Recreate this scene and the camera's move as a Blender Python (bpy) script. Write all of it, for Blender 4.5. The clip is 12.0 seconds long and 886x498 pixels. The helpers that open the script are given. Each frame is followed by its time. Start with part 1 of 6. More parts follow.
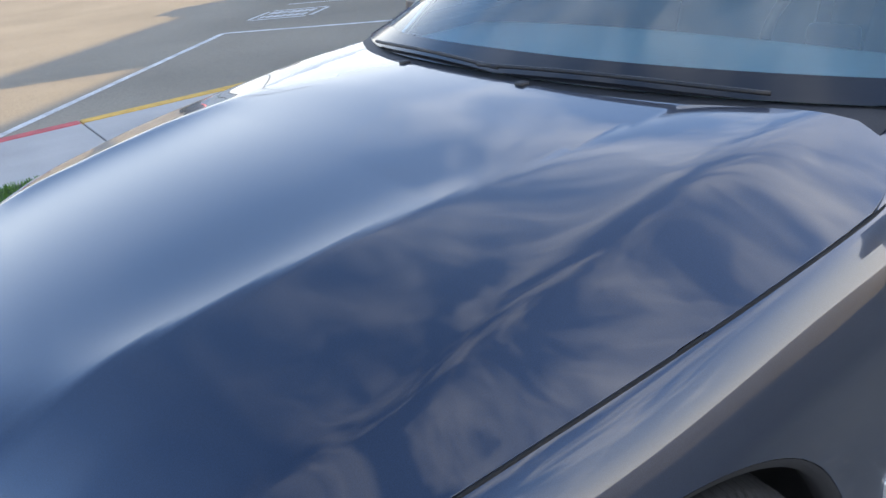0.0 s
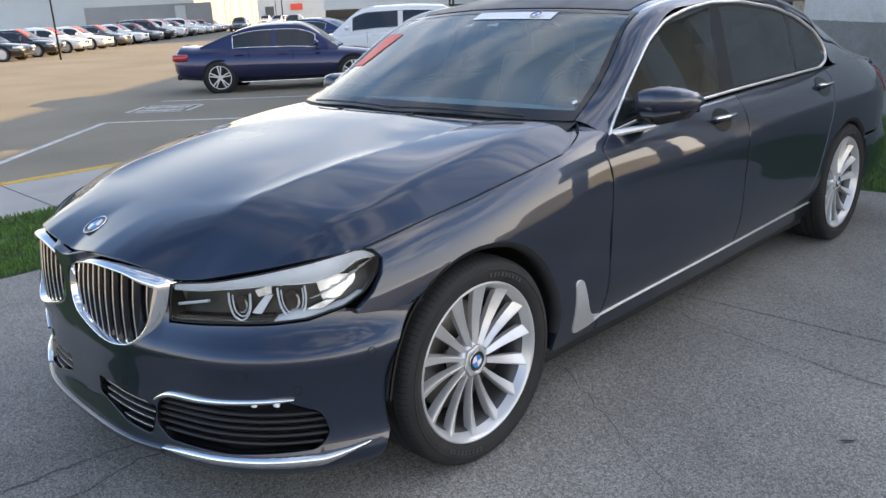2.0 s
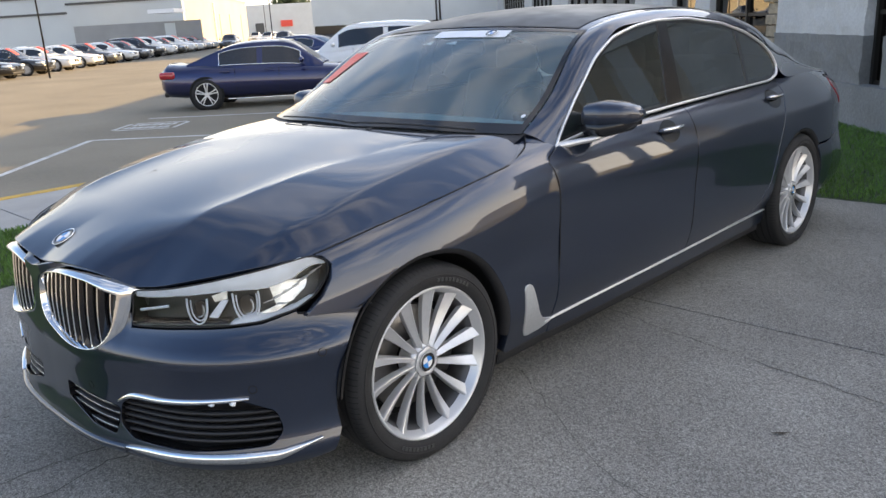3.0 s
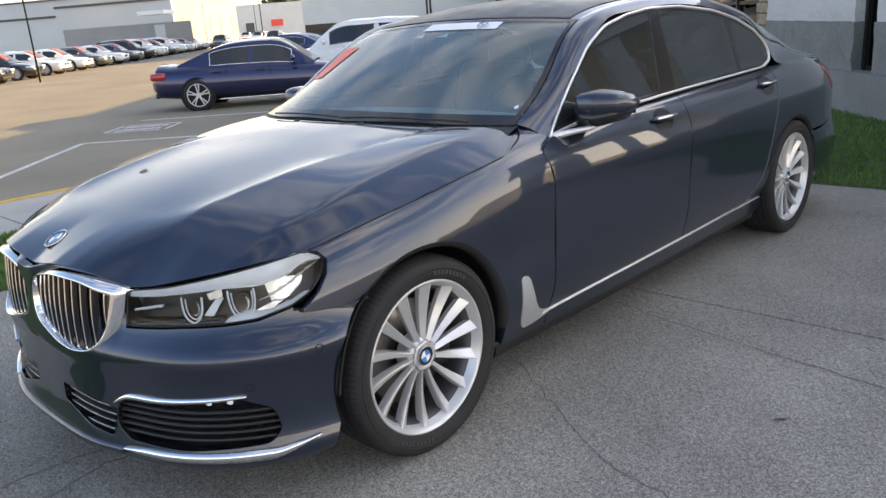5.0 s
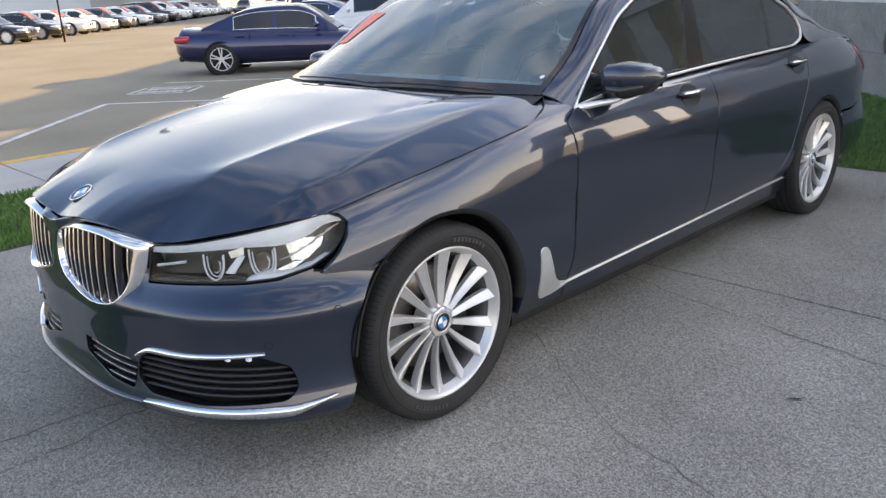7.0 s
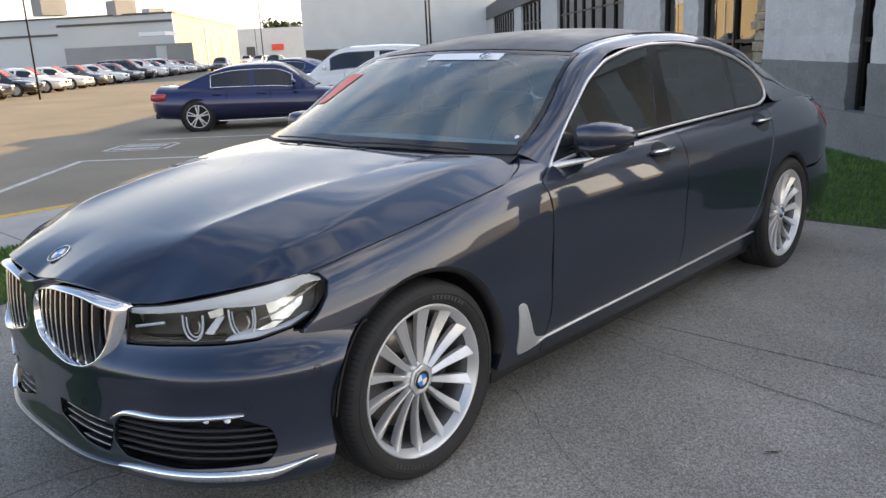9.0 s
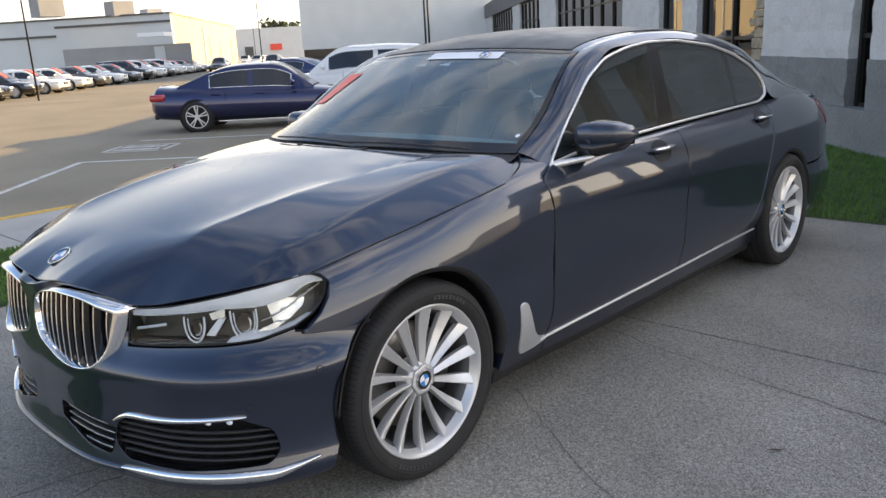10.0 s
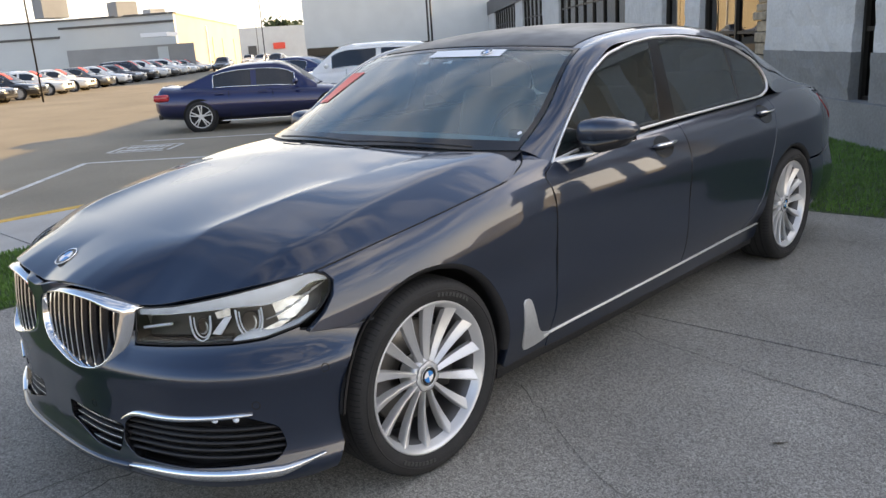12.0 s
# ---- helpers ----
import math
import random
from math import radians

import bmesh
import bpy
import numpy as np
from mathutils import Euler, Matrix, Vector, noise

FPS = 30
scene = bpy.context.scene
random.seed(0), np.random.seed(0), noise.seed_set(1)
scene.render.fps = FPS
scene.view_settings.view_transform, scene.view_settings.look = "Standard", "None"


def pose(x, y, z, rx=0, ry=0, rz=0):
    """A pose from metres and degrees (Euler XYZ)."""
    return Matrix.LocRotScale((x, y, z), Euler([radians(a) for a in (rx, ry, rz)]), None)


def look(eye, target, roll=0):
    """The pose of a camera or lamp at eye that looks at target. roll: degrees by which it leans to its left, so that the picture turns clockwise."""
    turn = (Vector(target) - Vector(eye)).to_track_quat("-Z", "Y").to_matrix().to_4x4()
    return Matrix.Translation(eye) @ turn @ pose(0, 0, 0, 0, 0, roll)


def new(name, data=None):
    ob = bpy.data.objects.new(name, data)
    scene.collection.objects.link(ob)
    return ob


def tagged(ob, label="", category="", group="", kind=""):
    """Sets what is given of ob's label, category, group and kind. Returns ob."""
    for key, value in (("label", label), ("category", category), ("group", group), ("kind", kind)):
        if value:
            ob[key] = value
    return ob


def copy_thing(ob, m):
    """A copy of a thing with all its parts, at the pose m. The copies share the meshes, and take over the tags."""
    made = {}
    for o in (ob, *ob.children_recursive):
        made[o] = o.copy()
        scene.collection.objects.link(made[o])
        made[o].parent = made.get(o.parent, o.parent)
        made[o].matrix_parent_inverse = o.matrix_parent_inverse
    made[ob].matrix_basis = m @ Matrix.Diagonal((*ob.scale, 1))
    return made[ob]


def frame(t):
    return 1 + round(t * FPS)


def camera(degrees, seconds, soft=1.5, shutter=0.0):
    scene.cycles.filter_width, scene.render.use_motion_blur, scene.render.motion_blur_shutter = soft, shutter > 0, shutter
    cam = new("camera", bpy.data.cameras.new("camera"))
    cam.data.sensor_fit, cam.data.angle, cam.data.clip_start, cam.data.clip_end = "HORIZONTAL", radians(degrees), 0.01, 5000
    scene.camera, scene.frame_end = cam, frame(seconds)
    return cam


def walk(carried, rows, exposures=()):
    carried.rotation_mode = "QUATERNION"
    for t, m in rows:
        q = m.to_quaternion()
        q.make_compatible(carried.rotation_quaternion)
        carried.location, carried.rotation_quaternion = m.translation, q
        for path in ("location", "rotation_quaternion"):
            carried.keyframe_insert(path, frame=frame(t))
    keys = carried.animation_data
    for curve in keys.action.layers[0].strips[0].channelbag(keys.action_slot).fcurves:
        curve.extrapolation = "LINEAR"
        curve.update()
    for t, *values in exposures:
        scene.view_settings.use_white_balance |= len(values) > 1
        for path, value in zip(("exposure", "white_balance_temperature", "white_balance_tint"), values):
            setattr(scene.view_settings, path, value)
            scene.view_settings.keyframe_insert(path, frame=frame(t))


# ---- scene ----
import mathutils

cam = camera(59.1, 12.0)
PATH = [
    (0, (1.408, -0.572, 1.42), (-0.14, 0.392, 0.598), -7.0),
    (0.2, (1.454, -0.753, 1.385), (-0.044, 0.312, 0.597), -7.2),
    (0.5, (1.611, -0.975, 1.423), (0.118, 0.071, 0.6), -6.9),
    (1, (1.982, -1.287, 1.418), (0.479, -0.177, 0.704), -6.2),
    (1.5, (2.284, -1.568, 1.434), (0.803, -0.38, 0.805), -4.7),
    (2, (2.514, -1.704, 1.464), (1.148, -0.369, 0.87), -2.7),
    (2.5, (2.673, -1.683, 1.464), (1.314, -0.328, 0.898), -3.2),
    (3, (2.722, -1.707, 1.477), (1.363, -0.351, 0.916), -3.2),
    (3.2, (2.718, -1.715, 1.48), (1.351, -0.364, 0.927), -3.6),
    (5, (2.713, -1.698, 1.462), (1.363, -0.337, 0.891), -4.4),
    (5.5, (2.709, -1.7, 1.437), (1.358, -0.358, 0.826), -4.2),
    (6, (2.699, -1.704, 1.431), (1.345, -0.382, 0.785), -3.3),
    (6.5, (2.698, -1.713, 1.434), (1.334, -0.405, 0.779), -2.9),
    (7, (2.712, -1.715, 1.443), (1.343, -0.401, 0.81), -2.8),
    (7.5, (2.717, -1.723, 1.449), (1.352, -0.381, 0.869), -2.9),
    (7.7, (2.725, -1.73, 1.46), (1.362, -0.376, 0.904), -2.8),
    (9.5, (2.718, -1.737, 1.467), (1.373, -0.345, 0.964), -2.8),
    (10, (2.714, -1.736, 1.468), (1.367, -0.348, 0.96), -3.1),
    (10.5, (2.714, -1.74, 1.465), (1.361, -0.368, 0.929), -3.3),
    (11, (2.726, -1.743, 1.468), (1.36, -0.383, 0.934), -3.9),
    (11.5, (2.737, -1.746, 1.479), (1.372, -0.38, 0.96), -3.9),
    (12, (2.731, -1.745, 1.473), (1.376, -0.367, 0.959), -3.7),
]
EXPOSURES = [(0, 2.74, 6700, 11), (0.7, 2.68, 6800, 11), (2, 2.52, 7500, 12), (5, 2.56, 8000, 13), (6.3, 2.82, 8000, 13), (7.6, 2.58, 8000, 13), (9.5, 2.42, 8000, 13), (12, 2.44, 8000, 13)]
walk(cam, [(t, look(eye, target, roll)) for t, eye, target, roll in PATH], EXPOSURES)

# ---- light ----
SUN_AZIMUTH, SUN_ELEVATION = 20.0, 17.25   # degrees from +y towards +x; above the horizon


def make_world():
    world = bpy.data.worlds.new("sky")
    scene.world = world
    world.use_nodes = True
    nt = world.node_tree
    nt.nodes.clear()
    sky = nt.nodes.new("ShaderNodeTexSky")
    sky.sky_type = "NISHITA"
    sky.sun_disc = False
    sky.sun_elevation = radians(SUN_ELEVATION)
    sky.sun_rotation = radians(SUN_AZIMUTH)
    sky.dust_density, sky.air_density, sky.ozone_density = 0.8, 0.85, 3.0
    co = nt.nodes.new("ShaderNodeTexCoord")
    sep = nt.nodes.new("ShaderNodeSeparateXYZ")
    nt.links.new(co.outputs["Generated"], sep.inputs[0])
    # thin high cloud, stretched, thicker towards the horizon
    mp = nt.nodes.new("ShaderNodeMapping")
    mp.inputs["Scale"].default_value = (1.5, 2.6, 4.2)
    mp.inputs["Rotation"].default_value = (0.15, 0.1, 0.6)
    nt.links.new(co.outputs["Generated"], mp.inputs[0])
    no = nt.nodes.new("ShaderNodeTexNoise")
    no.inputs["Scale"].default_value, no.inputs["Detail"].default_value, no.inputs["Roughness"].default_value = 2.0, 7.0, 0.56
    no.inputs["Distortion"].default_value = 0.5
    nt.links.new(mp.outputs[0], no.inputs["Vector"])
    ramp = nt.nodes.new("ShaderNodeMapRange")
    ramp.inputs["From Min"].default_value, ramp.inputs["From Max"].default_value = 0.44, 0.72
    ramp.inputs["To Min"].default_value, ramp.inputs["To Max"].default_value = 0.0, 0.62
    nt.links.new(no.outputs["Fac"], ramp.inputs["Value"])
    haze = nt.nodes.new("ShaderNodeMapRange")
    haze.inputs["From Min"].default_value, haze.inputs["From Max"].default_value = 0.46, 0.0
    haze.inputs["To Min"].default_value, haze.inputs["To Max"].default_value = 0.0, 0.9
    nt.links.new(sep.outputs["Z"], haze.inputs["Value"])
    soft = nt.nodes.new("ShaderNodeMath")
    soft.operation = "POWER"
    soft.inputs[1].default_value = 1.6
    nt.links.new(haze.outputs[0], soft.inputs[0])
    # the haze is brightest on the sun's side
    side = nt.nodes.new("ShaderNodeMapRange")
    side.inputs["From Min"].default_value, side.inputs["From Max"].default_value = -0.40, 0.60
    side.inputs["To Min"].default_value, side.inputs["To Max"].default_value = 0.13, 1.0
    dot = nt.nodes.new("ShaderNodeVectorMath")
    dot.operation = "DOT_PRODUCT"
    dot.inputs[1].default_value = (0.55, 0.75, 0.1)
    nt.links.new(co.outputs["Generated"], dot.inputs[0])
    nt.links.new(dot.outputs["Value"], side.inputs["Value"])
    toward = nt.nodes.new("ShaderNodeMath")
    toward.operation = "MULTIPLY"
    nt.links.new(soft.outputs[0], toward.inputs[0])
    nt.links.new(side.outputs[0], toward.inputs[1])
    big = nt.nodes.new("ShaderNodeMath")
    big.operation = "MAXIMUM"
    veil = nt.nodes.new("ShaderNodeMath")
    veil.operation = "MULTIPLY"
    part_sky = nt.nodes.new("ShaderNodeMapRange")
    part_sky.inputs["From Min"].default_value, part_sky.inputs["From Max"].default_value = -0.35, 0.6
    part_sky.inputs["To Min"].default_value, part_sky.inputs["To Max"].default_value = 0.03, 1.0
    nt.links.new(dot.outputs["Value"], part_sky.inputs["Value"])
    nt.links.new(ramp.outputs[0], veil.inputs[0])
    nt.links.new(part_sky.outputs[0], veil.inputs[1])
    nt.links.new(veil.outputs[0], big.inputs[0])
    nt.links.new(toward.outputs[0], big.inputs[1])
    mix = nt.nodes.new("ShaderNodeMix")
    mix.data_type = "RGBA"
    nt.links.new(big.outputs[0], mix.inputs["Factor"])
    # grey-cream haze low down all round, under the brighter glow on the sun's side
    low = nt.nodes.new("ShaderNodeMix")
    low.data_type = "RGBA"
    low.inputs["B"].default_value = (2.9, 2.9, 2.85, 1.0)
    nt.links.new(haze.outputs[0], low.inputs["Factor"])
    nt.links.new(sky.outputs[0], low.inputs["A"])
    nt.links.new(low.outputs["Result"], mix.inputs["A"])
    mix.inputs["B"].default_value = (9.1, 9.0, 8.7, 1.0)
    bg = nt.nodes.new("ShaderNodeBackground")
    bg.inputs["Strength"].default_value = 0.085
    nt.links.new(mix.outputs["Result"], bg.inputs[0])
    out = nt.nodes.new("ShaderNodeOutputWorld")
    nt.links.new(bg.outputs[0], out.inputs[0])


make_world()
sun_data = bpy.data.lights.new("sun", "SUN")
sun_data.energy, sun_data.angle, sun_data.color = 2.1, radians(0.6), (1.0, 0.75, 0.40)
sun = new("sun", sun_data)
sun_way = Vector((math.sin(radians(SUN_AZIMUTH)) * math.cos(radians(SUN_ELEVATION)),
                  math.cos(radians(SUN_AZIMUTH)) * math.cos(radians(SUN_ELEVATION)), math.sin(radians(SUN_ELEVATION))))
sun.matrix_world = look(sun_way * 60, (0, 0, 0))

# ---- materials ----


def material(name, color, rough=0.5, metal=0.0, vary=0.0, scale=4.0, fine=0.0, fine_scale=80.0, bump=0.0, bump_scale=120.0,
             coat=0.0, coat_rough=0.03, spec=0.5, per_object=0.0, rough_vary=0.0):
    """A principled material whose colour varies at two scales, with fine relief."""
    m = bpy.data.materials.new(name)
    m.use_nodes = True
    nt = m.node_tree
    b = nt.nodes["Principled BSDF"]
    b.inputs["Roughness"].default_value, b.inputs["Metallic"].default_value = rough, metal
    b.inputs["Coat Weight"].default_value, b.inputs["Coat Roughness"].default_value = coat, coat_rough
    b.inputs["Specular IOR Level"].default_value = spec
    b.inputs["Base Color"].default_value = (*color, 1)
    co = nt.nodes.new("ShaderNodeTexCoord")
    last = None
    if vary or fine or per_object:
        rgb = nt.nodes.new("ShaderNodeRGB")
        rgb.outputs[0].default_value = (*color, 1)
        last = rgb.outputs[0]
        for amount, sc, detail in ((vary, scale, 6.0), (fine, fine_scale, 3.0)):
            if not amount:
                continue
            n = nt.nodes.new("ShaderNodeTexNoise")
            n.inputs["Scale"].default_value, n.inputs["Detail"].default_value = sc, detail
            nt.links.new(co.outputs["Object"], n.inputs["Vector"])
            r = nt.nodes.new("ShaderNodeMapRange")
            r.inputs["From Min"].default_value, r.inputs["From Max"].default_value = 0.3, 0.7
            r.inputs["To Min"].default_value, r.inputs["To Max"].default_value = 1 - amount, 1 + amount
            nt.links.new(n.outputs["Fac"], r.inputs["Value"])
            mul = nt.nodes.new("ShaderNodeVectorMath")
            mul.operation = "SCALE"
            nt.links.new(last, mul.inputs[0])
            nt.links.new(r.outputs[0], mul.inputs["Scale"])
            last = mul.outputs[0]
        if per_object:
            oi = nt.nodes.new("ShaderNodeObjectInfo")
            r = nt.nodes.new("ShaderNodeMapRange")
            r.inputs["To Min"].default_value, r.inputs["To Max"].default_value = 1 - per_object, 1 + per_object
            nt.links.new(oi.outputs["Random"], r.inputs["Value"])
            mul = nt.nodes.new("ShaderNodeVectorMath")
            mul.operation = "SCALE"
            nt.links.new(last, mul.inputs[0])
            nt.links.new(r.outputs[0], mul.inputs["Scale"])
            last = mul.outputs[0]
        nt.links.new(last, b.inputs["Base Color"])
    if rough_vary:
        n = nt.nodes.new("ShaderNodeTexNoise")
        n.inputs["Scale"].default_value, n.inputs["Detail"].default_value = scale * 2.3, 5.0
        nt.links.new(co.outputs["Object"], n.inputs["Vector"])
        r = nt.nodes.new("ShaderNodeMapRange")
        r.inputs["From Min"].default_value, r.inputs["From Max"].default_value = 0.3, 0.7
        r.inputs["To Min"].default_value, r.inputs["To Max"].default_value = max(0, rough - rough_vary), rough + rough_vary
        nt.links.new(n.outputs["Fac"], r.inputs["Value"])
        nt.links.new(r.outputs[0], b.inputs["Roughness"])
    if bump:
        n = nt.nodes.new("ShaderNodeTexNoise")
        n.inputs["Scale"].default_value, n.inputs["Detail"].default_value = bump_scale, 4.0
        nt.links.new(co.outputs["Object"], n.inputs["Vector"])
        bp = nt.nodes.new("ShaderNodeBump")
        bp.inputs["Strength"].default_value, bp.inputs["Distance"].default_value = bump, 0.01
        nt.links.new(n.outputs["Fac"], bp.inputs["Height"])
        nt.links.new(bp.outputs[0], b.inputs["Normal"])
    return m


def glass_material(name, tint, rough=0.0):
    m = bpy.data.materials.new(name)
    m.use_nodes = True
    b = m.node_tree.nodes["Principled BSDF"]
    b.inputs["Base Color"].default_value = (*tint, 1)
    b.inputs["Roughness"].default_value = rough
    b.inputs["Transmission Weight"].default_value = 1.0
    b.inputs["IOR"].default_value = 1.5
    return m


def pane_material(name, tint, gloss=0.04, film=0.0):
    """A thin pane: tinted see-through under a pale blue film that paints in sky haze, with a mirror gloss whose
    strength follows the viewing angle.
    """
    m = bpy.data.materials.new(name)
    m.use_nodes = True
    nt = m.node_tree
    nt.nodes.clear()
    tr = nt.nodes.new("ShaderNodeBsdfTransparent")
    tr.inputs[0].default_value = (*tint, 1)
    gl = nt.nodes.new("ShaderNodeBsdfGlossy")
    gl.inputs["Roughness"].default_value = 0.008
    fr = nt.nodes.new("ShaderNodeFresnel")
    fr.inputs["IOR"].default_value = 1.5 + gloss
    mx = nt.nodes.new("ShaderNodeMixShader")
    nt.links.new(fr.outputs[0], mx.inputs[0])
    if film:
        du = nt.nodes.new("ShaderNodeBsdfDiffuse")
        # blue-teal diffuse film brightens the pane in place of sky haze
        du.inputs[0].default_value = (0.50, 0.70, 0.76, 1)
        fm = nt.nodes.new("ShaderNodeMixShader")
        co = nt.nodes.new("ShaderNodeTexCoord")
        no = nt.nodes.new("ShaderNodeTexNoise")
        no.inputs["Scale"].default_value, no.inputs["Detail"].default_value = 3.5, 5.0
        nt.links.new(co.outputs["Object"], no.inputs["Vector"])
        mr = nt.nodes.new("ShaderNodeMapRange")
        mr.inputs["From Min"].default_value, mr.inputs["From Max"].default_value = 0.3, 0.7
        mr.inputs["To Min"].default_value, mr.inputs["To Max"].default_value = film * 0.7, film * 1.3
        nt.links.new(no.outputs["Fac"], mr.inputs["Value"])
        nt.links.new(mr.outputs[0], fm.inputs[0])
        nt.links.new(tr.outputs[0], fm.inputs[1])
        nt.links.new(du.outputs[0], fm.inputs[2])
        tr = fm
    nt.links.new(tr.outputs[0], mx.inputs[1])
    nt.links.new(gl.outputs[0], mx.inputs[2])
    out = nt.nodes.new("ShaderNodeOutputMaterial")
    nt.links.new(mx.outputs[0], out.inputs[0])
    return m


def car_paint(name, color, metal=0.75, rough=0.36, flake=0.25):
    """Metallic lacquer: a coloured flake layer under a clear coat."""
    m = material(name, color, rough=rough, metal=metal, fine=flake, fine_scale=900.0, coat=1.0, coat_rough=0.02)
    m.node_tree.nodes["Principled BSDF"].inputs["Coat IOR"].default_value = 1.62
    return m


PAINT = car_paint("graphite_blue_lacquer", (0.013, 0.024, 0.050), metal=0.72, rough=0.38)
CHROME = material("chrome", (0.86, 0.87, 0.88), rough=0.06, metal=1.0)
SATIN = material("satin_aluminium", (0.68, 0.69, 0.70), rough=0.32, metal=0.7, fine=0.05)
ALLOY = material("silver_alloy", (0.60, 0.605, 0.615), rough=0.28, metal=0.5, vary=0.04, scale=9.0, fine=0.06, fine_scale=300.0)
GLOSS_BLACK = material("gloss_black", (0.012, 0.012, 0.014), rough=0.10, spec=0.5)
BLACK = material("black_plastic", (0.018, 0.018, 0.02), rough=0.55, fine=0.15, bump=0.15, bump_scale=400.0)
DARK = material("dark_void", (0.006, 0.006, 0.007), rough=0.9, fine=0.1)
RUBBER = material("tyre_rubber", (0.015, 0.015, 0.016), rough=0.80, vary=0.25, scale=14.0, fine=0.15, fine_scale=160.0, bump=0.12, bump_scale=220.0)
TINT = pane_material("tinted_side_glass", (0.10, 0.105, 0.10), 0.40, film=0.03)
SCREEN = pane_material("windscreen_glass", (0.74, 0.94, 0.96), 0.30, film=0.13)
LENS = pane_material("clear_lens", (0.93, 0.95, 0.96), -0.18)
WHITE_PLASTIC = material("white_banner_print", (0.80, 0.82, 0.85), rough=0.4, vary=0.03)
RED_STICKER = material("red_sticker", (0.85, 0.09, 0.06), rough=0.45, vary=0.06, scale=20.0)
BLUE_ENAMEL = material("blue_enamel", (0.02, 0.20, 0.55), rough=0.15, coat=0.6)
WHITE_ENAMEL = material("white_enamel", (0.80, 0.80, 0.80), rough=0.15, coat=0.6)
LEATHER = material("grey_leather", (0.24, 0.25, 0.26), rough=0.5, vary=0.08, scale=8.0, bump=0.2, bump_scale=180.0)
# teal glow of daylight through the windscreen is put into this colour
DASH = material("glow_tinted_dashboard", (0.42, 0.60, 0.61), rough=0.5, fine=0.1, bump=0.15, bump_scale=300.0)


# ---- mesh helpers ----


def link_mesh(name, verts, faces, mat, parent=None, label="", smooth=True, normals=None):
    me = bpy.data.meshes.new(name)
    me.from_pydata([tuple(v) for v in verts], [], [tuple(int(i) for i in f) for f in faces])
    me.materials.append(mat)
    me.polygons.foreach_set("use_smooth", [smooth] * len(me.polygons))
    if normals is not None:
        me.normals_split_custom_set_from_vertices([tuple(n) for n in normals])
    ob = new(name, me)
    if parent is not None:
        ob.parent = parent
    if label:
        ob["label"] = label
    return ob


def part(name, bm, mat, parent=None, label="", smooth=True):
    me = bpy.data.meshes.new(name)
    bm.to_mesh(me)
    bm.free()
    me.materials.append(mat)
    me.polygons.foreach_set("use_smooth", [smooth] * len(me.polygons))
    ob = new(name, me)
    if parent is not None:
        ob.parent = parent
    if label:
        ob["label"] = label
    return ob


def thing(name, label, category, group="", at=None, kind=""):
    ob = new(name)
    ob.empty_display_size = 0.1
    if at is not None:
        ob.matrix_world = at
    return tagged(ob, label, category, group, kind)


def box(bm, x0, x1, y0, y1, z0, z1, bevel=0.0, m=None):
    r = bmesh.ops.create_cube(bm, size=1.0)
    vs = r["verts"]
    bmesh.ops.scale(bm, verts=vs, vec=(x1 - x0, y1 - y0, z1 - z0))
    bmesh.ops.translate(bm, verts=vs, vec=((x0 + x1) / 2, (y0 + y1) / 2, (z0 + z1) / 2))
    if bevel:
        es = list({e for v in vs for e in v.link_edges})
        r = bmesh.ops.bevel(bm, geom=es, offset=bevel, segments=2, affect="EDGES", profile=0.5)
        vs = r["verts"] if m is not None else vs
    if m is not None:
        bmesh.ops.transform(bm, matrix=m, verts=[v for v in vs if v.is_valid])
    return bm


def cube(x0, x1, y0, y1, z0, z1, bevel=0.0):
    return box(bmesh.new(), x0, x1, y0, y1, z0, z1, bevel)


def nat(xs, ys):
    """A natural cubic spline through the points, for numpy arrays; it goes on straight past its ends."""
    xs, ys = np.array(xs, float), np.array(ys, float)
    n = len(xs)
    h = np.diff(xs)
    a, r = np.eye(n), np.zeros(n)
    for i in range(1, n - 1):
        a[i, i - 1 : i + 2] = h[i - 1], 2 * (h[i - 1] + h[i]), h[i]
        r[i] = 6 * ((ys[i + 1] - ys[i]) / h[i] - (ys[i] - ys[i - 1]) / h[i - 1])
    m = np.linalg.solve(a, r)

    def f(x):
        x = np.asarray(x, float)
        i = np.clip(np.searchsorted(xs, x) - 1, 0, n - 2)
        t, u = x - xs[i], xs[i + 1] - x
        inner = (m[i] * u**3 + m[i + 1] * t**3) / (6 * h[i]) + (ys[i] / h[i] - m[i] * h[i] / 6) * u + (ys[i + 1] / h[i] - m[i + 1] * h[i] / 6) * t
        s0 = (ys[1] - ys[0]) / h[0] - h[0] * m[1] / 6
        s1 = (ys[-1] - ys[-2]) / h[-1] + h[-1] * m[-2] / 6
        return np.where(x < xs[0], ys[0] + s0 * (x - xs[0]), np.where(x > xs[-1], ys[-1] + s1 * (x - xs[-1]), inner))

    return f


def curve3(points, count):
    """count points along a smooth curve through the given 3D points."""
    p = np.array(points, float)
    d = np.r_[0, np.cumsum(np.linalg.norm(np.diff(p, axis=0), axis=1))]
    t = np.linspace(0, d[-1], count)
    return np.stack([nat(d, p[:, k])(t) for k in range(p.shape[1])], 1)


def dense(points, step, closed=True):
    """A polyline cut into steps."""
    p = [np.array(q, float) for q in points]
    out = []
    for i in range(len(p) if closed else len(p) - 1):
        a, b = p[i], p[(i + 1) % len(p)]
        n = max(1, int(math.ceil(np.linalg.norm(b - a) / step)))
        out += [a + (b - a) * k / n for k in range(n)]
    if not closed:
        out.append(p[-1])
    return np.array(out)


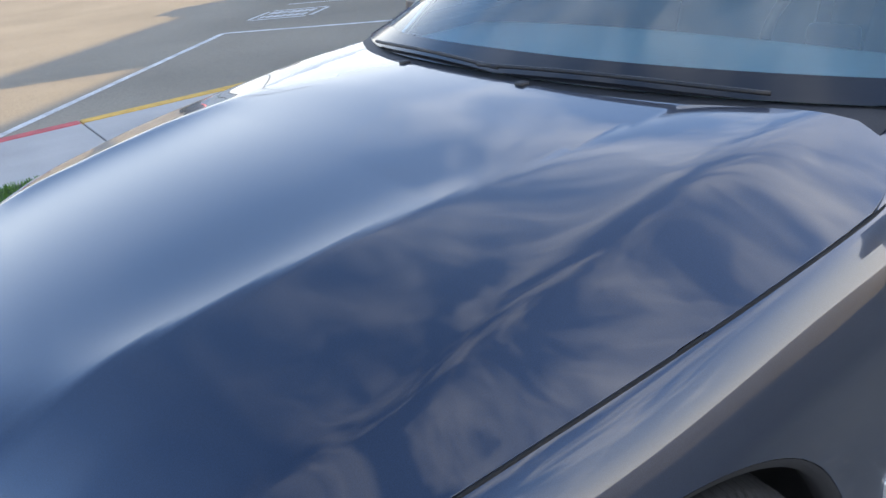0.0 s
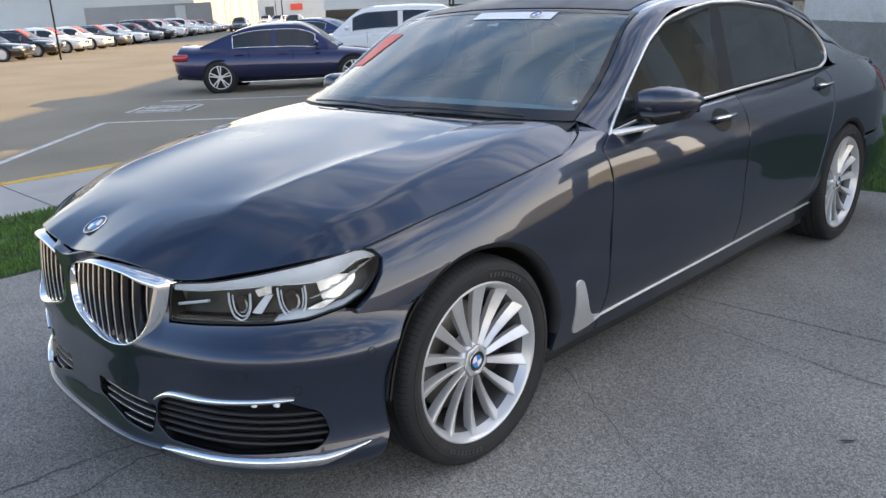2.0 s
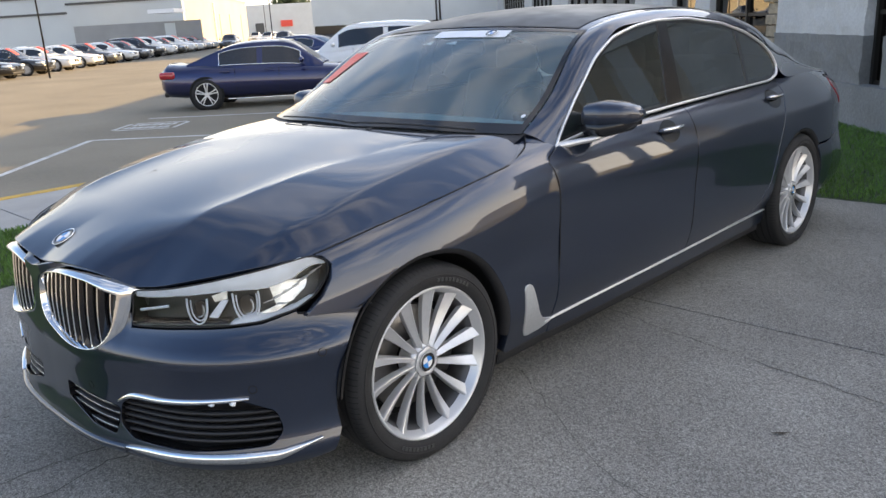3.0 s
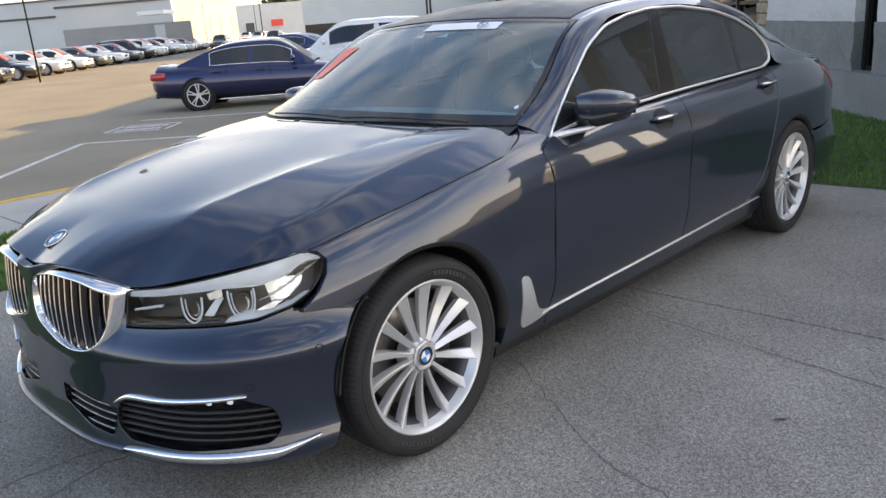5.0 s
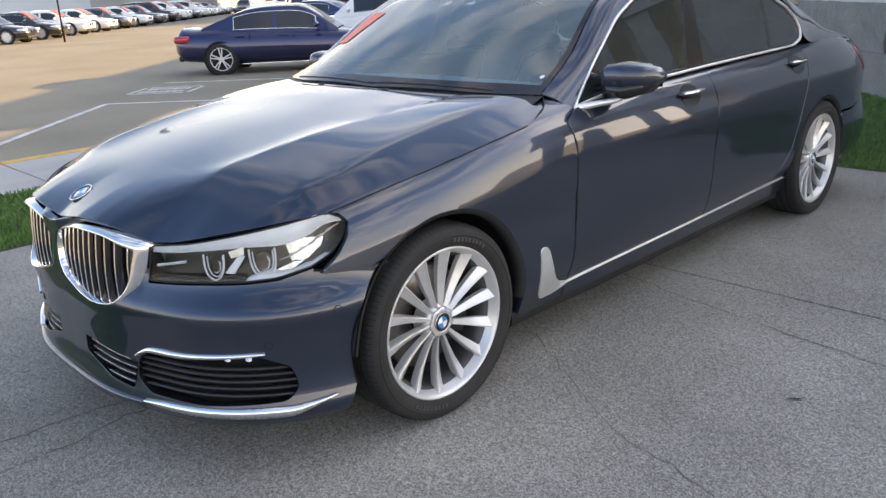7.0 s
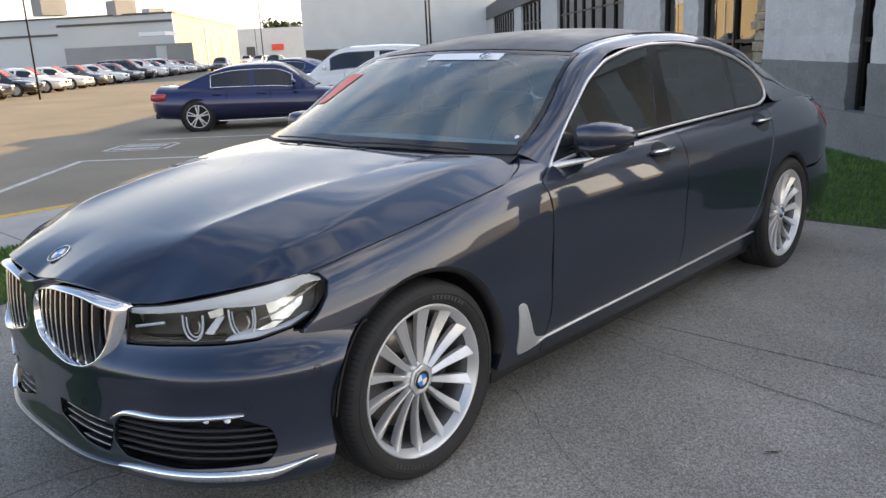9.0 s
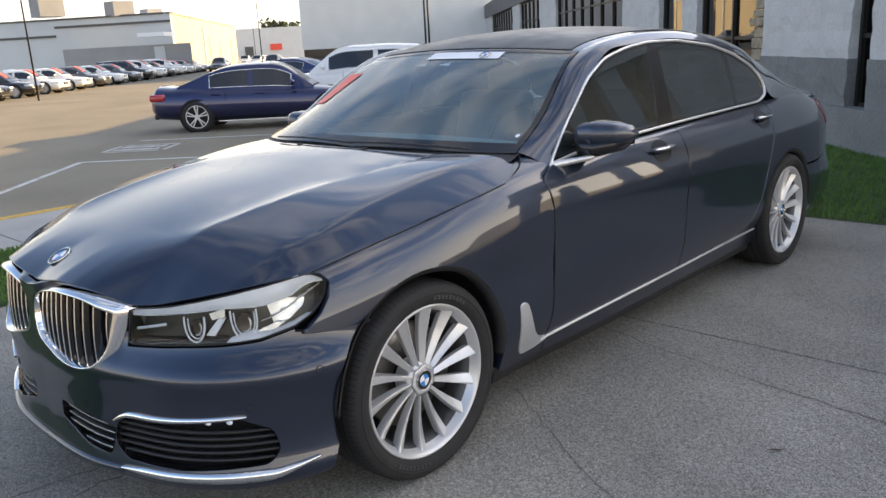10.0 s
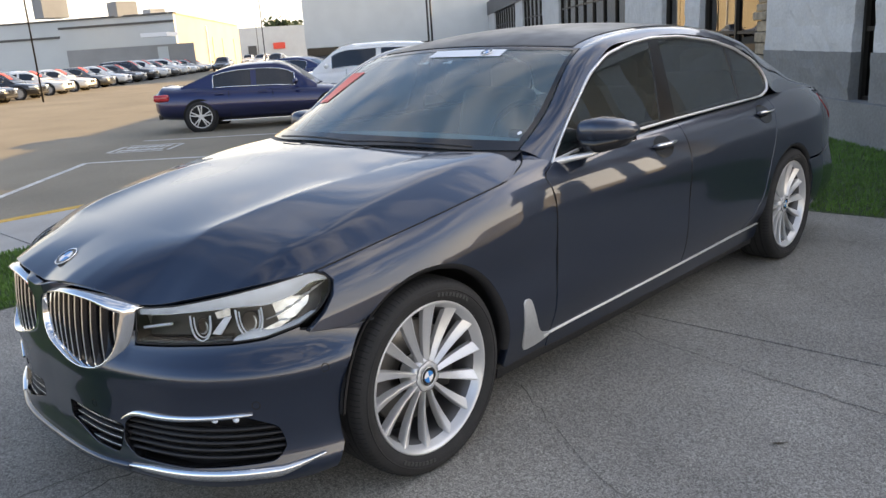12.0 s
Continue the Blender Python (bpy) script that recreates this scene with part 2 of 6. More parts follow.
def rounded(points, radius, steps=4):
    """A closed polygon with its corners cut round."""
    p = [np.array(q, float) for q in points]
    out = []
    for i, q in enumerate(p):
        a, b = p[i - 1] - q, p[(i + 1) % len(p)] - q
        la, lb = np.linalg.norm(a), np.linalg.norm(b)
        r = min(radius, la * 0.45, lb * 0.45)
        s, e = q + a / la * r, q + b / lb * r
        for k in range(steps + 1):
            t = k / steps
            out.append((1 - t) ** 2 * s + 2 * t * (1 - t) * q + t * t * e)
    return np.array(out)


def smooth_loop(points, count):
    """count points on a smooth closed curve through 2D points."""
    p = np.array(points, float)
    n = len(p)
    q = np.concatenate([p[-3:], p, p[:4]])
    d = np.r_[0, np.cumsum(np.linalg.norm(np.diff(q, axis=0), axis=1))]
    t = np.linspace(d[3], d[3 + n], count, endpoint=False)
    return np.stack([nat(d, q[:, k])(t) for k in range(2)], 1)


def inside(poly, pts):
    """Which points lie in the polygon."""
    x, y = pts[:, 0], pts[:, 1]
    r = np.zeros(len(pts), bool)
    for (x0, y0), (x1, y1) in zip(poly, np.roll(poly, -1, 0)):
        c = (y0 > y) != (y1 > y)
        with np.errstate(divide="ignore", invalid="ignore"):
            r ^= c & (x < (x1 - x0) * (y - y0) / (y1 - y0) + x0)
    return r


def inset(poly, d):
    """The polygon drawn in by d all round."""
    p = np.array(poly, float)
    area = 0.5 * np.sum(p[:, 0] * np.roll(p[:, 1], -1) - np.roll(p[:, 0], -1) * p[:, 1])
    a, b = p - np.roll(p, 1, 0), np.roll(p, -1, 0) - p
    a /= np.linalg.norm(a, axis=1)[:, None] + 1e-12
    b /= np.linalg.norm(b, axis=1)[:, None] + 1e-12
    t = a + b
    t /= np.linalg.norm(t, axis=1)[:, None] + 1e-12
    return p + np.stack([-t[:, 1], t[:, 0]], 1) * d * np.sign(area)


def panel(name, surf, outline, mat, parent, holes=(), step=0.03, aspect=1.0, gap=0.0, flange=0.012, lift=0.0, mirror=False, label="", flip=False):
    """A sheet on surf(u, v) -> n x 3, cut to the closed outline and its holes, with an edge that is turned in.
    aspect: metres that one v stands for. mirror: its other half (across x = 0) instead."""
    k = np.array([1.0, aspect])
    loops = [dense(inset(np.array(outline) * k, gap), step)] + [dense(inset(np.array(h) * k, -gap), step) for h in holes]
    lo, hi = loops[0].min(0), loops[0].max(0)
    gx, gy = np.meshgrid(np.arange(lo[0], hi[0], step) + step * 0.37, np.arange(lo[1], hi[1], step) + step * 0.41)
    grid = np.stack([gx.ravel(), gy.ravel()], 1)
    keep = inside(loops[0], grid)
    for h in loops[1:]:
        keep &= ~inside(h, grid)
    near = np.concatenate(loops)
    grid = grid[keep]
    if len(grid):
        far = np.array([((near - g) ** 2).sum(1).min() for g in grid]) > (0.42 * step) ** 2
        grid = grid[far]
    pts = np.concatenate([near, grid])
    edges, base = [], 0
    for l in loops:
        edges += [(base + i, base + (i + 1) % len(l)) for i in range(len(l))]
        base += len(l)
    v2, _, tris, _, _, _ = mathutils.geometry.delaunay_2d_cdt([Vector(p) for p in pts], edges, [], 0, 1e-7)
    v2 = np.array([(v.x, v.y) for v in v2])
    tris = np.array(tris)
    mid = v2[tris].mean(1)
    ok = inside(loops[0], mid)
    for h in loops[1:]:
        ok &= ~inside(h, mid)
    tris = tris[ok]
    uv = v2 / k
    e = 1e-3
    P = surf(uv[:, 0], uv[:, 1])
    du = surf(uv[:, 0] + e, uv[:, 1]) - surf(uv[:, 0] - e, uv[:, 1])
    dv = surf(uv[:, 0], uv[:, 1] + e / aspect) - surf(uv[:, 0], uv[:, 1] - e / aspect)
    N = np.cross(du, dv)
    N /= np.linalg.norm(N, axis=1)[:, None] + 1e-12
    a, b, c = (P[tris[:, i]] for i in range(3))
    if flip:
        N = -N
    face = np.cross(b - a, c - a)
    wrong = (face * N[tris[:, 0]]).sum(1) < 0
    tris[wrong] = tris[wrong][:, ::-1]
    P = P + N * lift
    faces, normals, verts = [list(t) for t in tris], [n for n in N], [p for p in P]
    if flange:
        # border edges, from the directed edges that have no twin
        seen = {}
        for t in tris:
            for i in range(3):
                seen[(int(t[i]), int(t[(i + 1) % 3]))] = 1
        border = [ab for ab in seen if (ab[1], ab[0]) not in seen]
        low = {}
        for i, j in border:
            out = np.cross(P[j] - P[i], N[i])
            out /= np.linalg.norm(out) + 1e-12
            for q in (i, j):
                if q not in low:
                    low[q] = [0, 0, out * 0]
                low[q][2] = low[q][2] + out
        for q, rec in low.items():
            o = rec[2] / (np.linalg.norm(rec[2]) + 1e-12)
            rec[0] = len(verts)
            verts.append(P[q] - N[q] * 0.0025 + o * 0.0015)
            nn = N[q] * 0.45 + o
            normals.append(nn / np.linalg.norm(nn))
            rec[1] = len(verts)
            verts.append(P[q] - N[q] * flange + o * 0.0015)
            normals.append(o)
        for i, j in border:
            faces.append([j, i, low[i][0], low[j][0]])
            faces.append([low[j][0], low[i][0], low[i][1], low[j][1]])
    verts, normals = np.array(verts), np.array(normals)
    if mirror:
        verts, normals = verts * (-1, 1, 1), normals * (-1, 1, 1)
        faces = [f[::-1] for f in faces]
    return link_mesh(name, verts, faces, mat, parent, label, True, normals)


def loft(name, rows, mat, parent=None, label="", closed=False, caps=False, flip=False, mirror=False, smooth=True):
    """A skin over rows of points, each row the same count."""
    rows = [np.array(r, float) for r in rows]
    if mirror:
        rows, flip = [r * (-1, 1, 1) for r in rows], not flip
    n = len(rows[0])
    verts = np.concatenate(rows)
    faces = []
    for i in range(len(rows) - 1):
        for j in range(n if closed else n - 1):
            f = [i * n + j, i * n + (j + 1) % n, (i + 1) * n + (j + 1) % n, (i + 1) * n + j]
            faces.append(f[::-1] if flip else f)
    if caps:
        a, b = list(range(n)), [(len(rows) - 1) * n + j for j in range(n)]
        faces += [a if flip else a[::-1], b[::-1] if flip else b]
    return link_mesh(name, verts, faces, mat, parent, label, smooth)


def tube(name, points, radius, mat, parent=None, label="", sides=8, closed=False, squash=1.0, up=(0, 0, 1), mirror=False):
    """A rod along points; squash makes it flat along up."""
    p = np.array(points, float)
    n = len(p)
    rows = []
    for i in range(n):
        if closed:
            t = p[(i + 1) % n] - p[i - 1]
        else:
            t = p[min(i + 1, n - 1)] - p[max(i - 1, 0)]
        t /= np.linalg.norm(t) + 1e-12
        s = np.cross(t, up)
        s /= np.linalg.norm(s) + 1e-12
        w = np.cross(s, t)
        r = radius[i] if np.ndim(radius) else radius
        rows.append([p[i] + r * (math.cos(a) * s + squash * math.sin(a) * w) for a in np.linspace(0, 2 * math.pi, sides, endpoint=False)])
    if closed:
        rows.append(rows[0])
    return loft(name, rows, mat, parent, label, closed=True, caps=not closed, mirror=mirror)


def lathe(name, profile, mat, parent=None, label="", steps=64, axis="x", at=(0, 0, 0)):
    """A profile of (along, radius) turned about an axis through at."""
    rows = []
    for k in range(steps + 1):
        a = 2 * math.pi * k / steps
        c, s = math.cos(a), math.sin(a)
        rows.append([(u, r * c, r * s) if axis == "x" else (r * c, r * s, u) for u, r in profile])
    rows = [np.array(r) + at for r in rows]
    n, m = len(rows[0]), steps
    verts = np.concatenate(rows[:-1])
    faces = [[i * n + j, ((i + 1) % m) * n + j, ((i + 1) % m) * n + j + 1, i * n + j + 1] for i in range(m) for j in range(n - 1)]
    return link_mesh(name, verts, faces, mat, parent, label)

# ---- ground ----
ASPHALT = material("dusty_asphalt", (0.215, 0.188, 0.142), rough=0.88, vary=0.16, scale=0.35, fine=0.22, fine_scale=55.0, bump=0.35, bump_scale=140.0)


def concrete_material():
    """Worn exposed-aggregate concrete: pale and dark grains in a grey paste, broad stains and a rough skin."""
    m = material("exposed_aggregate_concrete", (0.305, 0.288, 0.260), rough=0.88, vary=0.20, scale=1.3, fine=0.16, fine_scale=60.0)
    nt = m.node_tree
    b = nt.nodes["Principled BSDF"]
    last = b.inputs["Base Color"].links[0].from_socket
    co = nt.nodes.new("ShaderNodeTexCoord")
    for size, dim, bright in ((210.0, 0.42, 1.25), (480.0, 0.60, 1.34)):
        v = nt.nodes.new("ShaderNodeTexVoronoi")
        v.inputs["Scale"].default_value = size
        nt.links.new(co.outputs["Object"], v.inputs["Vector"])
        sep = nt.nodes.new("ShaderNodeSeparateColor")
        nt.links.new(v.outputs["Color"], sep.inputs[0])
        r = nt.nodes.new("ShaderNodeMapRange")
        r.inputs["To Min"].default_value, r.inputs["To Max"].default_value = dim, bright
        nt.links.new(sep.outputs[0], r.inputs["Value"])
        mul = nt.nodes.new("ShaderNodeVectorMath")
        mul.operation = "SCALE"
        nt.links.new(last, mul.inputs[0])
        nt.links.new(r.outputs[0], mul.inputs["Scale"])
        last = mul.outputs[0]
        if size < 300:
            bp = nt.nodes.new("ShaderNodeBump")
            bp.inputs["Strength"].default_value, bp.inputs["Distance"].default_value = 0.45, 0.003
            nt.links.new(v.outputs["Distance"], bp.inputs["Height"])
            nt.links.new(bp.outputs[0], b.inputs["Normal"])
    nt.links.new(last, b.inputs["Base Color"])
    return m


PAD = concrete_material()
WALK = material("pale_sidewalk_concrete", (0.36, 0.35, 0.33), rough=0.85, vary=0.12, scale=1.5, fine=0.12, fine_scale=90.0, bump=0.25, bump_scale=160.0)
YELLOW = material("worn_yellow_paint", (0.56, 0.33, 0.05), rough=0.7, vary=0.2, scale=9.0, fine=0.15, fine_scale=60.0)
RED = material("worn_red_paint", (0.42, 0.07, 0.07), rough=0.7, vary=0.25, scale=9.0, fine=0.15, fine_scale=60.0)
LINE = material("worn_white_line", (0.52, 0.52, 0.50), rough=0.75, vary=0.25, scale=5.0, fine=0.25, fine_scale=45.0)
CRACK = material("dark_crack", (0.085, 0.08, 0.072), rough=0.95, vary=0.3, scale=6.0)
TURF_BASE = material("turf_backing", (0.030, 0.055, 0.016), rough=0.9, vary=0.3, scale=14.0, fine=0.3, fine_scale=200.0, bump=0.6, bump_scale=300.0)
TURF = material("green_artificial_turf", (0.085, 0.185, 0.026), rough=0.55, vary=0.25, scale=3.0, fine=0.3, fine_scale=60.0)
LOT_Z = -0.15


def sheet(name, pts, z, mat, label, category, kind="structure", thick=0.0):
    bm = bmesh.new()
    top = bm.faces.new([bm.verts.new((x, y, z)) for x, y in pts])
    top.normal_update()
    if top.normal.z < 0:
        top.normal_flip()
    if thick:
        r = bmesh.ops.extrude_face_region(bm, geom=[top])
        vs = [v for v in r["geom"] if isinstance(v, bmesh.types.BMVert)]
        bmesh.ops.translate(bm, verts=[v for v in bm.verts if v not in vs], vec=(0, 0, -thick))
        bmesh.ops.recalc_face_normals(bm, faces=bm.faces)
    return tagged(part(name, bm, mat, None, "", False), label, category, "", kind)


sheet("ground", [(-900, -900), (900, -900), (900, 900), (-900, 900)], LOT_Z, ASPHALT, "dusty asphalt car lot, half in sun", "ground")
# concrete pad in slabs with open joints
J = 0.006
ys = (-1.33, 1.775, 4.55)
for i in range(len(ys) - 1):
    bm = cube(-2.6, 6.5, ys[i] + J, ys[i + 1] - J, -0.30, 0.0, 0.004)
    tagged(part("pavement", bm, PAD, None, "", False), "grey exposed-aggregate concrete pad under the sedan", "pavement", "", "structure")
bm = cube(-0.29, 9.0, -14.0, -1.33 - J, -0.30, 0.0, 0.004)
tagged(part("pavement", bm, PAD, None, "", False), "grey exposed-aggregate concrete drive", "pavement", "", "structure")
bm = cube(-2.6, 7.0, -1.33, 4.55, -0.31, -0.012)
tagged(part("pavement", bm, CRACK, None, "", False), "dark soil in the joints of the pad", "pavement", "", "structure")

# sidewalk flags with joints, and the painted kerb
flags = [-14.0, -10.9, -7.8, -4.7, -2.1, 0.47, 3.05, 5.6, 8.2, 11.0]
walk_ob = tagged(new("sidewalk"), "pale concrete sidewalk beside the turf", "sidewalk", "", "structure")
for a, b in zip(flags, flags[1:]):
    part("flag", cube(-5.76, -4.30, a + 0.006, b - 0.006, -0.3, 0.0, 0.008), WALK, walk_ob, "", False)
kerb_ob = tagged(new("kerb"), "concrete kerb painted yellow and red", "kerb", "", "structure")
for a, b in zip(flags, flags[1:]):
    part("kerb_stone", cube(-5.93, -5.765, a + 0.003, b - 0.003, -0.3, 0.003, 0.018), RED if b < 0.6 else YELLOW, kerb_ob, "red painted stretch" if b < 0.6 else "yellow painted stretch", False)


def turf(name, polys, count, label, seed):
    """A bed of artificial turf: many narrow curved blades on a dark backing."""
    rng = np.random.default_rng(seed)
    V, F = [], []
    base = 0
    area = [0.5 * abs(sum(a[0] * b[1] - b[0] * a[1] for a, b in zip(p, p[1:] + p[:1]))) for p in polys]
    for p, ar in zip(polys, area):
        p = np.array(p)
        n = int(count * ar / sum(area))
        lo, hi = p.min(0), p.max(0)
        q = rng.uniform(lo, hi, (int(n * 2.4), 2))
        q = q[inside(p, q)][:n]
        n = len(q)
        a = rng.uniform(0, 2 * math.pi, n)
        h, w, lean = rng.uniform(0.022, 0.042, n), rng.uniform(0.0022, 0.0042, n), rng.uniform(0.0, 0.022, n)
        d = np.stack([np.cos(a), np.sin(a)], 1)
        s = np.stack([-d[:, 1], d[:, 0]], 1) * w[:, None]
        z0 = np.full(n, 0.0)
        rows = [np.c_[q - s, z0], np.c_[q + s, z0], np.c_[q + s * 0.8 + d * lean[:, None] * 0.4, h * 0.6], np.c_[q - s * 0.8 + d * lean[:, None] * 0.4, h * 0.6], np.c_[q + d * lean[:, None], h]]
        V.append(np.stack(rows, 1).reshape(-1, 3))
        k = base + 5 * np.arange(n)
        F += [list(f) for f in np.stack([k, k + 1, k + 2, k + 3], 1)] + [list(f) for f in np.stack([k + 3, k + 2, k + 4], 1)]
        base += 5 * n
    ob = link_mesh(name, np.concatenate(V), F, TURF, None, "", False)
    return tagged(ob, label, "turf", "", "stuff")


LEFT_TURF = [(-4.29, -14.0), (-2.61, -14.0), (-2.61, 6.0), (-4.29, 6.0)]
FRONT_TURF = [(-2.60, -14.0), (-0.30, -14.0), (-0.30, -1.34), (-2.60, -1.34)]
REAR_TURF = [(-2.60, 4.56), (3.45, 4.56), (0.0, 8.08), (-2.60, 10.75)]
for n, poly in enumerate((LEFT_TURF, FRONT_TURF, REAR_TURF)):
    sheet("turf_bed", poly, -0.004, TURF_BASE, "dark backing of the artificial turf", "turf", thick=0.28)
turf("turf", [[(-4.29, -3.5), (-2.61, -3.5), (-2.61, 3.0), (-4.29, 3.0)]], 42000, "bright green artificial turf strip beside the sidewalk", 3)
turf("turf", [[(-2.60, -3.2), (-0.30, -3.2), (-0.30, -1.34), (-2.60, -1.34)]], 16000, "green artificial turf in front of the pad", 4)
turf("turf", [REAR_TURF], 42000, "green artificial turf before the building wall", 5)


def ribbon(name, pts, width, z, mat, label, category, jag=0.0, seed=1):
    """A flat strip along points, ragged by jag."""
    rng = np.random.default_rng(seed)
    p = dense(pts, 0.06 if jag else 5.0, closed=False)
    if jag:
        p[1:-1] += rng.normal(0, jag, (len(p) - 2, 2))
    t = np.gradient(p, axis=0)
    t /= np.linalg.norm(t, axis=1)[:, None]
    s = np.stack([-t[:, 1], t[:, 0]], 1)
    w = width / 2 * (rng.uniform(0.4, 1.3, len(p)) if jag else np.ones(len(p)))
    a, b = p + s * w[:, None], p - s * w[:, None]
    rows = [np.c_[a, np.full(len(p), z)], np.c_[b, np.full(len(p), z)]]
    return tagged(loft(name, rows, mat, smooth=False), label, category, "", "structure")


for n, (pts, w) in enumerate((([(0.3, 1.62), (0.79, 1.53), (1.3, 1.42), (1.97, 1.31), (3.2, 1.02), (4.6, 0.9)], 0.005), ([(0.70, 0.72), (0.95, 0.57), (1.12, 0.45), (1.457, 0.27), (1.785, 0.18), (2.4, -0.1)], 0.0035),
                              ([(-0.16, -1.32), (-0.12, -1.05), (-0.09, -0.74), (0.1, -0.4)], 0.007), ([(0.10, -1.32), (0.06, -1.0), (0.036, -0.70), (-0.1, -0.3)], 0.006), ([(1.3, 1.9), (1.9, 2.6), (2.3, 3.6)], 0.003))):
    ribbon("crack", pts, w, 0.0025, CRACK, "thin dark crack in the concrete pad", "crack", 0.009, 11 + n)
# parking lines and a stencilled sign on the lot
for pts in ([(-6.2, -0.65), (-10.77, 3.53)], [(-10.77, 3.53), (-7.0, 6.75)], [(-13.05, 5.66), (-9.3, 8.85)]):
    ribbon("road_marking", pts, 0.11, LOT_Z + 0.004, LINE, "worn white parking bay line", "road marking")
bay = Vector((0.765, 0.643, 0)), Vector((-0.72, 0.69, 0))


def stencil(origin):
    """A boxed stencil whose words cannot be read: a frame and bars."""
    ob = tagged(new("road_marking"), "boxed white stencil with illegible words on the asphalt", "road marking", "", "structure")
    ob.matrix_world = Matrix(((bay[0].x, bay[1].x, 0, origin[0]), (bay[0].y, bay[1].y, 0, origin[1]), (0, 0, 1, LOT_Z + 0.004), (0, 0, 0, 1)))
    for x0, x1, y0, y1 in ((0.1, 1.1, 0, 0.07), (0.1, 1.1, 1.03, 1.1), (0, 0.07, 0.1, 1.0), (1.13, 1.2, 0.1, 1.0), (0.16, 1.04, 0.20, 0.45), (0.16, 1.04, 0.62, 0.9)):
        if x1 - x0 > 0.5 and y1 - y0 > 0.1:
            for k in range(7):
                a = x0 + (x1 - x0) * k / 7
                part("letter_bar", cube(a, a + (x1 - x0) / 7 * 0.7, y0, y1, 0, 0.002), LINE, ob, "", False)
        else:
            part("frame_bar", cube(x0, x1, y0, y1, 0, 0.002), LINE, ob, "", False)


stencil((-11.75, 4.25))
bm = bmesh.new()
bmesh.ops.create_grid(bm, x_segments=5, y_segments=1, size=0.5)
for v in bm.verts:
    v.co = Vector((v.co.x * 0.062, v.co.y * 0.012 * (1 - 3 * abs(v.co.x) ** 2), 0.004 + 0.008 * (v.co.x**2)))
leaf = part("dry_leaf", bm, material("dry_leaf", (0.05, 0.035, 0.02), rough=0.8, vary=0.3, scale=40.0), None)
leaf.matrix_world = pose(1.797, 0.857, 0.002, 0, 0, 40)
tagged(leaf, "small dark dry leaf on the concrete", "leaf", "fallen leaves")
# shrunken leaf copies stand in for dark oil spots near the pad's front
for x, y, turn in ((-0.87, -1.04, 30), (-0.65, -0.94, 83), (-1.56, -0.73, 136), (-1.01, -1.10, 189), (-1.24, -1.13, 242)):
    copy_thing(leaf, pose(x, y, 0.002, 0, 0, turn) @ Matrix.Scale(0.55, 4))

# ---- showroom building ----
FACADE = Matrix(((-0.70, -0.714, 0, 0.20), (0.714, -0.70, 0, 7.95), (0, 0, 1, 0), (0, 0, 0, 1)))
BLOCK_WHITE = material("white_split_face_block", (0.50, 0.51, 0.51), rough=0.85, vary=0.08, scale=2.0, fine=0.08, fine_scale=30.0, bump=0.9, bump_scale=22.0)
BLOCK_GREY = material("grey_split_face_block", (0.185, 0.19, 0.19), rough=0.85, vary=0.10, scale=2.0, fine=0.10, fine_scale=30.0, bump=0.9, bump_scale=22.0)
STUCCO = material("pale_stucco", (0.64, 0.66, 0.66), rough=0.9, vary=0.05, scale=0.6, fine=0.04, bump=0.3, bump_scale=60.0)
WINDOW_DARK = pane_material("dark_shop_glass", (0.10, 0.10, 0.10), 0.5)
FRAME = material("dark_bronze_frame", (0.03, 0.028, 0.026), rough=0.45, metal=0.6)
# dimness behind the shop glass is put into this dark brown
INSIDE = material("darkened_showroom", (0.05, 0.045, 0.04), rough=0.8, vary=0.3, scale=0.8)


def rough_block(name, x0, x1, y0, y1, z0, z1, mat, parent, label="", amount=0.018, cell=0.11, seed=0.0):
    """A wall piece of split-face blocks: its faces are broken up by noise."""
    bm = bmesh.new()
    nx, ny, nz = (max(1, int(round((b - a) / cell))) for a, b in ((x0, x1), (y0, y1), (z0, z1)))
    nx, nz = min(nx, 46), min(nz, 46)
    grid = {}

    def vert(i, j, k):
        key = (i, j, k)
        if key not in grid:
            grid[key] = bm.verts.new((x0 + (x1 - x0) * i / nx, y0 + (y1 - y0) * j / ny, z0 + (z1 - z0) * k / nz))
        return grid[key]

    for i in range(nx):
        for k in range(nz):
            for j in (0, ny):
                bm.faces.new([vert(i, j, k), vert(i + 1, j, k), vert(i + 1, j, k + 1), vert(i, j, k + 1)])
    for j in range(ny):
        for k in range(nz):
            for i in (0, nx):
                bm.faces.new([vert(i, j, k), vert(i, j + 1, k), vert(i, j + 1, k + 1), vert(i, j, k + 1)])
    for i in range(nx):
        for j in range(ny):
            bm.faces.new([vert(i, j, nz), vert(i + 1, j, nz), vert(i + 1, j + 1, nz), vert(i, j + 1, nz)])
    bmesh.ops.recalc_face_normals(bm, faces=bm.faces)
    for v in bm.verts:
        q = v.co * 5.5 + Vector((seed, seed * 2, 0))
        d = Vector((noise.noise(q), noise.noise(q + Vector((31, 0, 0))), 0.25 * noise.noise(q + Vector((0, 57, 0)))))
        v.co += d * amount * 1.6
    return part(name, bm, mat, parent, label, False)


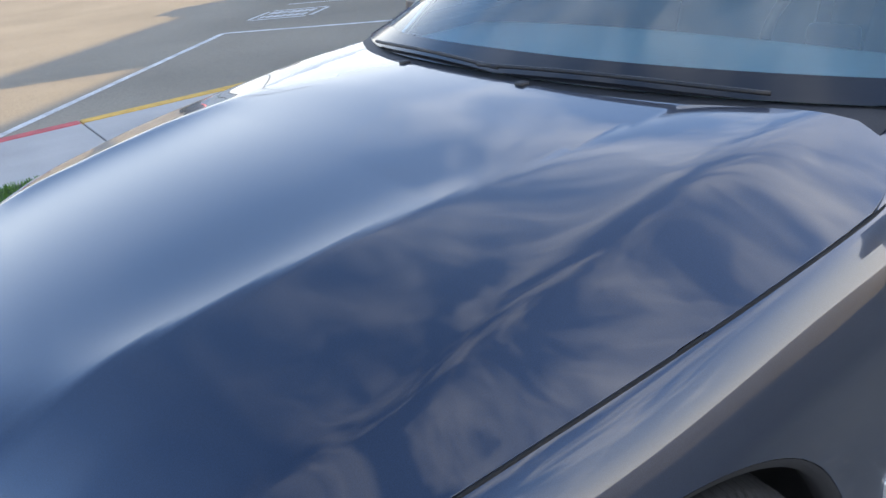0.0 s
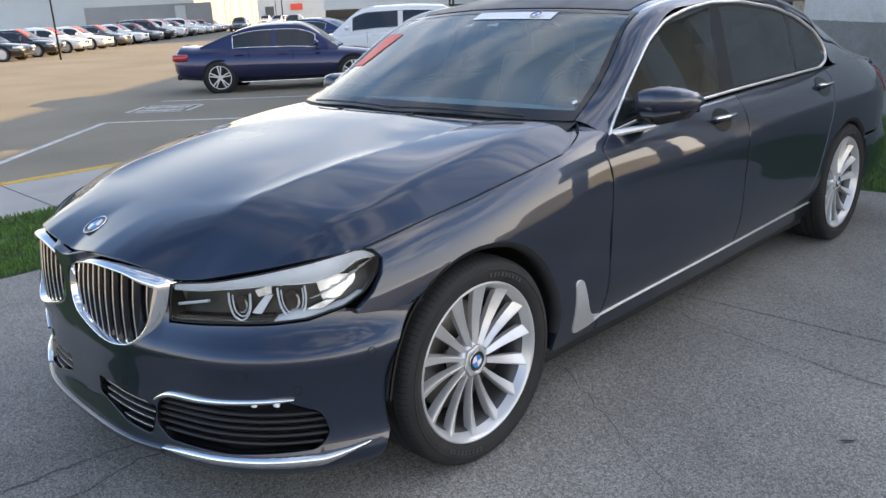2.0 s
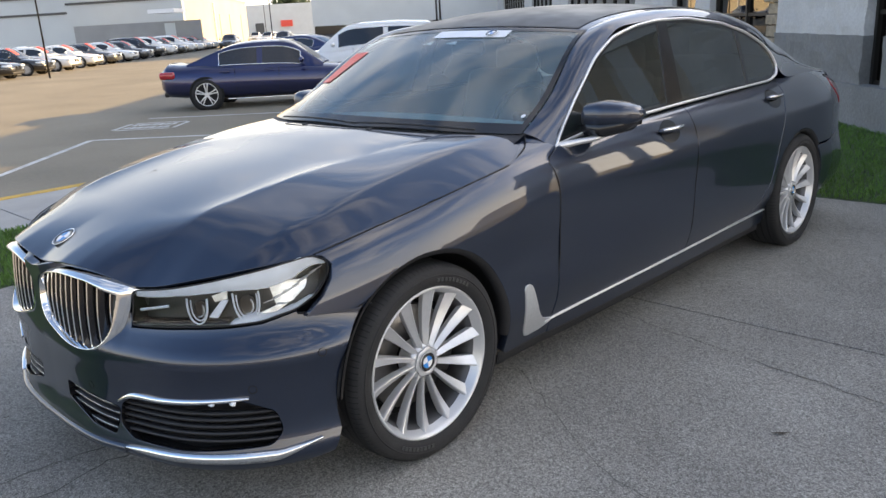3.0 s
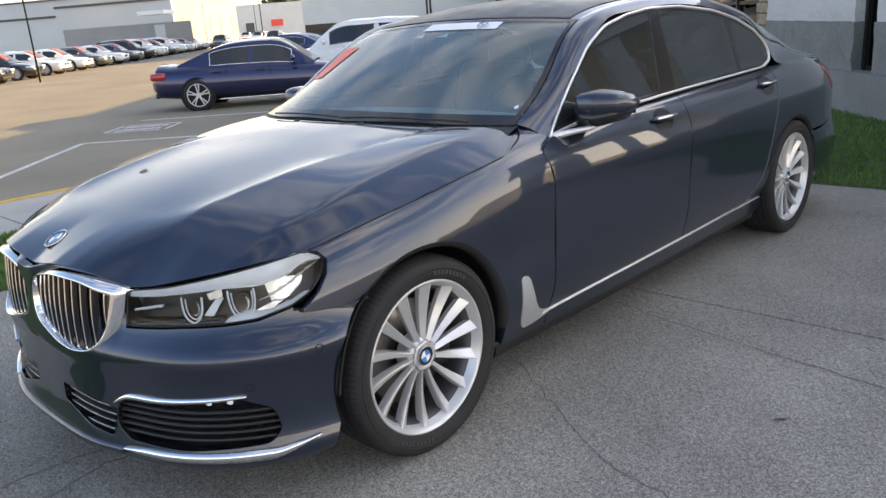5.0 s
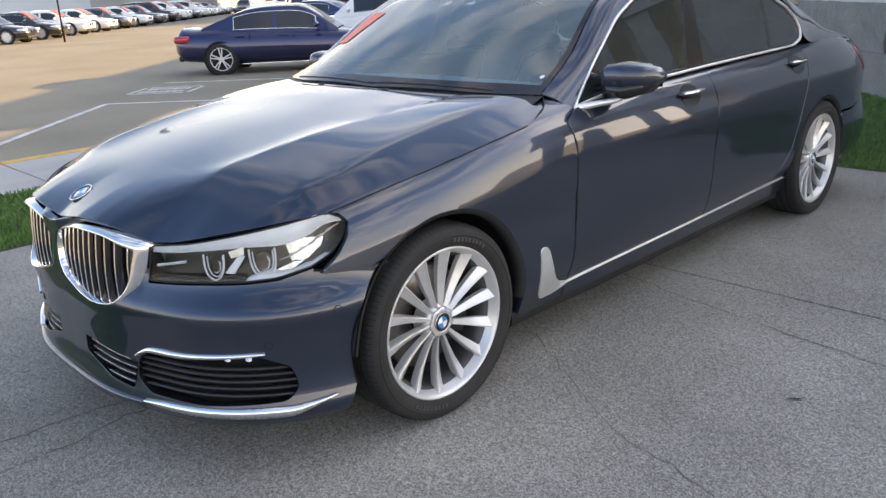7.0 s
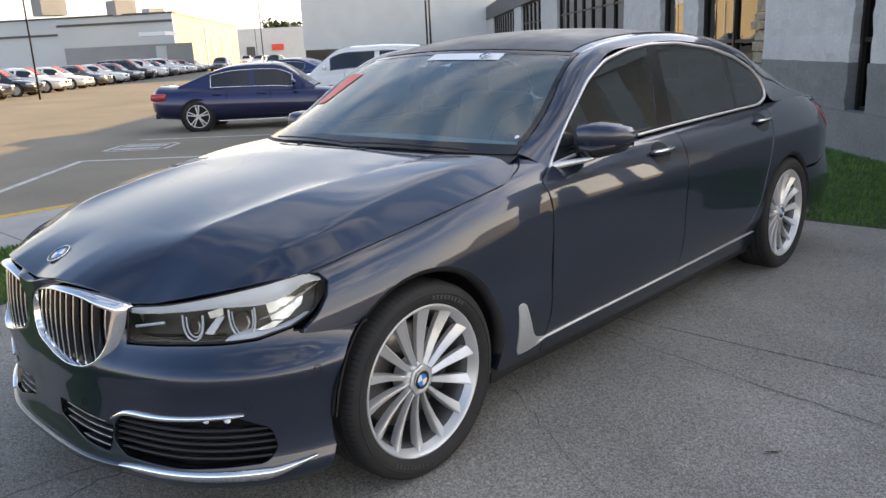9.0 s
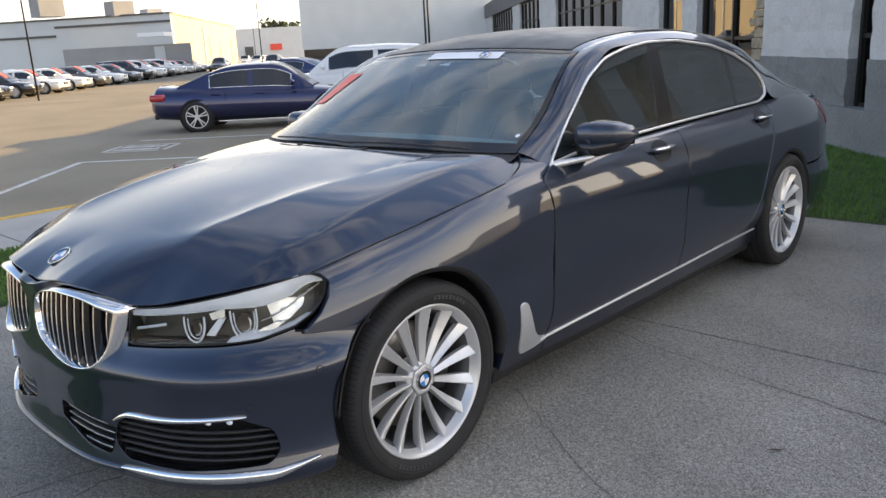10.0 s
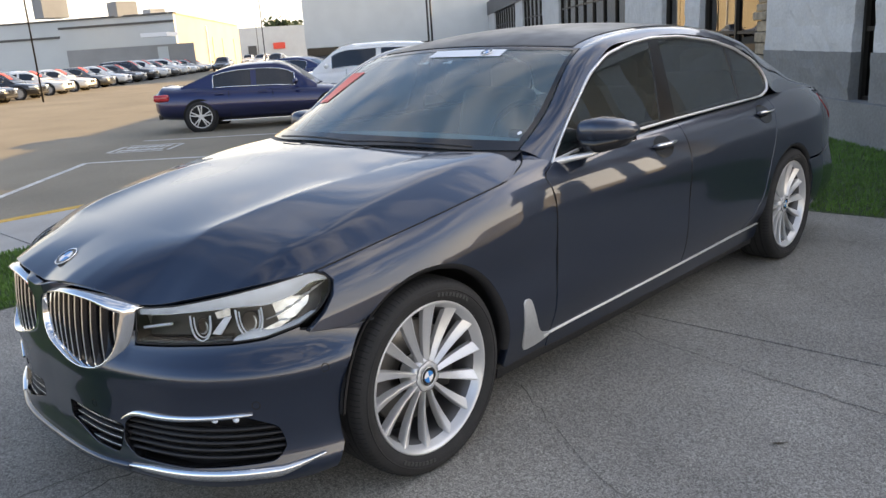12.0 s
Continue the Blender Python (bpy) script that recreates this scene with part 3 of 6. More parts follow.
showroom = thing("showroom_building", "single-storey dealership with white rough columns and dark glazing", "building", at=FACADE)
ROOF_NEAR, ROOF_FAR, STEP, LOW = 3.60, 4.35, 7.6, 3.0
# the end below x = -2.2 is unseen, added for shade and flank reflections
COLUMNS = [(-5.2, -4.75), (-4.36, -4.24), (-3.95, -3.72), (-3.38, 0.34), (0.78, 3.30), (6.26, 7.15), (8.73, 12.0), (22.7, 27.2), (34.8, 38.5), (53.5, 60.0)]
for n, (a, b) in enumerate(COLUMNS):
    cell = 0.11 if b < 13 else 0.3
    rough_block("column_base", a, b, -0.30, 0.02, 0.40, 1.04, BLOCK_GREY, showroom, "grey painted rough block", seed=n, cell=cell)
    rough_block("column", a, b, -0.30, 0.0, 1.04, 3.3 if a > -2.3 else LOW - 0.35, BLOCK_WHITE, showroom, "white painted rough block", seed=n + 9, cell=cell)
rough_block("wainscot", -3.38, 20.0, -0.28, 0.10, -0.3, 0.48, BLOCK_GREY, showroom, "grey painted low wall under the windows", cell=0.2, amount=0.012, seed=40)
part("wainscot", cube(20.0, 60.0, -0.28, 0.09, -0.3, 0.48), BLOCK_GREY, showroom, "", False)
part("wainscot", cube(-5.2, -3.38, -0.28, 0.09, -0.3, 0.48), BLOCK_GREY, showroom, "", False)
# upper wall is out of view; its dark grey is chosen to darken reflections
UPPER_WALL_DARK = material("unseen_upper_wall_grey", (0.10, 0.10, 0.105), rough=0.6, vary=0.12, scale=0.8, fine=0.05)
part("upper_wall", cube(-2.2, STEP, -0.5, 0.06, 3.3, ROOF_NEAR), UPPER_WALL_DARK, showroom, "unseen upper wall over the windows, dark for its reflections", False)
# added low end: blocks sun from the pad, its gaps reflect as patches
part("upper_wall", cube(-5.2, -2.2, -0.5, 0.06, LOW - 0.55, LOW), STUCCO, showroom, "unseen pale stucco band over the added low end", False)
part("upper_wall", cube(STEP, 60.0, -0.5, 0.08, 3.3, ROOF_FAR), UPPER_WALL_DARK, showroom, "unseen upper wall over the windows, dark for its reflections", False)
part("roof", cube(-2.2, 60.0, -6.2, -0.5, 3.6 - 0.35, 3.8 - 0.35), STUCCO, showroom, "", False)
part("low_roof", cube(-5.2, -2.2, -6.0, -0.5, LOW - 0.3, LOW - 0.05), STUCCO, showroom, "", False)
part("rear_wall", cube(-2.2, 60.0, -6.5, -6.2, -0.3, 3.45), STUCCO, showroom, "", False)
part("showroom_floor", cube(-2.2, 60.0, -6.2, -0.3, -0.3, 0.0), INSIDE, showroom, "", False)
part("partition", cube(-2.0, 60.0, -5.2, -5.0, 0.0, 3.25), INSIDE, showroom, "interior wall behind the glass, coloured dark for dimness", False)
part("passage_wall", cube(-2.2, -2.0, -6.2, -0.3, 0.0, LOW - 0.3), STUCCO, showroom, "unseen side wall of the added open passage", False)
part("passage_soffit", cube(-5.2, -2.2, -6.0, -0.3, 2.45, 2.6), STUCCO, showroom, "", False)
gaps = [(a[1], b[0]) for a, b in zip(COLUMNS, COLUMNS[1:])]
for a, b in gaps:
    if a < -2.5:
        continue
    win = new("window")
    win.parent = showroom
    win["label"] = "dark shop window with bronze frame"
    n = max(1, int(round((b - a) / 1.6)))
    for k in range(n + 1):
        x = a + (b - a) * k / n
        x = min(max(x, a + 0.03), b - 0.03)
        part("mullion", cube(x - 0.03, x + 0.03, -0.22, -0.10, 0.48, 3.3), FRAME, win, "", False)
    for z in (0.50, 1.30, 2.35, 3.25):
        part("transom", cube(a, b, -0.20, -0.12, z - 0.025, z + 0.025), FRAME, win, "", False)
    for k in range(n):
        x0, x1 = a + (b - a) * k / n, a + (b - a) * (k + 1) / n
        part("pane", cube(x0 + 0.02, x1 - 0.02, -0.165, -0.155, 0.5, 3.27), WINDOW_DARK, win, "", False)
# the wing that closes the far end of the front
wing = thing("wing_building", "tall pale stucco wing with a black band along its foot", "building", at=FACADE)
# unseen top is raised to keep bright haze out of the car roof's reflection
part("wall", cube(60.0, 60.4, -2.0, 15.6, 1.55, 12.5), STUCCO, wing, "plain pale wall", False)
part("wall_foot", cube(60.05, 60.4, -2.0, 15.5, -0.2, 1.55), GLOSS_BLACK, wing, "black band along the foot of the wall", False)
part("side_wall", cube(60.4, 90.0, 15.2, 15.6, -0.2, 12.5), STUCCO, wing, "", False)
STONE = material("tan_stacked_stone", (0.30, 0.25, 0.18), rough=0.85, vary=0.35, scale=9.0, fine=0.2)
stack = tagged(new("stone_pier"), "tan stacked-stone pier beside a window", "pier")
stack.matrix_world = FACADE
rng = random.Random(5)
z = 0.48
while z < 3.2:
    h = rng.uniform(0.10, 0.22)
    part("stone", cube(3.32, 3.78 + rng.uniform(-0.04, 0.04), -0.30, rng.uniform(-0.06, 0.02), z, z + h - 0.012, 0.015), STONE, stack, "", False)
    z += h

# ---- the parked saloon: x to its own left, y to its tail, front axle at y = 0 ----
MIDDLE = 0.05   # the car stands this far towards -x; its half widths are reckoned from its own middle
saloon = thing("sedan", "dark graphite-blue luxury sedan parked on the concrete pad", "car", at=Matrix.Translation((-MIDDLE, 0, 0)))
WHEELBASE, AXLE_Z, TYRE_R = 3.21, 0.345, 0.352

# longitudinal rails of the flank: (y, x, z), from the bonnet's edge down to the sill
RAILS = [
    ((-0.5, 0.715, 0.845), (-0.38, 0.74, 0.856), (0.05, 0.775, 0.928), (0.45, 0.80, 0.985), (0.75, 0.775, 1.022), (1.0, 0.82, 1.008), (1.9, 0.815, 1.02), (3.2, 0.78, 1.055), (4.3, 0.72, 1.04)),
    ((-0.5, 0.806, 0.797), (-0.38, 0.831, 0.817), (-0.15, 0.860, 0.857), (0.05, 0.876, 0.887), (0.25, 0.890, 0.920), (0.5, 0.890, 0.953), (0.75, 0.869, 0.978), (1.0, 0.86, 0.990), (1.9, 0.852, 1.005), (2.7, 0.84, 1.02), (3.2, 0.825, 1.035), (3.8, 0.79, 1.02), (4.3, 0.70, 0.96)),
    ((-0.5, 0.848, 0.745), (-0.38, 0.870, 0.768), (0.05, 0.912, 0.840), (0.5, 0.925, 0.897), (0.75, 0.914, 0.914), (1.0, 0.908, 0.928), (1.9, 0.906, 0.942), (2.7, 0.904, 0.955), (3.2, 0.899, 0.962), (3.8, 0.86, 0.945), (4.3, 0.755, 0.90)),
    ((-0.5, 0.872, 0.68), (-0.30, 0.911, 0.702), (0.05, 0.944, 0.744), (0.3, 0.949, 0.768), (0.5, 0.948, 0.798), (0.75, 0.936, 0.815), (1.0, 0.934, 0.823), (1.64, 0.941, 0.835), (2.9, 0.947, 0.850), (3.3, 0.945, 0.85), (3.8, 0.911, 0.842), (4.3, 0.79, 0.82)),
    ((-0.5, 0.885, 0.60), (-0.30, 0.922, 0.615), (0.05, 0.942, 0.62), (0.5, 0.938, 0.62), (1.0, 0.934, 0.63), (1.9, 0.938, 0.64), (2.9, 0.942, 0.64), (3.3, 0.945, 0.64), (3.8, 0.92, 0.63), (4.3, 0.80, 0.62)),
    ((-0.5, 0.885, 0.36), (-0.30, 0.925, 0.36), (0.05, 0.94, 0.36), (0.5, 0.934, 0.37), (1.0, 0.925, 0.37), (1.9, 0.925, 0.38), (2.9, 0.93, 0.38), (3.3, 0.938, 0.38), (3.8, 0.92, 0.37), (4.3, 0.84, 0.36)),
    ((-0.5, 0.87, 0.27), (-0.30, 0.91, 0.27), (0.5, 0.907, 0.275), (1.0, 0.90, 0.278), (1.9, 0.90, 0.285), (2.9, 0.90, 0.295), (3.3, 0.91, 0.29), (3.8, 0.90, 0.28), (4.3, 0.82, 0.28)),
    ((-0.5, 0.84, 0.16), (-0.30, 0.88, 0.16), (0.5, 0.872, 0.155), (1.0, 0.87, 0.165), (1.9, 0.87, 0.178), (2.9, 0.87, 0.19), (3.3, 0.88, 0.20), (3.8, 0.87, 0.21), (4.3, 0.79, 0.22)),
]
RAIL_X = [nat([r[0] for r in rail], [r[1] + MIDDLE for r in rail]) for rail in RAILS]
RAIL_Z = [nat([r[0] for r in rail], [r[2] for r in rail]) for rail in RAILS]
CREASED = {3}


def flank(y, s):
    """The body's side: y along the car, s down the rails."""
    y, s = np.broadcast_arrays(np.asarray(y, float), np.asarray(s, float))
    P = np.stack([np.stack([fx(y), fz(y)], -1) for fx, fz in zip(RAIL_X, RAIL_Z)])
    n = len(P)
    D = np.linalg.norm(np.diff(P, axis=0), axis=-1)[..., None]
    V = np.diff(P, axis=0) / D
    i = np.clip(np.floor(s).astype(int), 0, n - 2)
    t = (s - i)[..., None]
    ar = np.arange(y.size).reshape(y.shape)
    Pf, Df, Vf = P.reshape(n, -1, 2), D.reshape(n - 1, -1, 1), V.reshape(n - 1, -1, 2)

    def tangent(k, side):
        a, b = np.clip(k - 1, 0, n - 2), np.clip(k, 0, n - 2)
        da, db = Df[a, ar], Df[b, ar]
        m = (Vf[a, ar] * db + Vf[b, ar] * da) / (da + db)
        sharp = np.isin(k, list(CREASED))[..., None] * 0.55
        own = Vf[b, ar] if side > 0 else Vf[a, ar]
        return m * (1 - sharp) + own * sharp

    p0, p1, d = Pf[i, ar], Pf[i + 1, ar], Df[i, ar]
    m0, m1 = tangent(i, 1) * d, tangent(i + 1, -1) * d
    q = (2 * t**3 - 3 * t**2 + 1) * p0 + (t**3 - 2 * t**2 + t) * m0 + (-2 * t**3 + 3 * t**2) * p1 + (t**3 - t**2) * m1
    return np.stack([q[..., 0], y, q[..., 1]], -1)


def s_of(y, z, lo=0.0, hi=7.0):
    """Where on the flank's section at y the height z lies."""
    y, z = np.broadcast_arrays(np.asarray(y, float), np.asarray(z, float))
    a, b = np.full(y.shape, lo), np.full(y.shape, hi)
    for _ in range(26):
        m = (a + b) / 2
        above = flank(y, m)[..., 2] > z
        a, b = np.where(above, m, a), np.where(above, b, m)
    return (a + b) / 2


def side_loop(points):
    """An outline given as (y, z) turned into (y, s)."""
    p = np.array(points, float)
    return np.stack([p[:, 0], s_of(p[:, 0], p[:, 1])], 1)


def on_flank(y, z, lift=0.0):
    s = s_of(y, z)
    p = flank(y, s)
    e = 1e-3
    n = np.cross(flank(np.asarray(y) + e, s) - p, flank(y, s + e) - p)
    n /= np.linalg.norm(n, axis=-1)[..., None]
    n *= np.sign(n[..., :1])
    return p + n * lift


def arc(cy, cz, r, a0, a1, n=28):
    return [(cy + r * math.cos(radians(a)), cz + r * math.sin(radians(a))) for a in np.linspace(a0, a1, n)]


ARCH_F, ARCH_R = (0.008, 0.338, 0.408), (3.217, 0.336, 0.389)
GAP = 0.0028

# outlines of the panels, in (y, z)
gap_y = np.linspace(-0.382, 0.46, 14)
top_edge = [(y, float(RAIL_Z[1](y))) for y in gap_y]
front_loop = top_edge + [(0.58, 0.982), (0.655, 1.004), (0.70, 1.020), (0.745, 1.015), (0.80, 0.972), (0.725, 0.948), (0.708, 0.925), (0.727, 0.88), (0.738, 0.82), (0.736, 0.70), (0.722, 0.50), (0.706, 0.29), (0.703, 0.262), (0.70, 0.222),
                         (0.42, 0.224), (0.405, 0.24)] + arc(*ARCH_F, -8, 128) + [(-0.30, 0.640), (-0.38, 0.643), (-0.462, 0.654), (-0.399, 0.70), (-0.359, 0.745), (-0.340, 0.785), (-0.357, 0.812)]
front_door_loop = [(0.712, 0.29), (0.728, 0.50), (0.742, 0.70), (0.744, 0.82), (0.733, 0.88), (0.714, 0.925), (0.731, 0.944), (0.81, 0.974), (1.1, 0.995), (1.515, 1.007), (1.88, 1.014),
                   (1.872, 0.95), (1.866, 0.80), (1.862, 0.60), (1.85, 0.40), (1.84, 0.30), (1.3, 0.293)]
rear_door_loop = [(1.843, 0.30), (1.853, 0.40), (1.865, 0.60), (1.869, 0.80), (1.875, 0.95), (1.884, 1.014), (2.42, 1.022), (2.93, 1.031), (3.02, 1.036), (2.99, 0.97), (2.94, 0.90), (2.90, 0.76), (2.865, 0.62), (2.79, 0.48), (2.66, 0.37), (2.55, 0.312), (2.2, 0.303)]
quarter_loop = [(2.56, 0.312), (2.665, 0.37), (2.795, 0.48), (2.87, 0.62), (2.905, 0.76), (2.945, 0.90), (2.995, 0.97), (3.026, 1.036), (3.3, 1.036), (3.7, 1.030), (4.0, 1.012), (4.16, 0.99), (4.19, 0.70), (4.20, 0.62), (3.9, 0.60), (3.72, 0.59)] + arc(*ARCH_R, 42, 172) + [(2.79, 0.31)]
sill_loop = [(0.704, 0.216), (0.707, 0.272), (0.9, 0.276), (1.9, 0.285), (2.80, 0.297), (2.832, 0.27), (2.83, 0.212), (1.9, 0.207), (0.9, 0.210)]
rear_bumper_loop = [(3.60, 0.25), (3.612, 0.33), (3.58, 0.46), (3.505, 0.585), (3.72, 0.583), (3.9, 0.593), (4.2, 0.613), (4.22, 0.45), (4.2, 0.26)]

for mirrored in (False, True):
    kw = dict(mirror=mirrored, step=0.032, aspect=0.14, gap=GAP, flip=True)
    panel("fender", flank, side_loop(front_loop), PAINT, saloon, flange=0.032, **kw)
    panel("front_door", flank, side_loop(front_door_loop), PAINT, saloon, **kw)
    panel("rear_door", flank, side_loop(rear_door_loop), PAINT, saloon, **kw)
    panel("quarter_panel", flank, side_loop(quarter_loop), PAINT, saloon, **kw)
    panel("sill", flank, side_loop(sill_loop), PAINT, saloon, **kw)
    panel("rear_bumper_side", flank, side_loop(rear_bumper_loop), PAINT, saloon, **kw)

# ---- bonnet ----
bonnet_mid = nat([-0.92, -0.81, -0.65, -0.485, -0.30, -0.09, 0.15, 0.40, 0.7], [0.797, 0.838, 0.884, 0.923, 0.959, 0.991, 1.022, 1.054, 1.060])
ridge_y = [-0.90, -0.73, -0.60, -0.50, -0.40, -0.30, -0.20, -0.10, 0.0, 0.20, 0.40, 0.70]
bonnet_ridge = nat(ridge_y, [0.385, 0.418, 0.446, 0.456, 0.469, 0.480, 0.491, 0.502, 0.511, 0.529, 0.555, 0.600])
ridge_z = nat(ridge_y, [0.815, 0.857, 0.891, 0.916, 0.938, 0.956, 0.973, 0.987, 0.997, 1.014, 1.033, 1.048])
NOSE = [(0.000, -0.866, 0.770), (0.09, -0.872, 0.784), (0.19, -0.872, 0.800), (0.28, -0.858, 0.799), (0.35, -0.836, 0.790), (0.40, -0.810, 0.772), (0.435, -0.787, 0.752), (0.465, -0.767, 0.738), (0.54, -0.725, 0.741), (0.60, -0.69, 0.754), (0.75, -0.575, 0.787), (0.85, -0.45, 0.810), (0.881, -0.382, 0.817)]
nose_x = np.linspace(-1.0, 1.0, 401)


def eased(values, width=0.012):
    """A line through the nose's points, rounded off; it is the same on both sides."""
    raw = np.interp(np.abs(nose_x), [p[0] for p in NOSE] + [1.0], list(values) + [values[-1] + (values[-1] - values[-2]) * 3.2])
    kern = np.exp(-0.5 * (np.arange(-24, 25) * 0.005 / width) ** 2)
    padded = np.pad(raw, 24, mode="reflect", reflect_type="odd")
    out = np.convolve(padded, kern / kern.sum(), mode="valid")
    return lambda x: np.interp(np.abs(x), nose_x, out)


nose_y, nose_z = eased([p[1] for p in NOSE]), eased([p[2] for p in NOSE])


def bonnet_base(x, y):
    """Across the bonnet: a gently crowned middle with a lip that lifts to a sharp ridge, a fall outside it, and a second bend near the edge."""
    edge_x, edge_z, top = RAIL_X[1](y), RAIL_Z[1](y), ridge_z(y)
    hollow = np.clip((y + 0.84) / 0.3, 0, 1) * np.clip((0.42 - y) / 0.4, 0, 1)
    mid = bonnet_mid(y)
    ax, c = np.abs(x), bonnet_ridge(y)
    q = np.clip(ax / c, 0, 1)
    crown = 0.021 * hollow
    inner = mid - crown * q**2 + (top - mid + crown) * (hollow * q**6 + (1 - hollow) * q**2) + 0.12 * np.maximum(ax - c, 0)
    t = np.clip((ax - c) / (edge_x - c), -1.0, 1.3)
    back = np.clip((y + 0.25) / 0.55, 0, 1)
    a, b = 0.68 - 0.42 * back, 0.74 - 0.22 * back
    bend = t - b
    outer = top + (edge_z - top) * (a * t + (1 - a) / (1 - b) * 0.5 * (bend + np.sqrt(bend**2 + 0.0012 + 0.006 * back)))
    soft = 0.0011 + 0.012 * np.clip((-0.66 - y) / 0.2, 0, 1) ** 1.5 + 0.004 * np.clip((y - 0.15) / 0.3, 0, 1)
    return (inner + outer) / 2 - np.sqrt(((inner - outer) / 2) ** 2 + soft**2) + 0.6 * soft


def bonnet(x, y):
    ax = np.abs(x)
    f = nose_y(ax)
    long = 0.29 + 0.05 * np.exp(-(((ax - 0.46) / 0.2) ** 2)) - 0.06 * np.clip((ax - 0.60) / 0.3, 0, 1) ** 2
    d = np.clip((y - f) / long, 0, 1)
    fall = bonnet_base(x, f) - nose_z(ax)
    return np.stack([x + 0 * y, y + 0 * x, bonnet_base(x, y) - fall * (1 - d) ** 2.2], -1)


SCREEN_HALF = 0.79 + MIDDLE


def screen_foot(x):
    q = np.asarray(x) / SCREEN_HALF
    return 0.455 + 0.235 * np.abs(q) ** 2.3, 1.056 - 0.024 * q**2


half = [(float(RAIL_X[1](y)), float(y)) for y in gap_y[1:]] + [(0.916, 0.575), (0.888, 0.65), (0.845, 0.695)]
rear_edge = [(x, float(screen_foot(x)[0]) - 0.03) for x in np.linspace(0.81, -0.81, 41)]
front_edge = [(x, float(nose_y(abs(x)))) for x in np.linspace(-0.879, 0.879, 61)]
bonnet_loop = front_edge + half + rear_edge + [(-x, y) for x, y in half[::-1]]
panel("hood", bonnet, bonnet_loop, PAINT, saloon, step=0.0175, gap=GAP)

# ---- front bumper, wrapped round the nose: p runs along the plan curve, z up ----
PLAN = np.array([(-0.06, -0.902), (0.0, -0.903), (0.2, -0.900), (0.35, -0.882), (0.45, -0.854), (0.65, -0.783), (0.80, -0.678), (0.90, -0.553), (0.958, -0.42), (0.982, -0.30), (0.99, -0.15), (0.992, 0.05)])
plan_p = np.r_[0, np.cumsum(np.linalg.norm(np.diff(PLAN, axis=0), axis=1))] - 0.06
plan_x, plan_y = nat(plan_p, PLAN[:, 0]), nat(plan_p, PLAN[:, 1])
recede = nat([0.10, 0.17, 0.22, 0.27, 0.33, 0.40, 0.50, 0.545, 0.562, 0.59, 0.62, 0.65, 0.72, 0.82], [0.07, 0.02, -0.014, -0.006, 0.004, 0.006, 0.001, 0.0, 0.009, 0.034, 0.055, 0.064, 0.076, 0.092])


def bumper(p, z):
    p, z = np.broadcast_arrays(np.asarray(p, float), np.asarray(z, float))
    sg, a = np.where(p < 0, -1.0, 1.0), np.abs(p)
    x, y = plan_x(a), plan_y(a)
    tx, ty = plan_x(a + 1e-3) - plan_x(a - 1e-3), plan_y(a + 1e-3) - plan_y(a - 1e-3)
    n = np.hypot(tx, ty)
    nx, ny = ty / n, -tx / n
    w = np.interp(a, [0.22, 0.47, 1.0, 1.13, 1.30], [0.05, 1.0, 1.0, 0.85, 0.35])
    w = w + (1 - w) * np.clip((0.62 - z) / 0.08, 0, 1) * (z < 0.5)
    w = w + (1 - w) * 0.8 * np.clip((a - 0.07) / 0.1, 0, 1) * np.clip((z - 0.68) / 0.06, 0, 1)
    d = recede(z) * w
    return np.stack([sg * (x - nx * d), y - ny * d, z], -1)


def p_of_x(x):
    a = np.linspace(0, 1.35, 600)
    return float(np.interp(x, plan_x(a), a))


def p_of_y(y):
    a = np.linspace(0.3, 1.5, 600)
    return float(np.interp(y, plan_y(a), a))


def flip_loop(l):
    return [(-u, v) for u, v in l[::-1]]


def p_near(x, y, z):
    """The p at which the bumper comes nearest to a place."""
    a = np.linspace(0, 1.5, 900)
    q = bumper(a, z)
    return float(a[((q[:, 0] - x) ** 2 + (q[:, 1] - y) ** 2).argmin()])


lamp_pts = [(p_near(x, y, z), z) for x, y, z in ((0.470, -0.762, 0.730), (0.60, -0.69, 0.748), (0.75, -0.575, 0.782), (0.85, -0.45, 0.807), (0.878, -0.385, 0.816), (0.90, -0.338, 0.790), (0.903, -0.345, 0.745), (0.90, -0.395, 0.70), (0.888, -0.46, 0.666), (0.825, -0.545, 0.642), (0.75, -0.61, 0.637), (0.65, -0.69, 0.635), (0.470, -0.79, 0.622))]
lamp_loop = rounded(lamp_pts, 0.02, 3)
kidney_xz = [(0.016, 0.70), (0.034, 0.735), (0.10, 0.762), (0.19, 0.779), (0.26, 0.783), (0.33, 0.779), (0.385, 0.767), (0.43, 0.750), (0.462, 0.731), (0.463, 0.70), (0.456, 0.655), (0.445, 0.607), (0.428, 0.575), (0.397, 0.547), (0.36, 0.534), (0.315, 0.529), (0.26, 0.532), (0.195, 0.543), (0.12, 0.562), (0.052, 0.588), (0.022, 0.63), (0.014, 0.665)]
kidney_loop = smooth_loop(kidney_xz, 96)
intake_loop = rounded([(p_of_x(0.440), 0.372), (p_of_x(0.50), 0.398), (p_of_x(0.66), 0.408), (p_of_x(0.82), 0.416), (p_near(0.885, -0.575, 0.375), 0.372), (p_near(0.905, -0.565, 0.315), 0.305), (p_near(0.882, -0.595, 0.28), 0.268), (p_of_x(0.68), 0.256), (p_of_x(0.48), 0.262), (p_of_x(0.425), 0.30)], 0.022)
mouth_loop = rounded([(0.120, 0.374), (0.30, 0.370), (p_of_x(0.430), 0.352), (p_of_x(0.408), 0.262), (0.30, 0.272), (0.120, 0.318)], 0.012)

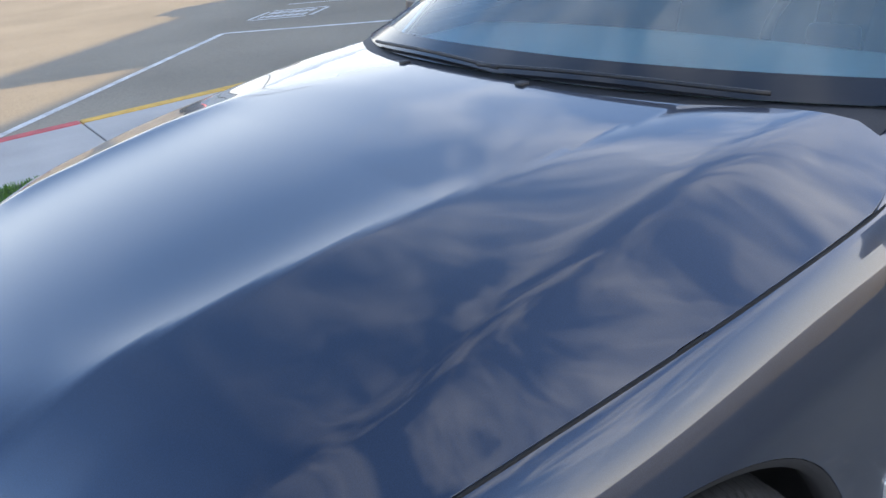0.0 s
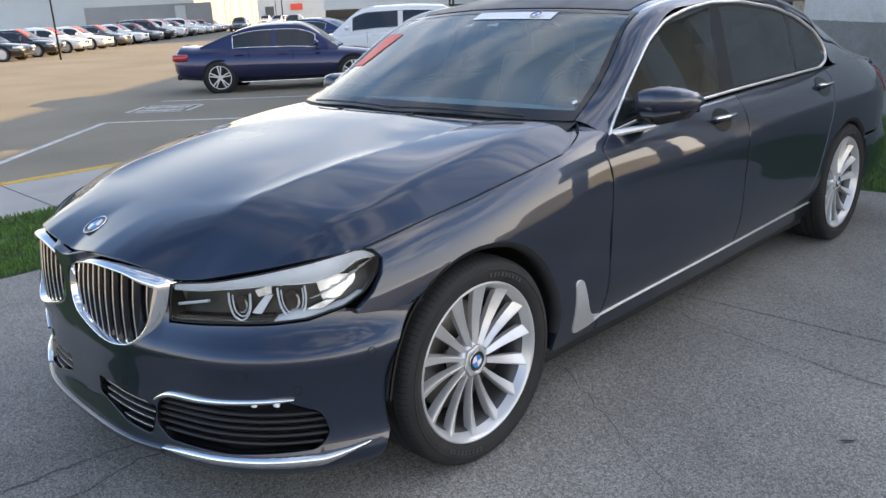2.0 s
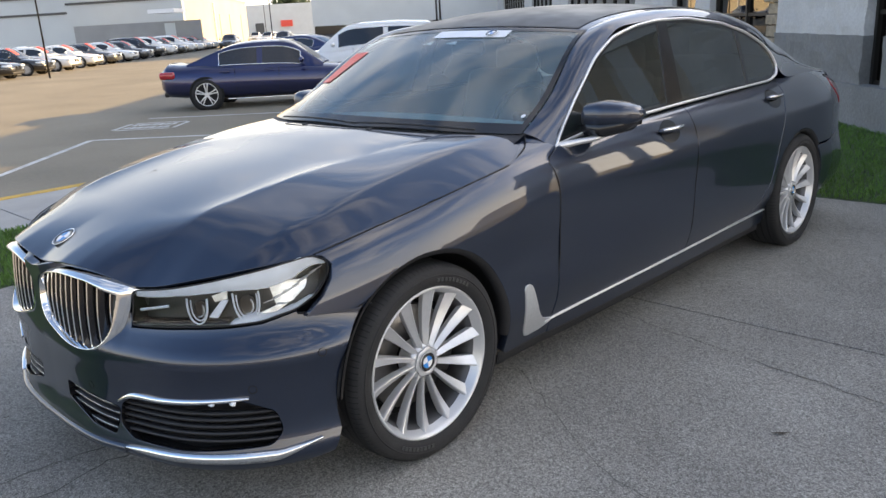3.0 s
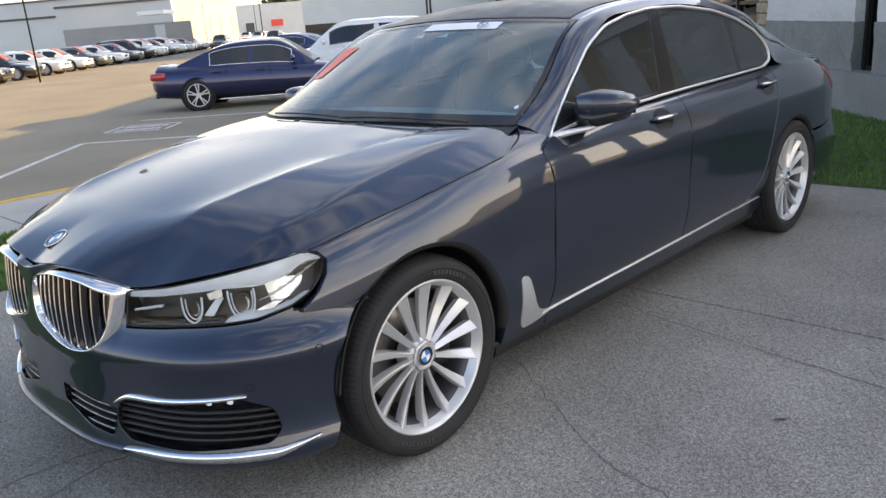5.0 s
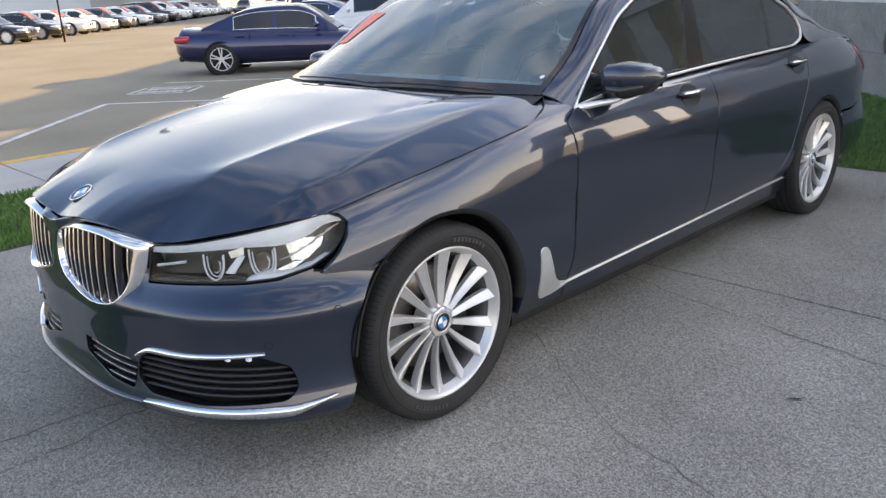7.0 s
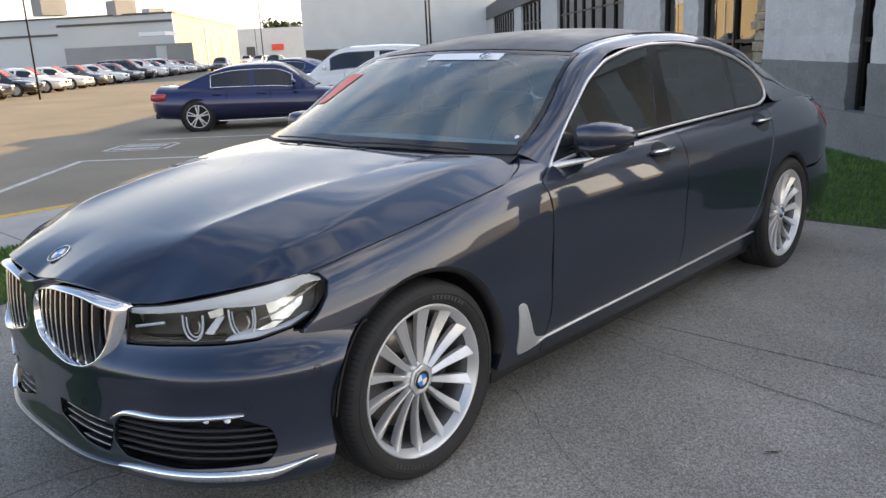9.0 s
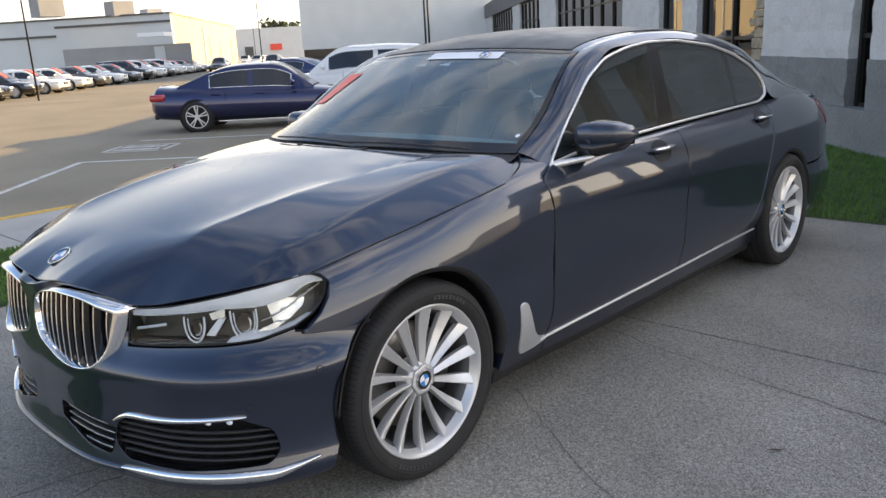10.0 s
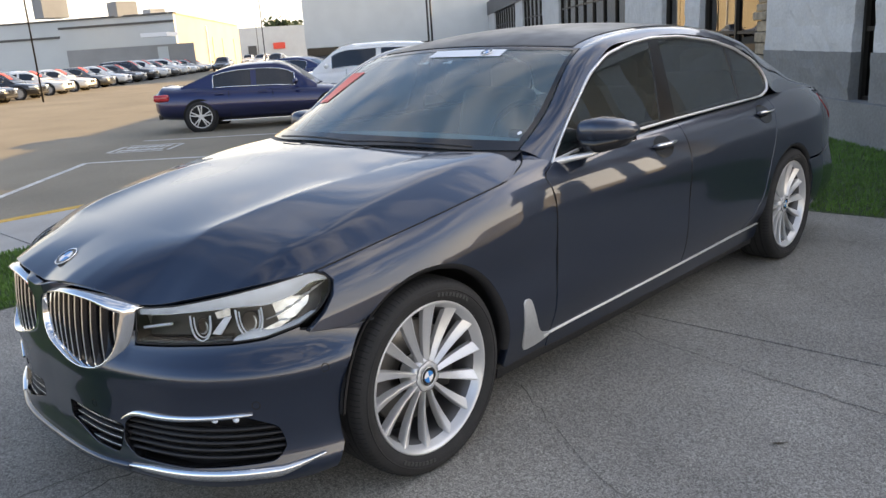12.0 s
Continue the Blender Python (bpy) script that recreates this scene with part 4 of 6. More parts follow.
seam = [(p_near(0.888, -0.46, 0.652), 0.650), (p_near(0.935, -0.38, 0.641), 0.640), (p_near(0.962, -0.30, 0.637), 0.637), (p_near(0.975, -0.235, 0.636), 0.635)]
arch_front = [(p_of_y(y), z) for y, z in arc(*ARCH_F, 130, 189, 14)]
under_lamp = [(u, v - 0.006) for u, v in lamp_pts[8:]][::-1]
right_half = [(p_of_x(x), z) for x, z in ((0.07, 0.776), (0.19, 0.796), (0.28, 0.795), (0.35, 0.786), (0.40, 0.768), (0.435, 0.748), (0.462, 0.733))] + under_lamp + seam + arch_front + [(p_near(0.94, -0.42, 0.20), 0.20), (p_near(0.92, -0.50, 0.19), 0.185), (p_of_x(0.65), 0.175), (p_of_x(0.3), 0.17)]
bumper_loop = [(0, 0.765)] + right_half + [(0, 0.17)] + flip_loop(right_half)
kidney_hole = inset(np.array([(p_of_x(x), z) for x, z in kidney_loop]), 0.012)
SENSORS = [(p_near(0.95, -0.43, 0.535), 0.535), (p_near(0.858, -0.63, 0.450), 0.450), (0.30, 0.405)]
panel("front_bumper", bumper, bumper_loop, PAINT, saloon, holes=[kidney_hole, flip_loop(kidney_hole), intake_loop, flip_loop(intake_loop), mouth_loop, flip_loop(mouth_loop)], step=0.022, gap=GAP, flange=0.03)
panel("bumper_backing", bumper, [(-1.27, 0.16), (1.27, 0.16), (1.27, 0.60), (1.05, 0.74), (0, 0.72), (-1.05, 0.74), (-1.27, 0.60)], DARK, saloon, step=0.05, lift=-0.075, flange=0)


for mirrored in (False, True):
    line = bumper(np.array([u for u, v in seam]), np.array([v + 0.003 for u, v in seam])) - (0.001, 0, 0)
    tube("shut_line", curve3(line, 20), 0.0032, DARK, saloon, "dark seam between bumper and fender", sides=6, mirror=mirrored)
    for u, z in SENSORS:
        q = bumper(np.array([u]), np.array([z]))[0]
        ring = [bumper(np.array([u + 0.0125 * math.cos(a)]), np.array([z + 0.0125 * math.sin(a)]))[0] for a in np.linspace(0, 2 * math.pi, 20, endpoint=False)]
        tube("parking_sensor", ring, 0.0014, DARK, saloon, "flush round parking sensor", sides=5, closed=True, mirror=mirrored)


# ---- kidney grilles ----
kidney_plan = nat([-0.48, -0.46, -0.42, -0.36, -0.3, -0.2, -0.1, 0, 0.1, 0.2, 0.3, 0.36, 0.42, 0.46, 0.48], [-0.772, -0.790, -0.828, -0.862, -0.880, -0.890, -0.890, -0.888, -0.890, -0.890, -0.880, -0.862, -0.828, -0.790, -0.772])


def kidney_face(x, z):
    x, z = np.broadcast_arrays(np.asarray(x, float), np.asarray(z, float))
    return np.stack([x, kidney_plan(x) + 0.10 * (z - 0.64), z], -1)


for sg in (1, -1):
    grille = new("kidney_grille")
    grille.parent = saloon
    grille["label"] = "chrome-framed kidney grille with vertical slats"
    outer, inner = smooth_loop(kidney_xz, 90), inset(smooth_loop(kidney_xz, 90), 0.0125)
    wide = np.interp(outer[:, 0], [0.36, 0.45], [1.0, 1.9])[:, None]
    inner = outer + (inner - outer) * wide
    back = kidney_face(outer[:, 0], outer[:, 1]) + (0, 0.075, 0)
    a, b = kidney_face(outer[:, 0], outer[:, 1]), kidney_face(inner[:, 0], inner[:, 1])
    rows = [back, a + (0, 0.010, 0), a * 0.9 + b * 0.1 + (0, 0.0, 0), (a + b) / 2 + (0, -0.010, 0), a * 0.15 + b * 0.85 + (0, -0.015, 0), b + (0, -0.012, 0), b + (0, 0.045, 0)]
    loft("frame", rows, CHROME, grille, "polished chrome surround", closed=True, mirror=sg < 0, flip=True)
    lo, hi = inner[:, 0].min(), inner[:, 0].max()
    for k in range(10):
        x = lo + (hi - lo) * (k + 0.75) / 10.4
        hit = []
        for i in range(len(inner)):
            (x0, z0), (x1, z1) = inner[i - 1], inner[i]
            if (x0 > x) != (x1 > x):
                hit.append(z0 + (z1 - z0) * (x - x0) / (x1 - x0))
        if len(hit) < 2:
            continue
        zs = np.linspace(min(hit), max(hit), 12)
        q = kidney_face(np.full(12, x) + 0.0 * zs, zs)
        bow = 0.006 * np.sin(np.linspace(0, math.pi, 12))
        front = q + np.stack([0 * zs, 0.008 - bow, 0 * zs], 1)
        rows = [front + (-0.0055, 0.034, 0), front + (-0.004, 0.003, 0), front + (-0.0015, 0, 0), front + (0.0015, 0, 0), front + (0.004, 0.003, 0), front + (0.0055, 0.034, 0)]
        loft("slat", [r for r in rows], GLOSS_BLACK, grille, mirror=sg < 0)
        rows = [front + (-0.0026, 0.002, 0), front + (-0.001, -0.002, 0), front + (0.001, -0.002, 0), front + (0.0026, 0.002, 0)]
        loft("slat_trim", rows, CHROME, grille, "thin chrome edge of the slat", mirror=sg < 0)
    panel("backing", kidney_face, inset(outer, 0.004), DARK, grille, step=0.04, lift=-0.055, flange=0, mirror=sg < 0)

# ---- headlamps ----


def along_bumper(pts, lift, count=24):
    """A smooth line on the bumper's surface through (x, y, z) places, lifted off it."""
    uv = curve3([(p_near(x, y, z), z) for x, y, z in pts], count)
    return bumper_lift(uv, lift)


def bumper_lift(uv, lift):
    uv = np.array(uv)
    e = 1e-3
    q = bumper(uv[:, 0], uv[:, 1])
    n = np.cross(bumper(uv[:, 0] + e, uv[:, 1]) - q, bumper(uv[:, 0], uv[:, 1] + e) - q)
    n /= np.linalg.norm(n, axis=1)[:, None]
    return q + n * np.sign(n[:, 1:2]) * -lift


HOUSING = material("lamp_housing", (0.030, 0.032, 0.030), rough=0.35, vary=0.15, spec=0.4)
# pale blue puts the blade's reflection of the sky into the colour
LAMP_BRIGHT = material("sky_tinted_lamp_trim", (0.78, 0.83, 0.90), rough=0.28, vary=0.05, scale=30.0)
REFLECTOR = material("lamp_reflector", (0.62, 0.65, 0.68), rough=0.22, metal=0.8, vary=0.25, scale=45.0)
for mirrored in (False, True):
    lamp = new("headlamp")
    lamp.parent = saloon
    lamp["label"] = "clear angular headlamp with double light rings"
    kw = dict(mirror=mirrored)
    panel("lens", bumper, lamp_loop, LENS, lamp, step=0.022, gap=0.002, flange=0.01, **kw).visible_shadow = False
    panel("housing", bumper, inset(lamp_loop, 0.003), HOUSING, lamp, step=0.03, lift=-0.055, flange=0, **kw)
    wall = inset(np.array(lamp_loop), 0.003)
    loft("rim", [bumper_lift(wall, -0.002), bumper_lift(wall, -0.057)], HOUSING, lamp, closed=True, flip=True, **kw)
    # bright blade under the upper edge
    up = curve3([(u, v) for u, v in lamp_pts[:6]], 40)
    thick = np.interp(np.linspace(0, 1, 40), [0, 0.25, 0.5, 0.68, 0.82, 0.93, 1], [0.020, 0.024, 0.038, 0.054, 0.050, 0.026, 0.008])
    rows = [bumper_lift(up - np.stack([0 * thick, 0.001 + 0 * thick], 1), -0.004), bumper_lift(up - np.stack([0 * thick, thick], 1), -0.008), bumper_lift(up - np.stack([0 * thick, thick + 0.004], 1), -0.03)]
    loft("light_blade", rows, LAMP_BRIGHT, lamp, "silver upper blade with sky reflection in its colour", **kw)
    tube("blade_edge", bumper_lift(up - np.stack([0 * thick, thick + 0.001], 1), -0.0065), 0.0016, CHROME, lamp, "bright lower edge of the blade", sides=6, **kw)
    # white light guide along the lower outer edge
    low = curve3([(u, v) for u, v in (lamp_pts[10], lamp_pts[9], lamp_pts[8], lamp_pts[7])], 24)
    thick = np.interp(np.linspace(0, 1, 24), [0, 0.3, 0.7, 1], [0.006, 0.016, 0.013, 0.007])[:, None]
    mid = np.array([(u, v) for u, v in lamp_pts]).mean(0)
    way = (mid - low) / np.linalg.norm(mid - low, axis=1)[:, None]
    loft("light_guide", [bumper_lift(low + way * 0.002, -0.006), bumper_lift(low + way * (0.008 + thick), -0.012), bumper_lift(low + way * (0.012 + thick), -0.04)], LAMP_BRIGHT, lamp, "white lower light guide", **kw)
    for cx, cy, cz, r in ((0.672, -0.668, 0.684, 0.044), (0.790, -0.572, 0.692, 0.052)):
        pc = p_near(cx, cy, cz)
        for grow, deep, thin in ((1.0, -0.014, 0.0032), (0.80, -0.024, 0.0024)):
            bow = [(pc + r * grow * a, cz + r * grow * b) for a, b in ((-0.88, 0.75), (-0.80, 0.0), (-0.42, -0.72), (0.30, -0.92), (0.74, -0.45), (0.84, 0.75))]
            tube("light_ring", bumper_lift(curve3(bow, 22), deep), thin, LAMP_BRIGHT, lamp, "clear U-shaped light ring", sides=6, **kw)
        disc = [(pc + r * 0.56 * math.cos(a), cz - 0.002 + r * 0.56 * math.sin(a)) for a in np.linspace(0, 2 * math.pi, 24, endpoint=False)]
        panel("projector", bumper, disc, GLOSS_BLACK, lamp, step=0.012, lift=-0.032, flange=0.004, **kw)
        # highlight on the dark projector lens, modelled as a bright crescent
        glint = [(pc + r * 0.40 * math.cos(a), cz - 0.004 + r * 0.44 * math.sin(a)) for a in np.linspace(-1.9, 0.9, 12)]
        tube("projector_glint", bumper_lift(glint, -0.029), 0.0028, REFLECTOR, lamp, "bright crescent shaped as the projector's glint", sides=6, **kw)
    # faceted reflectors beside the rings
    for pts, lift in ((((0.845, -0.52, 0.735), (0.868, -0.46, 0.748), (0.882, -0.40, 0.742), (0.880, -0.415, 0.722), (0.866, -0.455, 0.690), (0.846, -0.505, 0.676)), -0.040),
                      (((0.705, -0.645, 0.722), (0.742, -0.612, 0.735), (0.742, -0.612, 0.712), (0.712, -0.64, 0.704)), -0.034),
                      (((0.822, -0.545, 0.664), (0.852, -0.50, 0.684), (0.862, -0.475, 0.682), (0.842, -0.52, 0.656)), -0.022)):
        panel("reflector", bumper, [(p_near(*q), q[2]) for q in pts], REFLECTOR, lamp, step=0.012, lift=lift, flange=0.008, label="bright faceted reflector", **kw)
    # slanted prism between the rings and a shelf under them
    prism = [(p_near(0.722, -0.635, 0.69) + du, z) for du, z in ((-0.034, 0.660), (0.014, 0.706), (0.040, 0.709), (-0.002, 0.658))]
    panel("prism", bumper, prism, LAMP_BRIGHT, lamp, step=0.02, lift=-0.028, flange=0.006, label="slanted clear prism", **kw)
    shelf = curve3([(u, v) for u, v in (lamp_pts[12], lamp_pts[11], lamp_pts[10])], 16)
    loft("shelf", [bumper_lift(shelf + (0, 0.020), -0.05), bumper_lift(shelf + (0, 0.010), -0.012), bumper_lift(shelf + (0, 0.004), -0.012)], GLOSS_BLACK, lamp, **kw)
    for k in range(6):
        u0 = p_near(0.825 + 0.010 * k, -0.50 + 0.03 * k, 0.71)
        seg = [(u0 - 0.035, 0.690 + 0.014 * k), (u0 + 0.02, 0.705 + 0.014 * k)]
        tube("reflector_rib", bumper_lift(curve3(seg + [(u0 + 0.03, 0.709 + 0.014 * k)], 5), -0.036), 0.002, SATIN, lamp, sides=5, **kw)
    tube("inner_strip", along_bumper(((0.485, -0.79, 0.668), (0.53, -0.755, 0.678), (0.585, -0.72, 0.690)), -0.02, 8), 0.005, LAMP_BRIGHT, lamp, sides=5, **kw)
    rim_line = bumper_lift(dense(lamp_loop, 0.02), 0.001)
    tube("lamp_seal", rim_line, 0.0024, BLACK, lamp, sides=5, closed=True, **kw)

# ---- lower intakes, fog trim, chrome lip ----
for mirrored in (False, True):
    kw = dict(mirror=mirrored)
    intake = new("side_intake")
    intake.parent = saloon
    lo = np.array(intake_loop)
    rimp = bumper_lift(lo, 0.0)
    loft("duct", [rimp, bumper_lift(lo, -0.06)], GLOSS_BLACK, intake, closed=True, flip=True, **kw)
    for k in range(5):
        z = 0.283 + 0.021 * k
        us = []
        for i in range(len(lo)):
            (u0, z0), (u1, z1) = lo[i - 1], lo[i]
            if (z0 > z) != (z1 > z):
                us.append(u0 + (u1 - u0) * (z - z0) / (z1 - z0))
        line = [(u, z) for u in np.linspace(min(us), max(us), 16)]
        loft("louvre", [bumper_lift(line, -0.045), bumper_lift([(u, w + 0.004) for u, w in line], -0.014), bumper_lift([(u, w - 0.003) for u, w in line], -0.014), bumper_lift([(u, w - 0.008) for u, w in line], -0.045)], BLACK, intake, **kw)
    top = curve3([(p_of_x(0.432), 0.378), (p_of_x(0.475), 0.400), (p_of_x(0.56), 0.408), (p_of_x(0.70), 0.414), (p_of_x(0.842), 0.424)], 26)
    w = np.interp(np.linspace(0, 1, 26), [0, 0.15, 0.9, 1], [0.004, 0.010, 0.007, 0.003])
    dz = np.stack([0 * w, w], 1)
    loft("fog_trim", [bumper_lift(top - dz, -0.01), bumper_lift(top - dz, 0.006), bumper_lift(top, 0.010), bumper_lift(top + dz, 0.006), bumper_lift(top + dz, -0.004)], CHROME, intake, "slim chrome trim over the fog lamp", **kw)
    for x, z in ((0.755, 0.408), (0.805, 0.408)):
        q = bumper_lift([(p_of_x(x), z)], -0.004)[0]
        bm = bmesh.new()
        bmesh.ops.create_icosphere(bm, subdivisions=2, radius=0.011, matrix=Matrix.Translation(Vector(q * ((-1, 1, 1) if mirrored else (1, 1, 1)))) @ Matrix.Diagonal((1.3, 0.8, 0.8, 1)))
        part("fog_led", bm, LAMP_BRIGHT, intake, "small clear fog light")
    tipz = np.interp(np.linspace(0, 1, 30), [0, 0.8, 1], [0.232, 0.236, 0.262])
    u = np.linspace(p_of_x(0.46), p_near(0.95, -0.462, 0.26), 30)
    h = np.interp(np.linspace(0, 1, 30), [0, 0.15, 0.75, 1], [0.003, 0.013, 0.017, 0.003])
    line = np.stack([u, tipz], 1)
    up2 = np.stack([0 * h, h], 1)
    loft("lip_trim", [bumper_lift(line - up2, -0.01), bumper_lift(line - up2, 0.006), bumper_lift(line, 0.013), bumper_lift(line + up2, 0.008), bumper_lift(line + up2, -0.006)], CHROME, saloon, "polished chrome strip along the lower lip", **kw)
for side in (1, -1):
    duct = new("centre_intake")
    duct.parent = saloon
    lo = np.array(mouth_loop)
    loft("duct", [bumper_lift(lo, 0.0), bumper_lift(lo, -0.06)], GLOSS_BLACK, duct, closed=True, flip=True, mirror=side < 0)
    for k in range(4):
        z = 0.275 + 0.024 * k
        line = np.array([(u, z + 0.012 * (0.28 - u) / 0.28 + 0.004) for u in np.linspace(0.142, p_of_x(0.412), 14)])
        loft("louvre", [bumper_lift(line, -0.05), bumper_lift(line + (0, 0.004), -0.012), bumper_lift(line - (0, 0.003), -0.012), bumper_lift(line - (0, 0.008), -0.05)], BLACK, duct, mirror=side < 0)
        loft("louvre_edge", [bumper_lift(line + (0, 0.004), -0.0125), bumper_lift(line + (0, 0.003), -0.0115), bumper_lift(line + (0, 0.0022), -0.0118)], SATIN, duct, "thin bright louvre edge", mirror=side < 0)
lip = np.array([(u, 0.214 + 0.010 * abs(u) / 0.46) for u in np.linspace(-p_of_x(0.455), p_of_x(0.455), 40)])
loft("centre_lip", [bumper_lift(lip + (0, 0.012), -0.004), bumper_lift(lip + (0, 0.009), 0.010), bumper_lift(lip - (0, 0.008), 0.012), bumper_lift(lip - (0, 0.014), 0.0)], PAINT, saloon, "painted lower lip between the chrome strips")


# ---- greenhouse ----
def cabin(y, z):
    y, z = np.broadcast_arrays(np.asarray(y, float), np.asarray(z, float))
    return np.stack([0.853 + MIDDLE - 0.26 * (z - 1.0) - 0.06 * (z - 1.0) ** 2, y, z], -1)


DLO = [(0.795, 0.965), (0.877, 1.037), (0.972, 1.117), (1.094, 1.206), (1.22, 1.296), (1.391, 1.372), (1.605, 1.412), (1.823, 1.430), (2.11, 1.427), (2.476, 1.388), (2.731, 1.330), (2.921, 1.256), (3.017, 1.184), (3.052, 1.115), (3.032, 1.066), (2.931, 1.035),
       (2.42, 1.028), (1.902, 1.020), (1.515, 1.011), (1.1, 0.998)]
dlo_dense = rounded(DLO, 0.05, 3)
for mirrored in (False, True):
    kw = dict(mirror=mirrored)
    ring = dense(dlo_dense, 0.03)
    ins = inset(ring, 0.013)
    q0, q1 = cabin(ring[:, 0], ring[:, 1]), cabin(ins[:, 0], ins[:, 1])
    out = np.array((0.96, 0, 0.25))
    loft("window_chrome", [q0 - out * 0.006, q0 + out * 0.006, (q0 + q1) / 2 + out * 0.010, q1 + out * 0.006, q1 - out * 0.01], SATIN, saloon, "bright trim round the side windows", closed=True, **kw)
    front = [(0.845, 0.99), (0.905, 1.042), (0.995, 1.115), (1.11, 1.195), (1.235, 1.278), (1.40, 1.352), (1.61, 1.393), (1.814, 1.410), (1.79, 1.30), (1.76, 1.15), (1.737, 1.034), (1.515, 1.030), (1.1, 1.016)]
    rear = [(1.896, 1.411), (2.11, 1.408), (2.47, 1.369), (2.60, 1.343), (2.615, 1.20), (2.622, 1.049), (2.42, 1.046), (1.88, 1.038), (1.885, 1.20)]
    small = [(2.638, 1.333), (2.725, 1.312), (2.905, 1.242), (2.998, 1.175), (3.03, 1.115), (3.012, 1.082), (2.92, 1.054), (2.645, 1.050), (2.642, 1.20)]
    for name, loop in (("front_window", front), ("rear_window", rear), ("quarter_window", small)):
        panel(name, cabin, loop, TINT, saloon, step=0.06, flange=0, lift=-0.004, label="dark tinted side glass", **kw).visible_shadow = False
    panel("window_frame", cabin, inset(ring, 0.01), GLOSS_BLACK, saloon, holes=[inset(np.array(l), 0.004) for l in (front, rear, small)], step=0.06, flange=0.006, lift=-0.001, label="gloss black window pillars", **kw)


def rim_of(y, z):
    return float(cabin(y, z)[0]) + 0.004, y, z


LOWER = [rim_of(0.785, 0.963), rim_of(0.966, 1.120), rim_of(1.10, 1.216), rim_of(1.385, 1.377), rim_of(1.62, 1.418), rim_of(2.05, 1.434), rim_of(2.5, 1.388), rim_of(2.74, 1.332), rim_of(2.935, 1.258), (0.878, 3.062, 1.105), (0.876, 3.27, 1.032), (0.848, 3.72, 1.024), (0.81, 4.02, 1.00)]
UPPER = [(0.79, 0.70, 1.035), (0.745, 0.935, 1.152), (0.692, 1.13, 1.285), (0.645, 1.355, 1.400), (0.620, 1.7, 1.456), (0.605, 2.1, 1.472), (0.602, 2.6, 1.452), (0.602, 2.95, 1.395), (0.61, 3.17, 1.335), (0.63, 3.42, 1.24), (0.66, 3.62, 1.15), (0.69, 3.80, 1.07), (0.72, 4.02, 1.02)]
UPPER = [(x + MIDDLE, y, z) for x, y, z in UPPER]
for mirrored in (False, True):
    # both edges share the key points, so they are sampled piece by piece
    k = np.arange(len(LOWER))
    t = np.linspace(0, len(LOWER) - 1, 110)
    lo3 = np.stack([nat(k, [p[i] for p in LOWER])(t) for i in range(3)], 1)
    up3 = np.stack([nat(k, [p[i] for p in UPPER])(t) for i in range(3)], 1)
    rows = []
    for w in np.linspace(0, 1, 9):
        m = lo3 * (1 - w) + up3 * w
        bulge = 0.024 * math.sin(math.pi * w)
        rows.append(m + np.array((0.6, 0, 0.8)) * bulge * np.interp(t, [0, 2, 9, 12], [0.5, 0.8, 0.8, 0.3])[:, None])
    loft("roof_rail", rows, PAINT, saloon, "body-coloured roof pillar and rail", mirror=mirrored, flip=False)

kk = np.arange(len(UPPER))
edge = lambda i, t: nat(kk, [p[i] for p in UPPER])(t)


def roof_row(t, n=33):
    q = np.linspace(-1, 1, n)
    ex, ey, ez = (float(edge(i, t)) for i in range(3))
    bow = np.interp(t, [3, 4.2, 7, 8.0, 10.5], [0.115, 0.03, 0.0, -0.10, -0.16])
    crown = np.interp(t, [3, 3.5, 4.0, 4.6, 7, 8, 12], [0.030, 0.047, 0.051, 0.050, 0.05, 0.045, 0.03])
    return np.stack([ex * q, ey - bow * (1 - q**2), ez + crown * (1 - q**2)], 1)


loft("roof", [roof_row(t) for t in np.linspace(3, 8.2, 30)], PAINT, saloon, "dark painted roof")
ROOF_GLASS = material("dusty_black_roof_glass", (0.016, 0.015, 0.015), rough=0.34, spec=0.30, vary=0.2, scale=3.0, rough_vary=0.06)
for t0, t1 in ((3.05, 5.55), (5.60, 7.9)):
    loft("roof_glass", [roof_row(t)[1:-1] + (0, 0, 0.003) for t in np.linspace(t0, t1, 16)], ROOF_GLASS, saloon, "black glass roof panel")
loft("rear_screen", [roof_row(t) for t in np.linspace(8.22, 10.9, 14)], TINT, saloon, "dark sloping rear window")
loft("boot_lid", [roof_row(t) for t in np.linspace(10.92, 12.0, 10)] + [np.stack([0.75 * np.linspace(-1, 1, 33), np.full(33, 4.20) - 0.05 * np.linspace(-1, 1, 33) ** 2, np.full(33, 0.985)], 1), np.stack([0.75 * np.linspace(-1, 1, 33), np.full(33, 4.28) - 0.08 * np.linspace(-1, 1, 33) ** 2, np.full(33, 0.80)], 1)], PAINT, saloon)


